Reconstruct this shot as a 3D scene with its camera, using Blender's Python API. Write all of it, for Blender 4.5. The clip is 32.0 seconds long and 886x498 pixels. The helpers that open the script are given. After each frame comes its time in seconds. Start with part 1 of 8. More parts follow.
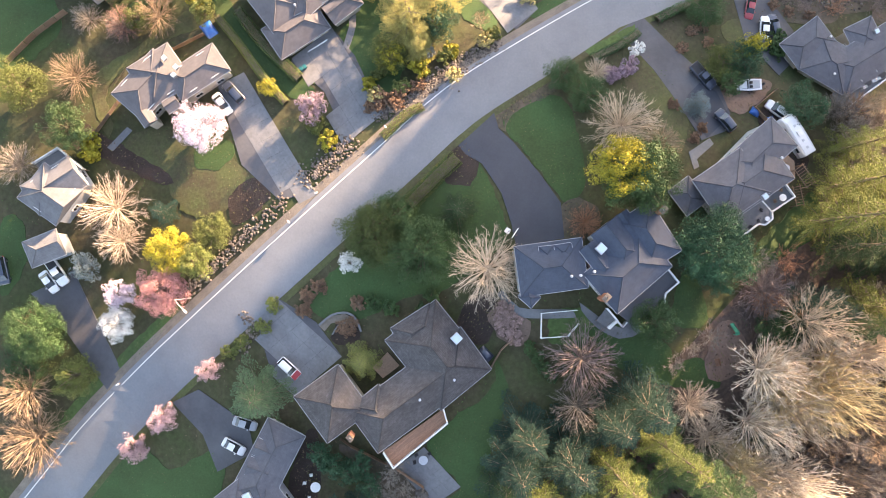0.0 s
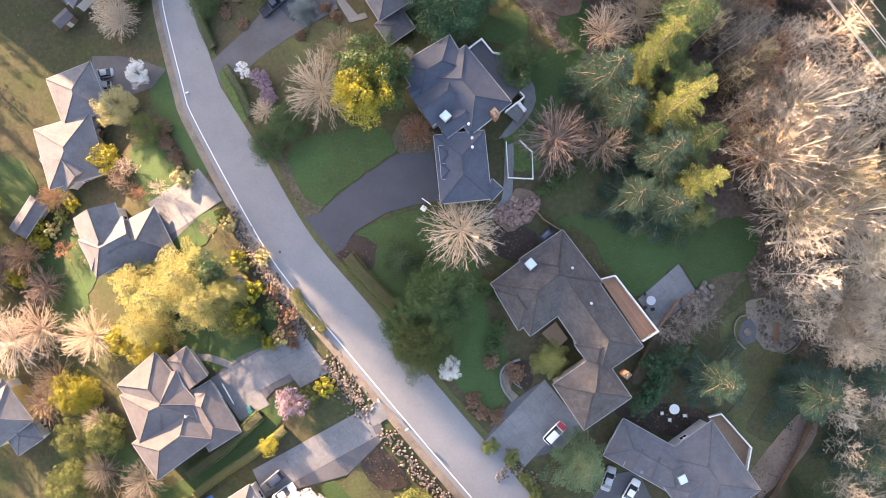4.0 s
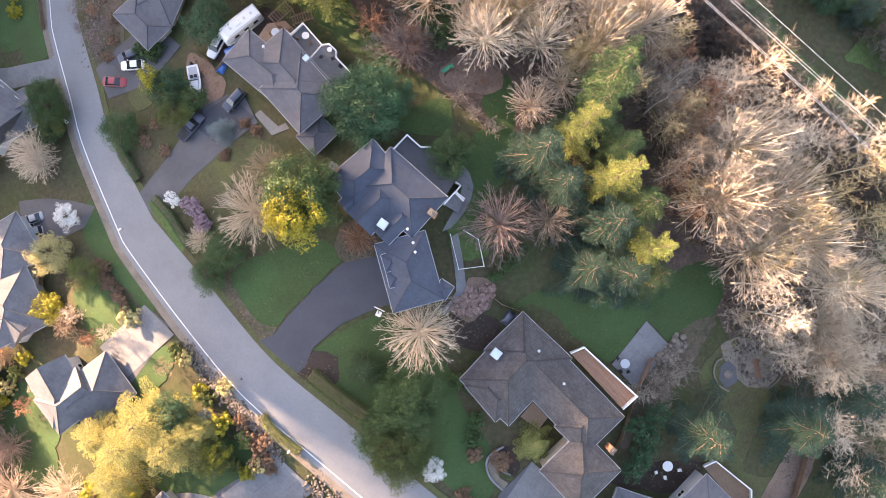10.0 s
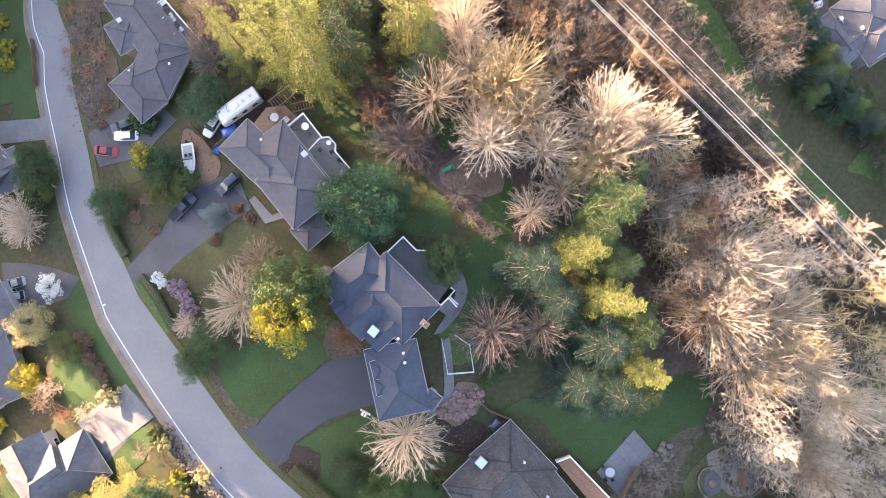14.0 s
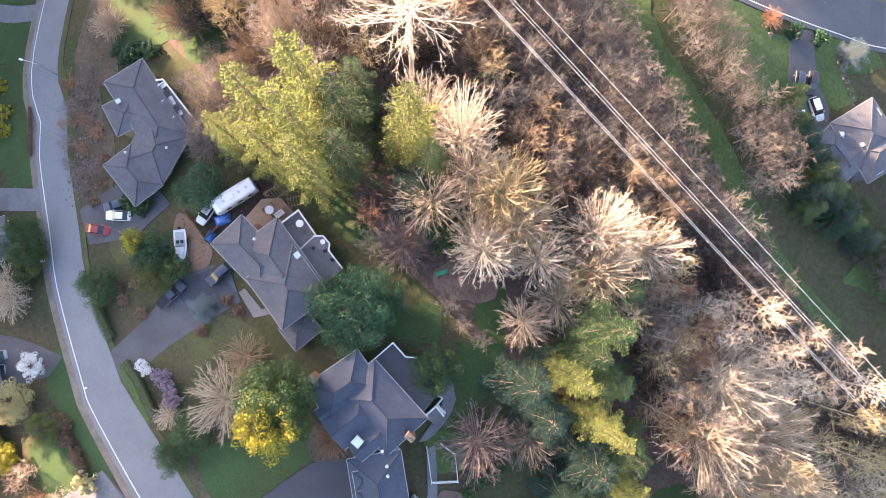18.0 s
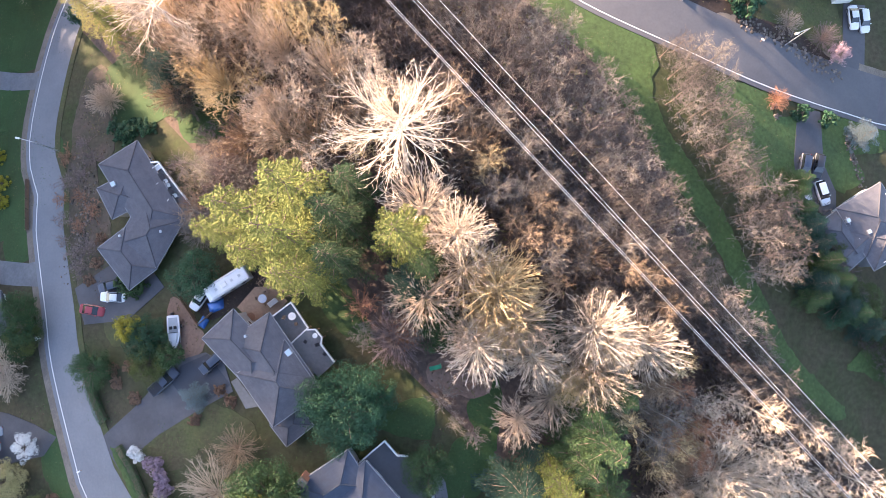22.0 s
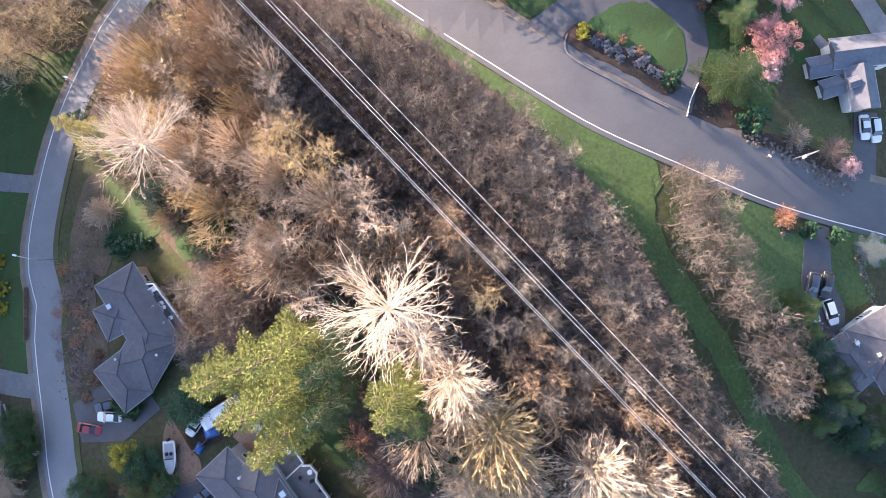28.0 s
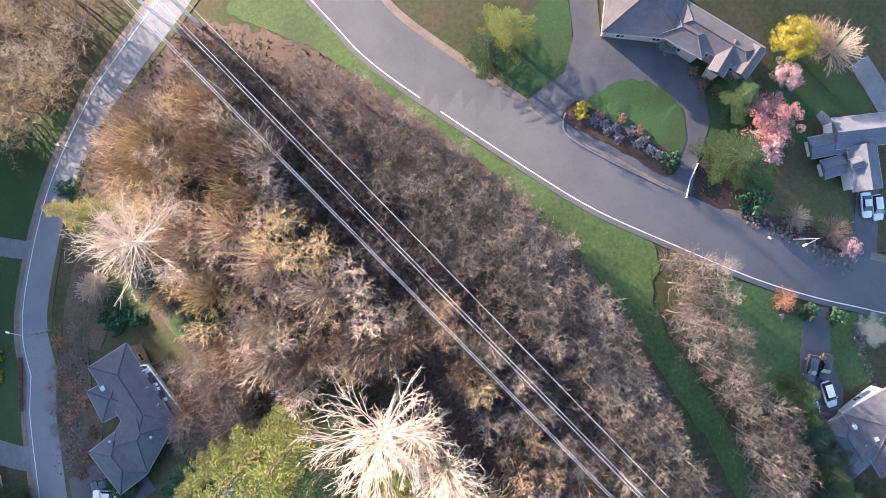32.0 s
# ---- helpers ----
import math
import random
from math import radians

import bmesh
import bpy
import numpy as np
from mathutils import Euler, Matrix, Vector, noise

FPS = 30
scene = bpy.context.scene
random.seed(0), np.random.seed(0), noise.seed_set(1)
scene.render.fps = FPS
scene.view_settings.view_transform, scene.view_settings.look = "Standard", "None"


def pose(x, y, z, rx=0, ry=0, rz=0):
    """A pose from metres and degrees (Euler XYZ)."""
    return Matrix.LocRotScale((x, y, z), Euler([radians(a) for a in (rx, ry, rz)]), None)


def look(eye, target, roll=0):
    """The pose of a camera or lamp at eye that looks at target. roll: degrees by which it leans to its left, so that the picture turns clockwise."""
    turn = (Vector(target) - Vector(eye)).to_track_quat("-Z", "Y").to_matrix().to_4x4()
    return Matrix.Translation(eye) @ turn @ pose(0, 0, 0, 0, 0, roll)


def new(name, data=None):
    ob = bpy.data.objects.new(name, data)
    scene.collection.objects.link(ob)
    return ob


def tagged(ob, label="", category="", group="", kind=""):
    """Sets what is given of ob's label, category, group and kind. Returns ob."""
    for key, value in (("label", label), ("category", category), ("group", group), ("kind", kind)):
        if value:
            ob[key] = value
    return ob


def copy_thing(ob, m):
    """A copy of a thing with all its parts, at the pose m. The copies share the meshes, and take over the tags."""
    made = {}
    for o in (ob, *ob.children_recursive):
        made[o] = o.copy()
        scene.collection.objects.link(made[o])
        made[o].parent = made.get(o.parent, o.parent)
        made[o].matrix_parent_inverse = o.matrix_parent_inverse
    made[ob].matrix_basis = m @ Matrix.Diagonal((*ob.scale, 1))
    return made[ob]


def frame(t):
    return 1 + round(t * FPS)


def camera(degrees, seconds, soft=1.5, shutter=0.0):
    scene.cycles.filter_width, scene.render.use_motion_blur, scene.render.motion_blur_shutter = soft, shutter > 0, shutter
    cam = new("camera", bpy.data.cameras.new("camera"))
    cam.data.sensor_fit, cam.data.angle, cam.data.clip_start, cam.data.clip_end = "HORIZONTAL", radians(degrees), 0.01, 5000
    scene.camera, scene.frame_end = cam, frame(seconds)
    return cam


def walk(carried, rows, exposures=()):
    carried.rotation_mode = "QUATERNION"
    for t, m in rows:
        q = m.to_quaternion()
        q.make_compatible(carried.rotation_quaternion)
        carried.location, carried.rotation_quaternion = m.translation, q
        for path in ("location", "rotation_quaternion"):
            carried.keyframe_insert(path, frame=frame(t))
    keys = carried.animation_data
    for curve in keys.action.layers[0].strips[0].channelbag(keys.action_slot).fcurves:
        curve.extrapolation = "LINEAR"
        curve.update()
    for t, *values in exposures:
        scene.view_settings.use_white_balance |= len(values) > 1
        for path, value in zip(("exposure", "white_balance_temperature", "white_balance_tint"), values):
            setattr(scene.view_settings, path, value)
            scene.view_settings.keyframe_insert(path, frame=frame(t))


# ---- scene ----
cam = camera(67.50, 32.0, 0.5)
PATH = [
    (0, 0.15, -4.60, 118.78, 1.92, -1.84, 93.50),
    (0.5, -0.37, -4.88, 118.65, 2.20, -1.50, 79.11),
    (1, -1.01, -4.87, 118.28, 2.54, -0.96, 60.18),
    (1.5, -1.66, -4.76, 118.12, 2.70, -0.34, 42.25),
    (2, -2.23, -4.40, 118.16, 2.69, 0.14, 29.09),
    (2.5, -2.52, -3.69, 118.16, 2.61, 0.41, 19.97),
    (3, -2.55, -2.83, 118.05, 2.49, 0.54, 13.57),
    (3.5, -2.32, -2.11, 117.94, 2.42, 0.64, 8.94),
    (5.5, -0.63, -0.27, 117.24, 2.48, 0.53, -0.19),
    (6, 0.06, 0.06, 117.34, 2.51, 0.62, -1.16),
    (6.5, 0.97, 0.71, 117.97, 2.79, 0.86, -3.22),
    (7, 1.67, 2.21, 118.03, 2.77, 0.88, -4.59),
    (7.5, 2.24, 4.28, 117.74, 2.59, 0.82, -4.81),
    (8, 2.75, 6.45, 117.26, 2.42, 0.73, -5.05),
    (8.5, 3.20, 8.59, 116.64, 2.31, 0.70, -5.03),
    (9, 3.55, 10.60, 116.15, 2.32, 0.58, -4.83),
    (9.5, 3.69, 12.69, 115.70, 2.29, 0.43, -4.60),
    (10, 3.78, 14.88, 115.39, 2.23, 0.24, -4.37),
    (10.5, 3.95, 17.05, 115.14, 2.17, 0.14, -4.03),
    (11, 4.07, 19.28, 114.86, 2.10, -0.01, -3.63),
    (11.5, 4.11, 21.48, 114.65, 2.01, -0.13, -3.18),
    (12, 4.15, 23.68, 114.53, 1.93, -0.27, -2.71),
    (12.5, 4.19, 25.91, 114.43, 1.85, -0.39, -2.24),
    (13, 4.18, 28.18, 114.39, 1.72, -0.54, -1.89),
    (13.5, 4.10, 30.32, 114.39, 1.65, -0.70, -1.51),
    (14, 3.95, 32.28, 114.27, 1.68, -0.83, -1.20),
    (14.5, 3.90, 33.93, 113.91, 1.88, -0.92, -0.91),
    (16.5, 3.37, 40.84, 114.19, 2.80, -1.65, 0.84),
    (17, 3.37, 42.45, 114.21, 3.03, -1.71, 1.14),
    (17.5, 3.82, 44.33, 113.91, 3.06, -1.60, 1.42),
    (18, 4.16, 46.40, 113.65, 2.96, -1.46, 1.58),
    (18.5, 4.38, 48.57, 113.42, 2.78, -1.36, 1.71),
    (19, 4.64, 50.72, 113.25, 2.63, -1.25, 1.79),
    (19.5, 4.99, 52.74, 113.21, 2.53, -1.09, 1.87),
    (20, 5.62, 54.63, 113.39, 2.60, -0.85, 1.94),
    (20.5, 6.04, 56.57, 113.26, 2.57, -0.66, 2.02),
    (21, 6.32, 58.46, 113.04, 2.52, -0.51, 2.09),
    (21.5, 6.47, 60.24, 112.89, 2.49, -0.44, 2.17),
    (22, 6.42, 61.90, 112.95, 2.55, -0.47, 2.18),
    (22.5, 6.55, 63.71, 112.84, 2.50, -0.39, 2.19),
    (23, 6.78, 65.65, 112.69, 2.43, -0.28, 2.20),
    (23.5, 7.07, 67.67, 112.62, 2.33, -0.14, 2.16),
    (24, 7.38, 69.72, 112.49, 2.18, 0.01, 2.17),
    (24.5, 7.66, 71.81, 112.38, 2.03, 0.17, 2.15),
    (25, 7.93, 73.82, 112.27, 1.89, 0.31, 2.15),
    (25.5, 8.11, 75.66, 112.12, 1.85, 0.42, 2.14),
    (27.5, 8.01, 81.78, 112.14, 2.08, 0.59, 2.16),
    (28, 8.20, 83.86, 112.05, 1.89, 0.68, 2.21),
    (28.5, 8.29, 86.14, 112.00, 1.59, 0.76, 2.23),
    (29, 8.41, 88.45, 111.91, 1.30, 0.82, 2.25),
    (29.5, 8.58, 90.83, 111.91, 0.97, 0.91, 2.27),
    (30, 8.74, 93.13, 111.90, 0.70, 0.98, 2.27),
    (30.5, 8.77, 95.19, 111.87, 0.50, 1.01, 2.28),
    (31, 8.69, 97.04, 111.68, 0.43, 0.93, 2.30),
    (31.5, 8.60, 98.80, 111.62, 0.39, 0.93, 2.33),
    (32, 8.39, 100.39, 111.34, 0.43, 0.76, 2.34),
]
walk(cam, [(t, pose(x, y, z, rx, ry, rz)) for t, x, y, z, rx, ry, rz in PATH],
     exposures=[(0, 3.08, 7450, 22), (3, 3.08, 7550, 26), (8, 3.12, 7600, 28), (14, 3.24, 7350, 28), (20, 2.93, 6500, 25), (25, 2.68, 6150, 25), (32, 2.38, 5700, 23)])

# ---------------------------------------------------------------- world and sun
SUN_AZ, SUN_EL = 143.0, 12.0     # degrees: turn from +x, height over the horizon
world = bpy.data.worlds.new("sky")
scene.world = world
world.use_nodes = True
wn = world.node_tree
sky = wn.nodes.new("ShaderNodeTexSky")
sky.sky_type, sky.sun_disc = "NISHITA", False
sky.sun_elevation, sky.sun_rotation = radians(SUN_EL), radians(90 - SUN_AZ)
wn.nodes["Background"].inputs[1].default_value = 0.125
wn.links.new(sky.outputs[0], wn.nodes["Background"].inputs[0])
sun = new("sun", bpy.data.lights.new("sun", "SUN"))
sun.data.energy, sun.data.angle, sun.data.color = 5.0, radians(0.6), (1.0, 0.76, 0.5)
sun.matrix_world = look((math.cos(radians(SUN_AZ)) * 300, math.sin(radians(SUN_AZ)) * 300, 300 * math.tan(radians(SUN_EL))), (0, 0, 0))

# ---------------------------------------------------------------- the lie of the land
SHADE_KNOLL = 60.5     # unseen rise added west of the houses to shade them
TERRAIN = (5.326, 2.431, 1.043, -14.439, 5.901, -5.123)


def gz(x, y):
    """Height of the ground, with an unseen western rise added to block the low sun."""
    u, v = min(max(x, -80), 85) / 80, min(max((y - 30) / 80, -1.1), 1.2)
    a, b, c, d, e, f = TERRAIN
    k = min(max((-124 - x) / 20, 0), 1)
    p = 0.602 * x + 0.799 * y     # runs across the sun's rays
    # the rise shades the houses; its notch lets sun onto one tree
    rise = SHADE_KNOLL * min(max((p + 27) / 8, 0), 1) - 8 * min(max((p - 7) / 4, 0), 1) * min(max((17 - p) / 3, 0), 1)
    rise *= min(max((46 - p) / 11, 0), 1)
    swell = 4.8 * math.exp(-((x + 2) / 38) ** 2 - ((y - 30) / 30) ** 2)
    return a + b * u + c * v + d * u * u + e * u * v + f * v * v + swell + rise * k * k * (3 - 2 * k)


# ---------------------------------------------------------------- materials
def mat(name, color, rough=0.8, var=0.25, scale=2.0, bump=0.3, metal=0.0, island=0.0, rand=0.0, dark=None, patch=0.08, uv=None, spec=0.3):
    """A surface with variation at two scales. island, rand: variation per loose piece and per object; dark: a second tone in patches."""
    m = bpy.data.materials.new(name)
    m.use_nodes = True
    nt = m.node_tree
    N, K = nt.nodes, nt.links
    b = N["Principled BSDF"]
    b.inputs["Roughness"].default_value, b.inputs["Metallic"].default_value = rough, metal
    b.inputs["Specular IOR Level"].default_value = spec
    geo = N.new("ShaderNodeNewGeometry")
    big, fine = N.new("ShaderNodeTexNoise"), N.new("ShaderNodeTexNoise")
    for n, s, d in ((big, patch, 4), (fine, scale, 6)):
        n.inputs["Scale"].default_value, n.inputs["Detail"].default_value, n.inputs["Roughness"].default_value = s, d, 0.65
        K.new(geo.outputs["Position"], n.inputs["Vector"])
    second = dark or tuple(c * (1 - var) for c in color)
    mix = N.new("ShaderNodeMix")
    mix.data_type = "RGBA"
    mix.inputs[6].default_value, mix.inputs[7].default_value = (*second, 1), (*color, 1)
    ramp = N.new("ShaderNodeMapRange")
    ramp.inputs[1].default_value, ramp.inputs[2].default_value = 0.35, 0.65
    K.new(big.outputs[0], ramp.inputs[0])
    K.new(ramp.outputs[0], mix.inputs[0])
    hsv = N.new("ShaderNodeHueSaturation")
    K.new(mix.outputs[2], hsv.inputs["Color"])
    val = N.new("ShaderNodeMapRange")
    val.inputs[1].default_value, val.inputs[2].default_value = 0.2, 0.8
    val.inputs[3].default_value, val.inputs[4].default_value = 1 - var, 1 + var
    K.new(fine.outputs[0], val.inputs[0])
    last = val.outputs[0]
    for amount, socket in ((island, geo.outputs["Random Per Island"]), (rand, None)):
        if amount:
            if socket is None:
                socket = N.new("ShaderNodeObjectInfo").outputs["Random"]
            r = N.new("ShaderNodeMapRange")
            r.inputs[3].default_value, r.inputs[4].default_value = 1 - amount, 1 + amount
            K.new(socket, r.inputs[0])
            mul = N.new("ShaderNodeMath")
            mul.operation = "MULTIPLY"
            K.new(last, mul.inputs[0])
            K.new(r.outputs[0], mul.inputs[1])
            last = mul.outputs[0]
    if uv:
        # courses of shingles, boards or slabs: uv = (piece width, piece height, joint, darkness)
        coord, br = N.new("ShaderNodeUVMap"), N.new("ShaderNodeTexBrick")
        br.inputs["Scale"].default_value = 1.0
        br.inputs["Brick Width"].default_value, br.inputs["Row Height"].default_value, br.inputs["Mortar Size"].default_value = uv[0], uv[1], uv[2]
        br.inputs["Color1"].default_value, br.inputs["Color2"].default_value, br.inputs["Mortar"].default_value = (1.12, 1.12, 1.12, 1), (0.84, 0.84, 0.84, 1), (uv[3],) * 3 + (1,)
        c1, c2 = (uv[4], 2 - uv[4]) if len(uv) > 4 else (1.12, 0.84)
        br.inputs["Color1"].default_value, br.inputs["Color2"].default_value = (c1, c1, c1, 1), (c2, c2, c2, 1)
        K.new(coord.outputs[0], br.inputs["Vector"])
        mul = N.new("ShaderNodeMath")
        mul.operation = "MULTIPLY"
        K.new(last, mul.inputs[0])
        K.new(br.outputs["Color"], mul.inputs[1])
        last = mul.outputs[0]
    K.new(last, hsv.inputs["Value"])
    K.new(hsv.outputs[0], b.inputs["Base Color"])
    if bump:
        bp = N.new("ShaderNodeBump")
        bp.inputs["Strength"].default_value, bp.inputs["Distance"].default_value = bump, 0.1
        K.new(fine.outputs[0], bp.inputs["Height"])
        K.new(bp.outputs[0], b.inputs["Normal"])
    return m


def glass_mat(name, color=(0.02, 0.025, 0.03)):
    m = bpy.data.materials.new(name)
    m.use_nodes = True
    b = m.node_tree.nodes["Principled BSDF"]
    b.inputs["Base Color"].default_value, b.inputs["Roughness"].default_value = (*color, 1), 0.04
    b.inputs["Specular IOR Level"].default_value = 0.8
    return m


M = dict(
    ground=mat("soil", (0.062, 0.052, 0.03), 0.95, 0.4, 1.2, 0.6, dark=(0.038, 0.05, 0.018), patch=0.09),
    litter=mat("leaf_litter", (0.11, 0.078, 0.062), 0.95, 0.45, 1.6, 0.8, dark=(0.07, 0.052, 0.042), patch=0.12),
    lawn=mat("lawn", (0.036, 0.076, 0.024), 0.9, 0.3, 3.0, 0.4, dark=(0.032, 0.055, 0.018), patch=0.1),
    rough_lawn=mat("mossy_lawn", (0.068, 0.08, 0.03), 0.9, 0.35, 2.0, 0.5, dark=(0.06, 0.052, 0.028), patch=0.18),
    meadow=mat("meadow_grass", (0.06, 0.1, 0.03), 0.9, 0.4, 1.6, 0.5, dark=(0.042, 0.068, 0.024), patch=0.1),
    mulch=mat("bark_mulch", (0.05, 0.035, 0.029), 0.95, 0.45, 4.0, 0.8, dark=(0.03, 0.022, 0.018), patch=0.2),
    dryearth=mat("dry_brush_earth", (0.1, 0.075, 0.058), 0.95, 0.4, 1.5, 0.7, dark=(0.06, 0.055, 0.035), patch=0.3),
    dirt=mat("bare_earth", (0.19, 0.13, 0.1), 0.95, 0.25, 2.0, 0.5, dark=(0.13, 0.09, 0.07), patch=0.15),
    asphalt=mat("road_asphalt", (0.1, 0.101, 0.108), 0.85, 0.1, 2.5, 0.08, dark=(0.083, 0.084, 0.092), patch=0.12),
    street=mat("worn_asphalt", (0.172, 0.182, 0.196), 0.85, 0.1, 2.5, 0.08, dark=(0.145, 0.153, 0.167), patch=0.12),
    drive=mat("new_asphalt", (0.052, 0.057, 0.07), 0.8, 0.08, 3.0, 0.06, dark=(0.044, 0.048, 0.06), patch=0.15),
    olddrive=mat("old_asphalt", (0.09, 0.092, 0.1), 0.85, 0.1, 2.0, 0.08, dark=(0.065, 0.066, 0.075), patch=0.15),
    concrete=mat("concrete", (0.16, 0.163, 0.17), 0.85, 0.14, 2.0, 0.15, dark=(0.125, 0.128, 0.135), patch=0.25),
    gravel=mat("gravel_shoulder", (0.19, 0.16, 0.13), 0.95, 0.3, 4.0, 0.5, dark=(0.13, 0.11, 0.09), patch=0.3),
    line=mat("road_paint", (0.62, 0.62, 0.6), 0.7, 0.15, 4.0, 0.0),
    stone=mat("field_stone", (0.15, 0.125, 0.105), 0.9, 0.3, 3.0, 0.5, island=0.55, patch=0.5),
    white=mat("white_paint", (0.72, 0.72, 0.7), 0.5, 0.06, 2.0, 0.05),
    wood=mat("weathered_wood", (0.24, 0.16, 0.11), 0.8, 0.25, 3.0, 0.3, rand=0.15),
    deck=mat("deck_boards", (0.36, 0.2, 0.13), 0.7, 0.15, 3.0, 0.2, uv=(4.0, 0.14, 0.012, 0.5)),
    brick=mat("chimney_brick", (0.3, 0.13, 0.08), 0.85, 0.2, 6.0, 0.3, rand=0.1),
    wall_tan=mat("tan_siding", (0.42, 0.37, 0.3), 0.7, 0.08, 3.0, 0.1),
    wall_grey=mat("grey_siding", (0.36, 0.38, 0.4), 0.7, 0.08, 3.0, 0.1),
    wall_yellow=mat("yellow_siding", (0.6, 0.45, 0.17), 0.7, 0.08, 3.0, 0.1),
    glass=glass_mat("window_glass"),
    skyglass=glass_mat("skylight_glass", (0.45, 0.55, 0.6)),
    tyre=mat("rubber", (0.02, 0.02, 0.02), 0.8, 0.1, 5.0, 0.1),
    chrome=mat("metal_trim", (0.5, 0.5, 0.52), 0.3, 0.05, 5.0, 0.0, metal=0.9),
    black=mat("black_plastic", (0.025, 0.025, 0.028), 0.5, 0.1, 4.0, 0.05),
    gutter=mat("dull_gutter", (0.3, 0.3, 0.31), 0.6, 0.15, 2.0, 0.05),
    metal=mat("galvanised_metal", (0.5, 0.51, 0.52), 0.4, 0.1, 4.0, 0.05, metal=0.7),
    wire=mat("bare_cable", (0.8, 0.8, 0.79), 0.45, 0.05, 1.0, 0.0, metal=0.2),
    bark=mat("bark", (0.16, 0.12, 0.09), 0.95, 0.3, 4.0, 0.6, rand=0.2),
    palebark=mat("pale_bark", (0.5, 0.43, 0.35), 0.9, 0.2, 3.0, 0.4, rand=0.15),
    twig=mat("bare_twigs", (0.29, 0.21, 0.14), 0.9, 0.25, 1.0, 0.2, island=0.3, rand=0.2),
    # pale twigs, brightened past bare bark to carry some sunlight
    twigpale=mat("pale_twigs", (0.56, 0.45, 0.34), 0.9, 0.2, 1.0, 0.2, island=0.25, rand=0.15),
    twigred=mat("reddish_twigs", (0.2, 0.15, 0.135), 0.9, 0.2, 1.0, 0.2, island=0.25, rand=0.15),
    twiggrey=mat("grey_twigs", (0.21, 0.18, 0.15), 0.9, 0.2, 1.0, 0.2, island=0.3, rand=0.2),
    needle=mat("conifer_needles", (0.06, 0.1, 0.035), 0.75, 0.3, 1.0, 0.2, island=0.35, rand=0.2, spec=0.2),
    needleblue=mat("blue_needles", (0.026, 0.056, 0.038), 0.75, 0.3, 1.0, 0.2, island=0.35, rand=0.15, spec=0.2),
    leaf=mat("dark_evergreen_leaves", (0.045, 0.09, 0.03), 0.6, 0.3, 0.8, 0.2, island=0.2, rand=0.15, spec=0.25),
    leafdeep=mat("deep_green_leaves", (0.03, 0.085, 0.04), 0.6, 0.3, 0.8, 0.2, island=0.2, rand=0.1, spec=0.25),
    leafyellow=mat("golden_leaves", (0.3, 0.27, 0.03), 0.7, 0.3, 0.8, 0.2, island=0.2, rand=0.1, spec=0.2),
    leafolive=mat("olive_leaves", (0.12, 0.14, 0.04), 0.7, 0.3, 0.8, 0.2, island=0.2, rand=0.2, spec=0.2),
    leafsilver=mat("silver_leaves", (0.2, 0.24, 0.23), 0.7, 0.25, 0.8, 0.2, island=0.3, rand=0.1),
    pink=mat("pink_blossom", (0.5, 0.33, 0.34), 0.8, 0.15, 0.8, 0.1, island=0.3, rand=0.1),
    palepink=mat("pale_pink_blossom", (0.66, 0.55, 0.62), 0.8, 0.12, 0.8, 0.1, island=0.25),
    whiteflower=mat("white_blossom", (0.74, 0.73, 0.7), 0.8, 0.1, 0.8, 0.1, island=0.2),
    pinktwig=mat("pinkish_twigs", (0.42, 0.24, 0.19), 0.9, 0.2, 1.0, 0.2, island=0.25, rand=0.1),
    russettwig=mat("russet_twigs", (0.34, 0.17, 0.1), 0.9, 0.25, 1.0, 0.2, island=0.3, rand=0.15),
    # golden and whitish twigs with sunlight put into their brightness
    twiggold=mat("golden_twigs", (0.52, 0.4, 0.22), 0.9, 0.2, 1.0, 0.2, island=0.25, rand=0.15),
    twigsunlit=mat("sunlit_whitish_twigs", (0.64, 0.54, 0.43), 0.9, 0.15, 1.0, 0.2, island=0.2, rand=0.1),
    twigmauve=mat("mauve_twigs", (0.170, 0.140, 0.128), 0.9, 0.2, 1.0, 0.2, island=0.3, rand=0.2),
    brushgrey=mat("brush_twigs", (0.14, 0.115, 0.1), 0.9, 0.2, 1.0, 0.2, island=0.4),
    brushmauve=mat("brush_mauve_twigs", (0.13, 0.098, 0.086), 0.9, 0.2, 1.0, 0.2, island=0.4),
    edgegrey=mat("edge_twigs", (0.153, 0.128, 0.106), 0.9, 0.2, 1.0, 0.2, island=0.4),
    needlesoft=mat("soft_green_needles", (0.09, 0.14, 0.07), 0.75, 0.3, 1.0, 0.2, island=0.3, rand=0.1, spec=0.2),
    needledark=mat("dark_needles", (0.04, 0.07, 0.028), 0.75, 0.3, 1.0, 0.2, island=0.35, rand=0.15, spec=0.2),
    # two needle tones with low sun put into the colour
    needlesunlit=mat("sunlit_yellow_needles", (0.155, 0.172, 0.042), 0.75, 0.3, 1.0, 0.2, island=0.35, rand=0.15, spec=0.2),
    gold=mat("sunlit_gold_needles", (0.28, 0.25, 0.075), 0.75, 0.3, 1.0, 0.2, island=0.35, rand=0.15, spec=0.2),
    spruce=mat("silver_blue_needles", (0.13, 0.17, 0.17), 0.75, 0.25, 1.0, 0.2, island=0.3, rand=0.1, spec=0.2),
    palm=mat("golden_green_fronds", (0.16, 0.17, 0.05), 0.7, 0.3, 1.0, 0.2, island=0.35, spec=0.2),
    # golden leaf colour that stands for sunlight on green trees
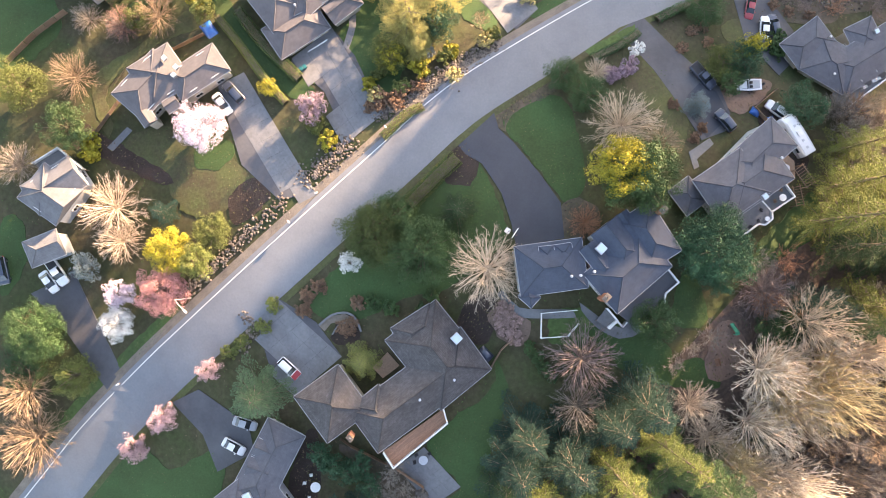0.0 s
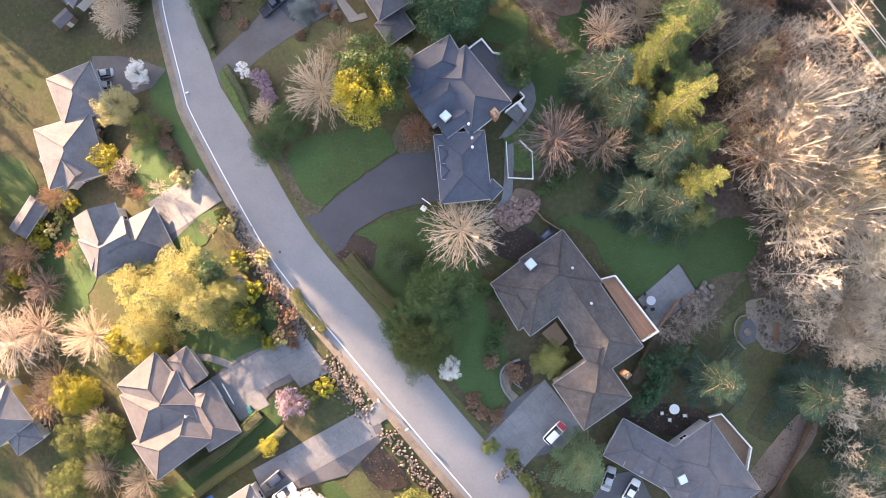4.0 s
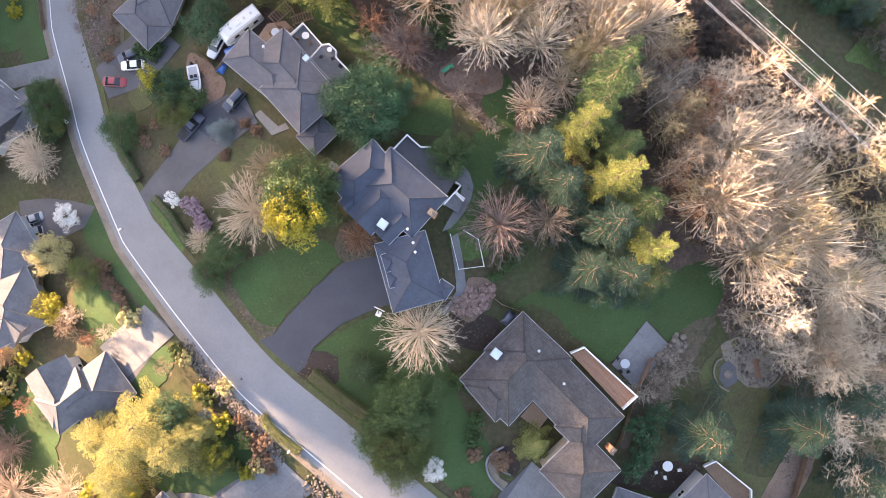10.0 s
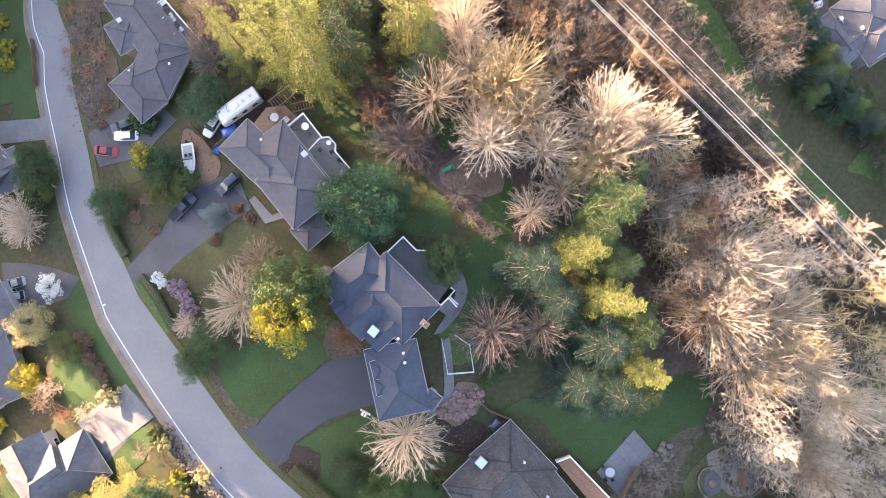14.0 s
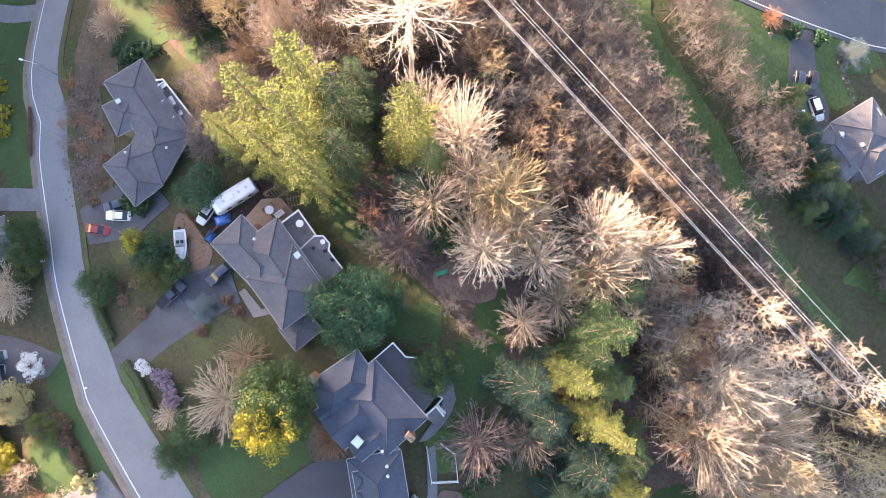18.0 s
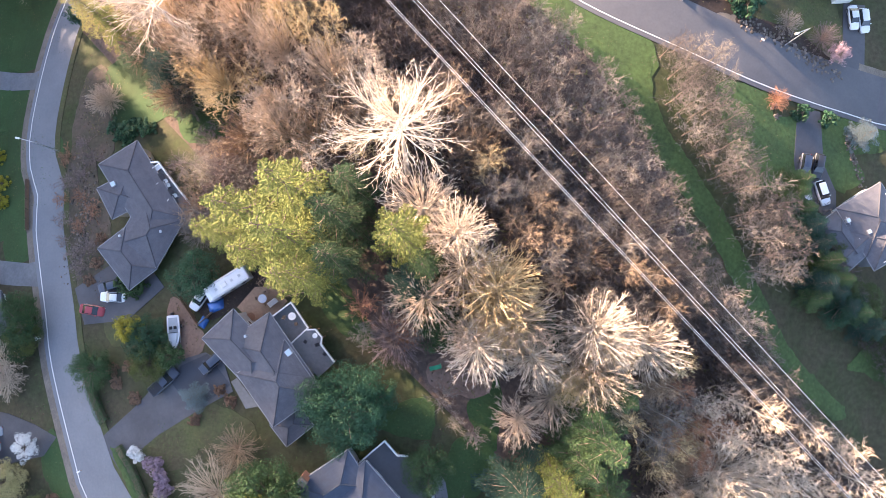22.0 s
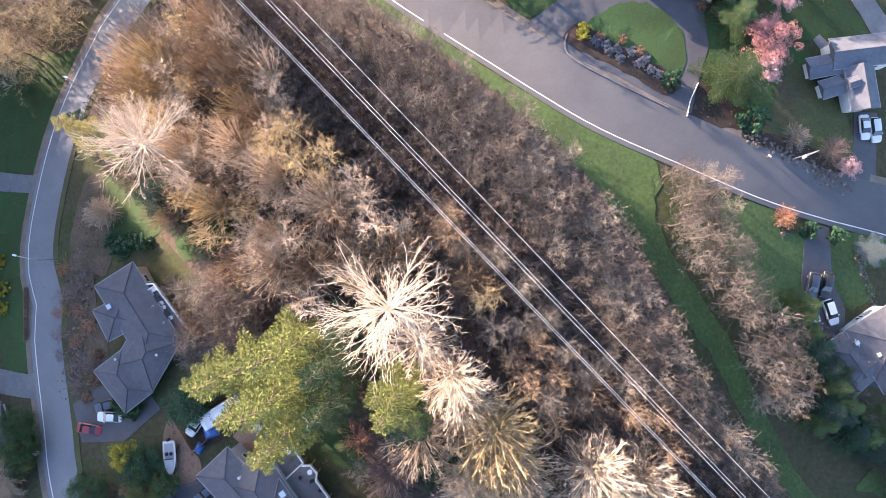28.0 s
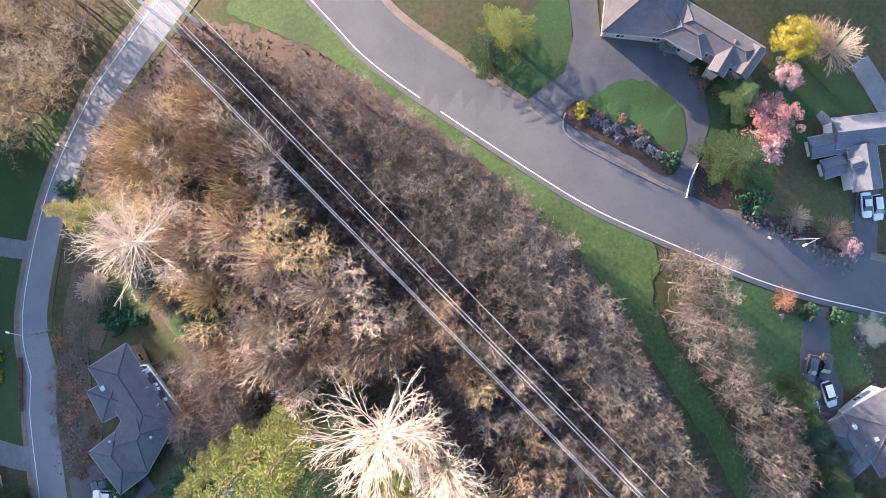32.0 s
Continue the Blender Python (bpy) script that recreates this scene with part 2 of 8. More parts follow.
    leafsunlit=mat("sunlit_golden_leaves", (0.42, 0.33, 0.03), 0.7, 0.2, 0.8, 0.2, island=0.25, spec=0.2, dark=(0.2, 0.2, 0.03), patch=0.2),
    leafgold=mat("yellow_green_leaves", (0.15, 0.18, 0.028), 0.7, 0.2, 0.8, 0.2, island=0.2, spec=0.2, dark=(0.1, 0.14, 0.03), patch=0.2),
    leafdark=mat("olive_dark_leaves", (0.07, 0.095, 0.03), 0.7, 0.3, 0.8, 0.2, island=0.2, rand=0.1, spec=0.2),
    palegold=mat("pale_gold_leaves", (0.42, 0.36, 0.16), 0.8, 0.25, 0.8, 0.2, island=0.3),
    plum=mat("mauve_blossom", (0.3, 0.21, 0.25), 0.8, 0.2, 0.8, 0.1, island=0.35),
    pinkwarm=mat("warm_pink_blossom", (0.5, 0.24, 0.22), 0.8, 0.15, 0.8, 0.1, island=0.3),
    dustypink=mat("dusty_pink_heather", (0.33, 0.22, 0.19), 0.9, 0.2, 0.8, 0.1, island=0.3),
    lavender=mat("grey_lavender", (0.17, 0.17, 0.19), 0.9, 0.2, 0.8, 0.1, island=0.3),
    russet=mat("russet_leaves", (0.2, 0.12, 0.075), 0.8, 0.25, 0.8, 0.2, island=0.35, rand=0.15),
)


def roof_mat(name, color, second):
    return mat(name, color, 0.9, 0.16, 1.6, 0.12, dark=second, patch=0.3, uv=(0.9, 0.3, 0.012, 0.82, 1.05))


R = dict(
    brown=mat("brown_shingles", (0.082, 0.077, 0.078), 0.9, 0.34, 2.6, 0.25, dark=(0.06, 0.056, 0.056), patch=0.5, uv=(0.7, 0.28, 0.02, 0.7, 1.12)),
    blue=roof_mat("slate_blue_shingles", (0.055, 0.067, 0.092), (0.045, 0.056, 0.078)),
    grey=roof_mat("grey_shingles", (0.112, 0.113, 0.126), (0.09, 0.09, 0.102)),
    warm=roof_mat("taupe_shingles", (0.115, 0.107, 0.112), (0.092, 0.086, 0.092)),
    bluegrey=roof_mat("blue_grey_shingles", (0.13, 0.14, 0.165), (0.1, 0.108, 0.13)),
    pale=roof_mat("pale_grey_shingles", (0.135, 0.136, 0.146), (0.1, 0.1, 0.11)),
)


# ---------------------------------------------------------------- building blocks
def mesh(name, verts, faces, material, uvs=None, smooth=False):
    me = bpy.data.meshes.new(name)
    me.from_pydata([tuple(v) for v in verts], [], faces)
    if uvs:
        layer = me.uv_layers.new(name="UVMap")
        flat = [c for f in uvs for p in f for c in p]
        layer.data.foreach_set("uv", flat)
    if smooth:
        me.polygons.foreach_set("use_smooth", [True] * len(me.polygons))
    me.materials.append(material)
    me.update()
    return me


def part(name, me, parent, label=""):
    ob = new(name, me)
    ob.parent = parent
    return tagged(ob, label)


def empty(name, m, label, category, group="", kind=""):
    ob = new(name)
    ob.empty_display_size = 0.5
    ob.matrix_world = m
    return tagged(ob, label, category, group, kind)


def box(x0, y0, z0, x1, y1, z1, bevel=0.0, material=None, name="box"):
    bm = bmesh.new()
    bmesh.ops.create_cube(bm, size=1)
    for v in bm.verts:
        v.co = ((x0 + x1) / 2 + v.co.x * (x1 - x0), (y0 + y1) / 2 + v.co.y * (y1 - y0), (z0 + z1) / 2 + v.co.z * (z1 - z0))
    if bevel:
        bmesh.ops.bevel(bm, geom=bm.edges[:], offset=bevel, segments=1, affect="EDGES")
    me = bpy.data.meshes.new(name)
    bm.to_mesh(me)
    bm.free()
    me.materials.append(material)
    return me


def boxes(name, items, material):
    """Several boxes of one rigid piece in one mesh; items: (x0, y0, z0, x1, y1, z1)."""
    V, F = [], []
    for x0, y0, z0, x1, y1, z1 in items:
        n = len(V)
        V += [(x0, y0, z0), (x1, y0, z0), (x1, y1, z0), (x0, y1, z0), (x0, y0, z1), (x1, y0, z1), (x1, y1, z1), (x0, y1, z1)]
        F += [tuple(n + i for i in f) for f in ((0, 3, 2, 1), (4, 5, 6, 7), (0, 1, 5, 4), (1, 2, 6, 5), (2, 3, 7, 6), (3, 0, 4, 7))]
    return mesh(name, V, F, material)


def tube(V, F, pts, radii, sides):
    """Adds a tapering tube along pts to the lists V, F."""
    base = len(V)
    for i, p in enumerate(pts):
        d = (pts[min(i + 1, len(pts) - 1)] - pts[max(i - 1, 0)]).normalized()
        a = d.orthogonal().normalized()
        b = d.cross(a)
        for k in range(sides):
            w = 2 * math.pi * k / sides
            V.append(p + (a * math.cos(w) + b * math.sin(w)) * radii[i])
    for i in range(len(pts) - 1):
        for k in range(sides):
            k2 = (k + 1) % sides
            F.append((base + i * sides + k, base + i * sides + k2, base + (i + 1) * sides + k2, base + (i + 1) * sides + k))


def spline(pts, closed=True, step=2.0):
    """A smooth line through the points."""
    out, n = [], len(pts)
    for i in range(n if closed else n - 1):
        p0, p1, p2, p3 = [Vector(pts[(i + k) % n] if closed else pts[min(max(i + k, 0), n - 1)]) for k in (-1, 0, 1, 2)]
        m = max(1, int((p2 - p1).length / step))
        for j in range(m):
            t = j / m
            out.append(0.5 * (2 * p1 + (p2 - p0) * t + (2 * p0 - 5 * p1 + 4 * p2 - p3) * t * t + (3 * p1 - p0 - 3 * p2 + p3) * t ** 3))
    if not closed:
        out.append(Vector(pts[-1]))
    return out


def sheet(name, pts, material, off=0.05, smooth=True, ragged=0.0, label="", category="", uvturn=None, kind="structure"):
    """A thin layer that follows the ground, with an edge of its own."""
    line = spline(pts, step=0.8 if ragged else 1.5) if smooth else [Vector(p) for p in pts]
    if ragged:
        line = [p + Vector((noise.noise((p.x * 0.6, p.y * 0.6, 1.0)), noise.noise((p.x * 0.6, p.y * 0.6, 7.0)))) * ragged + Vector((noise.noise((p.x * 2.1, p.y * 2.1, 3.0)), noise.noise((p.x * 2.1, p.y * 2.1, 9.0)))) * ragged * 0.7 for p in line]
    bm = bmesh.new()
    bm.faces.new([bm.verts.new((p.x, p.y, 0)) for p in line])
    bmesh.ops.triangulate(bm, faces=bm.faces[:])
    for _ in range(6):
        long = [e for e in bm.edges if e.calc_length() > 4.0]
        if not long:
            break
        bmesh.ops.subdivide_edges(bm, edges=long, cuts=1)
        bmesh.ops.triangulate(bm, faces=[f for f in bm.faces if len(f.verts) > 3])
    bmesh.ops.recalc_face_normals(bm, faces=bm.faces[:])
    if sum(f.normal.z for f in bm.faces) < 0:
        bmesh.ops.reverse_faces(bm, faces=bm.faces[:])
    rim = [e for e in bm.edges if len(e.link_faces) == 1]
    skirt = bmesh.ops.extrude_edge_only(bm, edges=rim)
    low = {v for v in skirt["geom"] if isinstance(v, bmesh.types.BMVert)}
    for v in bm.verts:
        v.co.z = gz(v.co.x, v.co.y) + (off if v not in low else -0.15)
    uvl = bm.loops.layers.uv.new("UVMap")
    c, s = math.cos(uvturn or 0), math.sin(uvturn or 0)
    for f in bm.faces:
        for l in f.loops:
            x, y = l.vert.co.x, l.vert.co.y
            l[uvl].uv = (x * c + y * s, y * c - x * s)
    me = bpy.data.meshes.new(name)
    bm.to_mesh(me)
    bm.free()
    me.materials.append(material)
    return tagged(new(name, me), label, category, "", kind)


def ribbon(name, line, left, right, off, material, label="", category="", thick=0.12, kind="structure", parent=None, narrow=None):
    """A strip along a line, from left to right of it, in metres (to the right of its way: positive).
    narrow: by how much its far edge draws in at a point of the line."""
    V, F = [], []
    n = len(line)
    cols = max(2, int((right - left) / 2.5) + 1)
    for i, p in enumerate(line):
        d = (line[min(i + 1, n - 1)] - line[max(i - 1, 0)]).normalized()
        side = Vector((d.y, -d.x))
        cut = narrow(p) if narrow else 0
        lo, hi = (left - cut if left > 5 else left), right - cut
        for k in range(cols):
            q = p + side * (lo + (hi - lo) * k / (cols - 1))
            V.append((q.x, q.y, gz(q.x, q.y) + off))
        for q in (p + side * lo, p + side * hi):
            V.append((q.x, q.y, gz(q.x, q.y) + off - thick))
    w = cols + 2
    for i in range(n - 1):
        a, b = i * w, (i + 1) * w
        for k in range(cols - 1):
            F.append((a + k, a + k + 1, b + k + 1, b + k))
        F.append((a + cols, a, b, b + cols))
        F.append((a + cols - 1, a + cols + 1, b + cols + 1, b + cols - 1))
    ob = new(name, mesh(name, V, F, material))
    ob.parent = parent
    return tagged(ob, label, category, "", kind)


# ---------------------------------------------------------------- ground and roads
def far(x, y):
    """Height of the ground with an unseen low ridge added towards the sun."""
    s = x * math.cos(radians(SUN_AZ)) + y * math.sin(radians(SUN_AZ))
    t = min(max((s - 190) / 120, 0), 1)
    t = t * t * (3 - 2 * t)
    return gz(x, y) * (1 - t) + RIDGE * t


RIDGE = -4.0


def build_ground():
    xs = [-2500, -900, -600] + [-460 + 20 * i for i in range(16)] + [-150 + 2.5 * i for i in range(121)] + [220, 400, 900, 2500]
    ys = [-2500, -900, -400, -200] + [-130 + 2.5 * i for i in range(137)] + [230 + 20 * i for i in range(13)] + [520, 900, 2500]
    V = [(x, y, far(x, y) + (0.02 * noise.noise((x * 0.15, y * 0.15, 3.0)) - 0.03 if abs(x) < 160 else -0.03)) for y in ys for x in xs]
    w = len(xs)
    F = [(j * w + i, j * w + i + 1, (j + 1) * w + i + 1, (j + 1) * w + i) for j in range(len(ys) - 1) for i in range(w - 1)]
    tagged(new("ground", mesh("ground", V, F, M["ground"], smooth=True)), "mossy brown earth with thin winter grass", "ground", "", "structure")


build_ground()

WEST = [(46.9, -76.0), (31.8, -64.5), (20.2, -54.1), (9.7, -43.8), (-19.4, -15.1), (-29.2, -5.8), (-34.2, -0.3), (-39.4, 6.6), (-47.0, 17.0), (-52.8, 25.2), (-54.3, 28.7), (-61.0, 44.2), (-63.5, 52.8), (-68.2, 68.1), (-68.9, 74.5), (-71.8, 80.0), (-73.2, 89.4), (-71.2, 109.3), (-65.0, 126.3), (-58.4, 134.7), (-50.7, 143.3)]
d0 = (Vector(WEST[0]) - Vector(WEST[1])).normalized()
d1 = (Vector(WEST[-1]) - Vector(WEST[-2])).normalized()
WEST = [tuple(Vector(WEST[0]) + d0 * 90)] + WEST + [tuple(Vector(WEST[-1]) + d1 * 25), tuple(Vector(WEST[-1]) + Vector((45, 40))), tuple(Vector(WEST[-1]) + Vector((90, 60)))]
WLINE = spline(WEST, False, 2.5)


def west_narrows(p):
    """The west road loses two metres of its width on its way north."""
    return 2.0 * min(1, max(0, (p.y - 12) / 28))


road_west = ribbon("road_west", WLINE, -0.9, 8.2, 0.12, M["street"], "worn grey asphalt road with a white edge line", "road", narrow=west_narrows)
ribbon("edge_line", WLINE, -0.09, 0.09, 0.15, M["line"], "white painted edge line", "", 0.04, "", road_west)
EAST = [(-18.0, 143.7), (-7.4, 133.1), (5.9, 124.0), (21.8, 114.0), (32.2, 108.3), (45.5, 103.1), (59.4, 98.2), (71.1, 95.4), (84.7, 93.1)]
e0 = (Vector(EAST[0]) - Vector(EAST[1])).normalized()
e1 = (Vector(EAST[-1]) - Vector(EAST[-2])).normalized()
EAST = [tuple(Vector(EAST[0]) + e0 * 60)] + EAST + [tuple(Vector(EAST[-1]) + e1 * 60)]
ELINE = spline(EAST, False, 2.5)
road_east = ribbon("road_east", ELINE, -8.6, 0.9, 0.12, M["asphalt"], "worn grey asphalt road with a white edge line", "road")
ribbon("edge_line", ELINE, -0.09, 0.09, 0.15, M["line"], "white painted edge line", "", 0.04, "", road_east)


# ---------------------------------------------------------------- houses
def frame3(c1, c2, c3):
    """Centre, turn and half sizes of the rectangle with the side c1-c2 and the next corner c3; the first half size is the longer."""
    a, b, c = Vector(c1), Vector(c2), Vector(c3)
    u = (b - a)
    w = u.length
    u.normalize()
    v = Vector((-u.y, u.x))
    d = (c - b).dot(v)
    centre = (a + b) / 2 + v * d / 2
    d = abs(d)
    if d >= w:
        return centre, math.atan2(v.y, v.x), d / 2, w / 2
    return centre, math.atan2(u.y, u.x), w / 2, d / 2


def roof_mesh(a, b, eave, pitch, ends, material):
    """A hip (h) or gable (g) roof over a rectangle, with a fascia under its edge."""
    top = eave + pitch * b
    l, r = (-a if ends[0] == "g" else -a + b), (a if ends[1] == "g" else a - b)
    V = [(-a, -b, eave), (a, -b, eave), (a, b, eave), (-a, b, eave), (l, 0, top), (r, 0, top)]
    V += [(x, y, eave - 0.22) for x, y, _ in V[:4]]
    F = [(0, 1, 5, 4), (2, 3, 4, 5), (1, 2, 5), (3, 0, 4), (0, 6, 7, 1), (1, 7, 8, 2), (2, 8, 9, 3), (3, 9, 6, 0), (6, 9, 8, 7)]
    sl = math.hypot(b, pitch * b)
    k = sl / b
    uvs = []
    for f in F:
        if f in ((0, 1, 5, 4), (2, 3, 4, 5)):
            uvs.append([(V[i][0], k * abs(abs(V[i][1]) - b)) for i in f])
        elif len(f) == 3:
            uvs.append([(V[i][1], k * (a - abs(V[i][0]))) for i in f])
        else:
            uvs.append([(V[i][0] + V[i][1], V[i][2]) for i in f])
    return mesh("roof", V, F, material, uvs), (l, r, top)


def house(name, wings, roof, wall, label, z=None, trim="gutter"):
    """wings: ((c1, c2, c3), eave height, pitch, ends). A house under its own Empty, at the first wing's centre."""
    c, turn, a, b = frame3(*wings[0][0])
    base = gz(c.x, c.y) if z is None else z
    top = empty(name, pose(c.x, c.y, base), label, "house")
    inv = top.matrix_world.inverted()
    for n, (corners, eave, pitch, ends) in enumerate(wings):
        c, turn, a, b = frame3(*corners)
        m = inv @ pose(c.x, c.y, base + 0.013 * n, 0, 0, math.degrees(turn))
        me, (l, r, ridge) = roof_mesh(a, b, eave, pitch, ends, R[roof])
        rf = part("roof", me, top)
        rf.matrix_local = m
        # ridge and hip caps, gutters
        V, F = [], []
        tube(V, F, [Vector((l, 0, ridge + 0.02)), Vector((r, 0, ridge + 0.02))], [0.11, 0.11], 6)
        for e, x, s in ((ends[0], l, -1), (ends[1], r, 1)):
            if e == "h":
                for q in (-1, 1):
                    tube(V, F, [Vector((x, 0, ridge + 0.02)), Vector((s * a, q * b, eave + 0.03))], [0.11, 0.09], 6)
        part("ridge_cap", mesh("ridge_cap", V, F, R[roof]), rf)
        sides = [(-a, -b - 0.1, a, -b + 0.02), (-a, b - 0.02, a, b + 0.1)]
        if ends[0] == "h":
            sides.append((-a - 0.1, -b, -a + 0.02, b))
        if ends[1] == "h":
            sides.append((a - 0.02, -b, a + 0.1, b))
        for x0, y0, x1, y1 in sides:
            part("gutter", boxes("gutter", [(x0, y0, eave - 0.16, x1, y1, eave - 0.03)], M[trim]), rf, "painted metal gutter")
        # walls, standing back under the eaves
        o = 0.55
        p, q = a - o, b - o
        h = eave - 0.05 + pitch * o * 0.6
        V = [(-p, -q, -4), (p, -q, -4), (p, q, -4), (-p, q, -4), (-p, -q, h), (p, -q, h), (p, q, h), (-p, q, h)]
        F = [(0, 1, 5, 4), (2, 3, 7, 6), (1, 2, 6, 5), (3, 0, 4, 7), (0, 3, 2, 1), (4, 5, 6, 7)]
        for e, x in ((ends[0], -p), (ends[1], p)):
            if e == "g":
                k = len(V)
                V += [(x, -q, h), (x, q, h), (x, 0, h + pitch * q - 0.1)]
                F.append((k, k + 1, k + 2))
        wl = part("wall", mesh("wall", V, F, M[wall]), top)
        wl.matrix_local = m
        if q < 2.0:
            continue
        count = max(1, int(2 * p / 4.0))
        for s in (-1, 1):
            for i in range(count):
                x = -p + 2 * p * (i + 0.5) / count
                for zz in ([0.9] if eave < 4.5 else [0.9, 3.6]):
                    put_window(wl, pose(x, s * (q + 0.02), zz, 0, 0, 0 if s < 0 else 180))
            put_window(wl, pose(s * (p + 0.02), 0, 0.9, 0, 0, 90 * s))
    return top


WINDOW = [None]


def put_window(parent, m):
    """A framed window standing in a wall: frame, pane, sill."""
    if WINDOW[0] is None:
        WINDOW[0] = (
            boxes("window", [(-0.75, -0.05, 0, -0.65, 0.02, 1.3), (0.65, -0.05, 0, 0.75, 0.02, 1.3), (-0.65, -0.05, 0, 0.65, 0.02, 0.1),
                             (-0.65, -0.05, 1.2, 0.65, 0.02, 1.3), (-0.04, -0.045, 0.1, 0.04, 0.02, 1.2)], M["white"]),
            boxes("pane", [(-0.65, -0.02, 0.1, 0.65, 0.0, 1.2)], M["glass"]))
    w = part("window", WINDOW[0][0], parent)
    w.matrix_local = m
    part("pane", WINDOW[0][1], w)


def on_roof(top, xy, z, size, turn, kind):
    """A skylight, vent or chimney that comes through a roof; z: over the house's base."""
    m = top.matrix_world.inverted() @ pose(xy[0], xy[1], top.matrix_world.translation.z + z, 0, 0, turn)
    if kind == "skylight":
        s = part("skylight", boxes("skylight", [(-size, -size, -0.4, size, size, 0.12)], M["metal"]), top, "skylight with a pale pane")
        s.matrix_local = m
        part("pane", boxes("pane", [(-size * 0.86, -size * 0.86, 0.12, size * 0.86, size * 0.86, 0.15)], M["skyglass"]), s)
    elif kind == "vent":
        V, F = [], []
        tube(V, F, [Vector((0, 0, -0.5)), Vector((0, 0, 0.35))], [0.12, 0.12], 8)
        tube(V, F, [Vector((0, 0, 0.3)), Vector((0, 0, 0.42)), Vector((0, 0, 0.48))], [0.24, 0.24, 0.02], 8)
        part("roof_vent", mesh("roof_vent", V, F, M["metal"]), top, "metal roof vent").matrix_local = m
    else:
        s = part("chimney", box(-size, -size * 0.7, -2.5, size, size * 0.7, 0.9, 0.03, M["brick"], "chimney"), top, "red brick chimney")
        s.matrix_local = m
        part("chimney_cap", box(-size - 0.08, -size * 0.7 - 0.08, 0.9, size + 0.08, size * 0.7 + 0.08, 1.02, 0.02, M["stone"], "chimney_cap"), s)
        V, F = [], []
        tube(V, F, [Vector((0, 0, 1.0)), Vector((0, 0, 1.35))], [0.16, 0.13], 8)
        part("flue", mesh("flue", V, F, M["metal"]), s)


def garage_door(top, a, b, h=2.2):
    """A white panelled door along the line a-b, at the wall's foot."""
    a, b = Vector(a), Vector(b)
    d = b - a
    m = top.matrix_world.inverted() @ pose(a.x, a.y, top.matrix_world.translation.z + 0.1, 0, 0, math.degrees(math.atan2(d.y, d.x)))
    s = part("garage_door", boxes("garage_door", [(0, -0.08, 0, d.length, 0.08, h)], M["white"]), top, "white panelled garage door")
    s.matrix_local = m
    for i in range(4):
        part("panel", boxes("panel", [(0.1, -0.12, 0.06 + i * h / 4, d.length - 0.1, 0.12, h / 4 - 0.04 + i * h / 4)], M["white"]), s)


brown = house("house", [
    ([(4.7, -2.0), (15.7, 8.0), (22.7, -0.2)], 3.2, 0.42, "hh"),
    ([(15.7, 8.0), (30.5, -9.9), (23.9, -15.6)], 3.2, 0.42, "hh"),
    ([(5.4, -3.0), (9.9, -9.2), (14.2, -6.0)], 3.2, 0.4, "hh"),
    ([(16.3, -17.4), (22.0, -24.3), (29.2, -18.2)], 3.2, 0.38, "hh"),
    ([(19.2, -10.6), (23.0, -14.8), (28.6, -9.8)], 3.22, 0.42, "hh"),
], "brown", "wall_tan", "sprawling house with a mossy brown shingle hip roof")
on_roof(brown, (10.8, 1.8), 4.6, 0.75, 47, "skylight")
on_roof(brown, (17.5, 1.8), 4.9, 0.3, 47, "vent")
on_roof(brown, (21.0, -3.6), 4.9, 0.3, 47, "vent")
on_roof(brown, (27.7, -14.5), 4.6, 0.5, 47, "chimney")

blue = house("house", [
    ([(-13.3, 30.9), (-5.7, 36.4), (-1.8, 31.1)], 5.2, 0.36, "hh"),
    ([(-3.1, 35.0), (5.0, 26.6), (-0.9, 20.8)], 5.2, 0.36, "hh"),
    ([(-10.8, 25.9), (-7.1, 21.7), (-1.4, 27.1)], 5.25, 0.42, "gh"),
    ([(-11.7, 27.2), (-10.3, 25.4), (-5.3, 29.3)], 5.15, 0.42, "gh"),
    ([(-6.6, 22.3), (-4.6, 20.0), (0.0, 24.1)], 5.3, 0.42, "gh"),
    ([(-6.7, 20.3), (-4.6, 9.7), (3.3, 10.9)], 5.0, 0.36, "hh"),
    ([(1.5, 12.3), (3.3, 10.9), (4.2, 13.5)], 4.9, 0.3, "hh"),
    ([(-5.8, 18.6), (-5.2, 15.9), (-2.9, 16.4)], 5.5, 0.12, "hh"),
    ([(-5.2, 15.9), (-4.8, 13.5), (-2.3, 13.9)], 5.45, 0.12, "hh"),
], "blue", "wall_grey", "large slate blue shingle house with many hips and gables")
on_roof(blue, (-5.1, 23.2), 6.35, 0.7, -40, "skylight")
on_roof(blue, (-11.7, 32.3), 6.6, 0.6, -40, "chimney")
on_roof(blue, (2.5, 24.2), 6.4, 0.6, -40, "chimney")
for v in ((-1.4, 22.1), (-0.7, 20.0), (-0.5, 18.6)):
    on_roof(blue, v, 6.9, 0.3, 0, "vent")

grey = house("house", [
    ([(-18.9, 55.8), (-11.6, 46.2), (-18.2, 41.1)], 5.5, 0.24, "hh"),
    ([(-28.9, 51.5), (-24.4, 56.1), (-16.6, 48.2)], 5.4, 0.24, "hh"),
    ([(-23.3, 46.4), (-17.4, 38.7), (-10.5, 44.2)], 5.65, 0.24, "hh"),
    ([(-18.4, 38.7), (-15.6, 35.4), (-11.6, 38.7)], 4.0, 0.3, "hh"),
], "grey", "wall_grey", "large house with a dark grey shingle hip roof")
on_roof(grey, (-15.3, 50.1), 7.3, 0.45, 40, "skylight")
on_roof(grey, (-21.7, 52.3), 7.4, 0.3, 40, "vent")

north = house("house", [
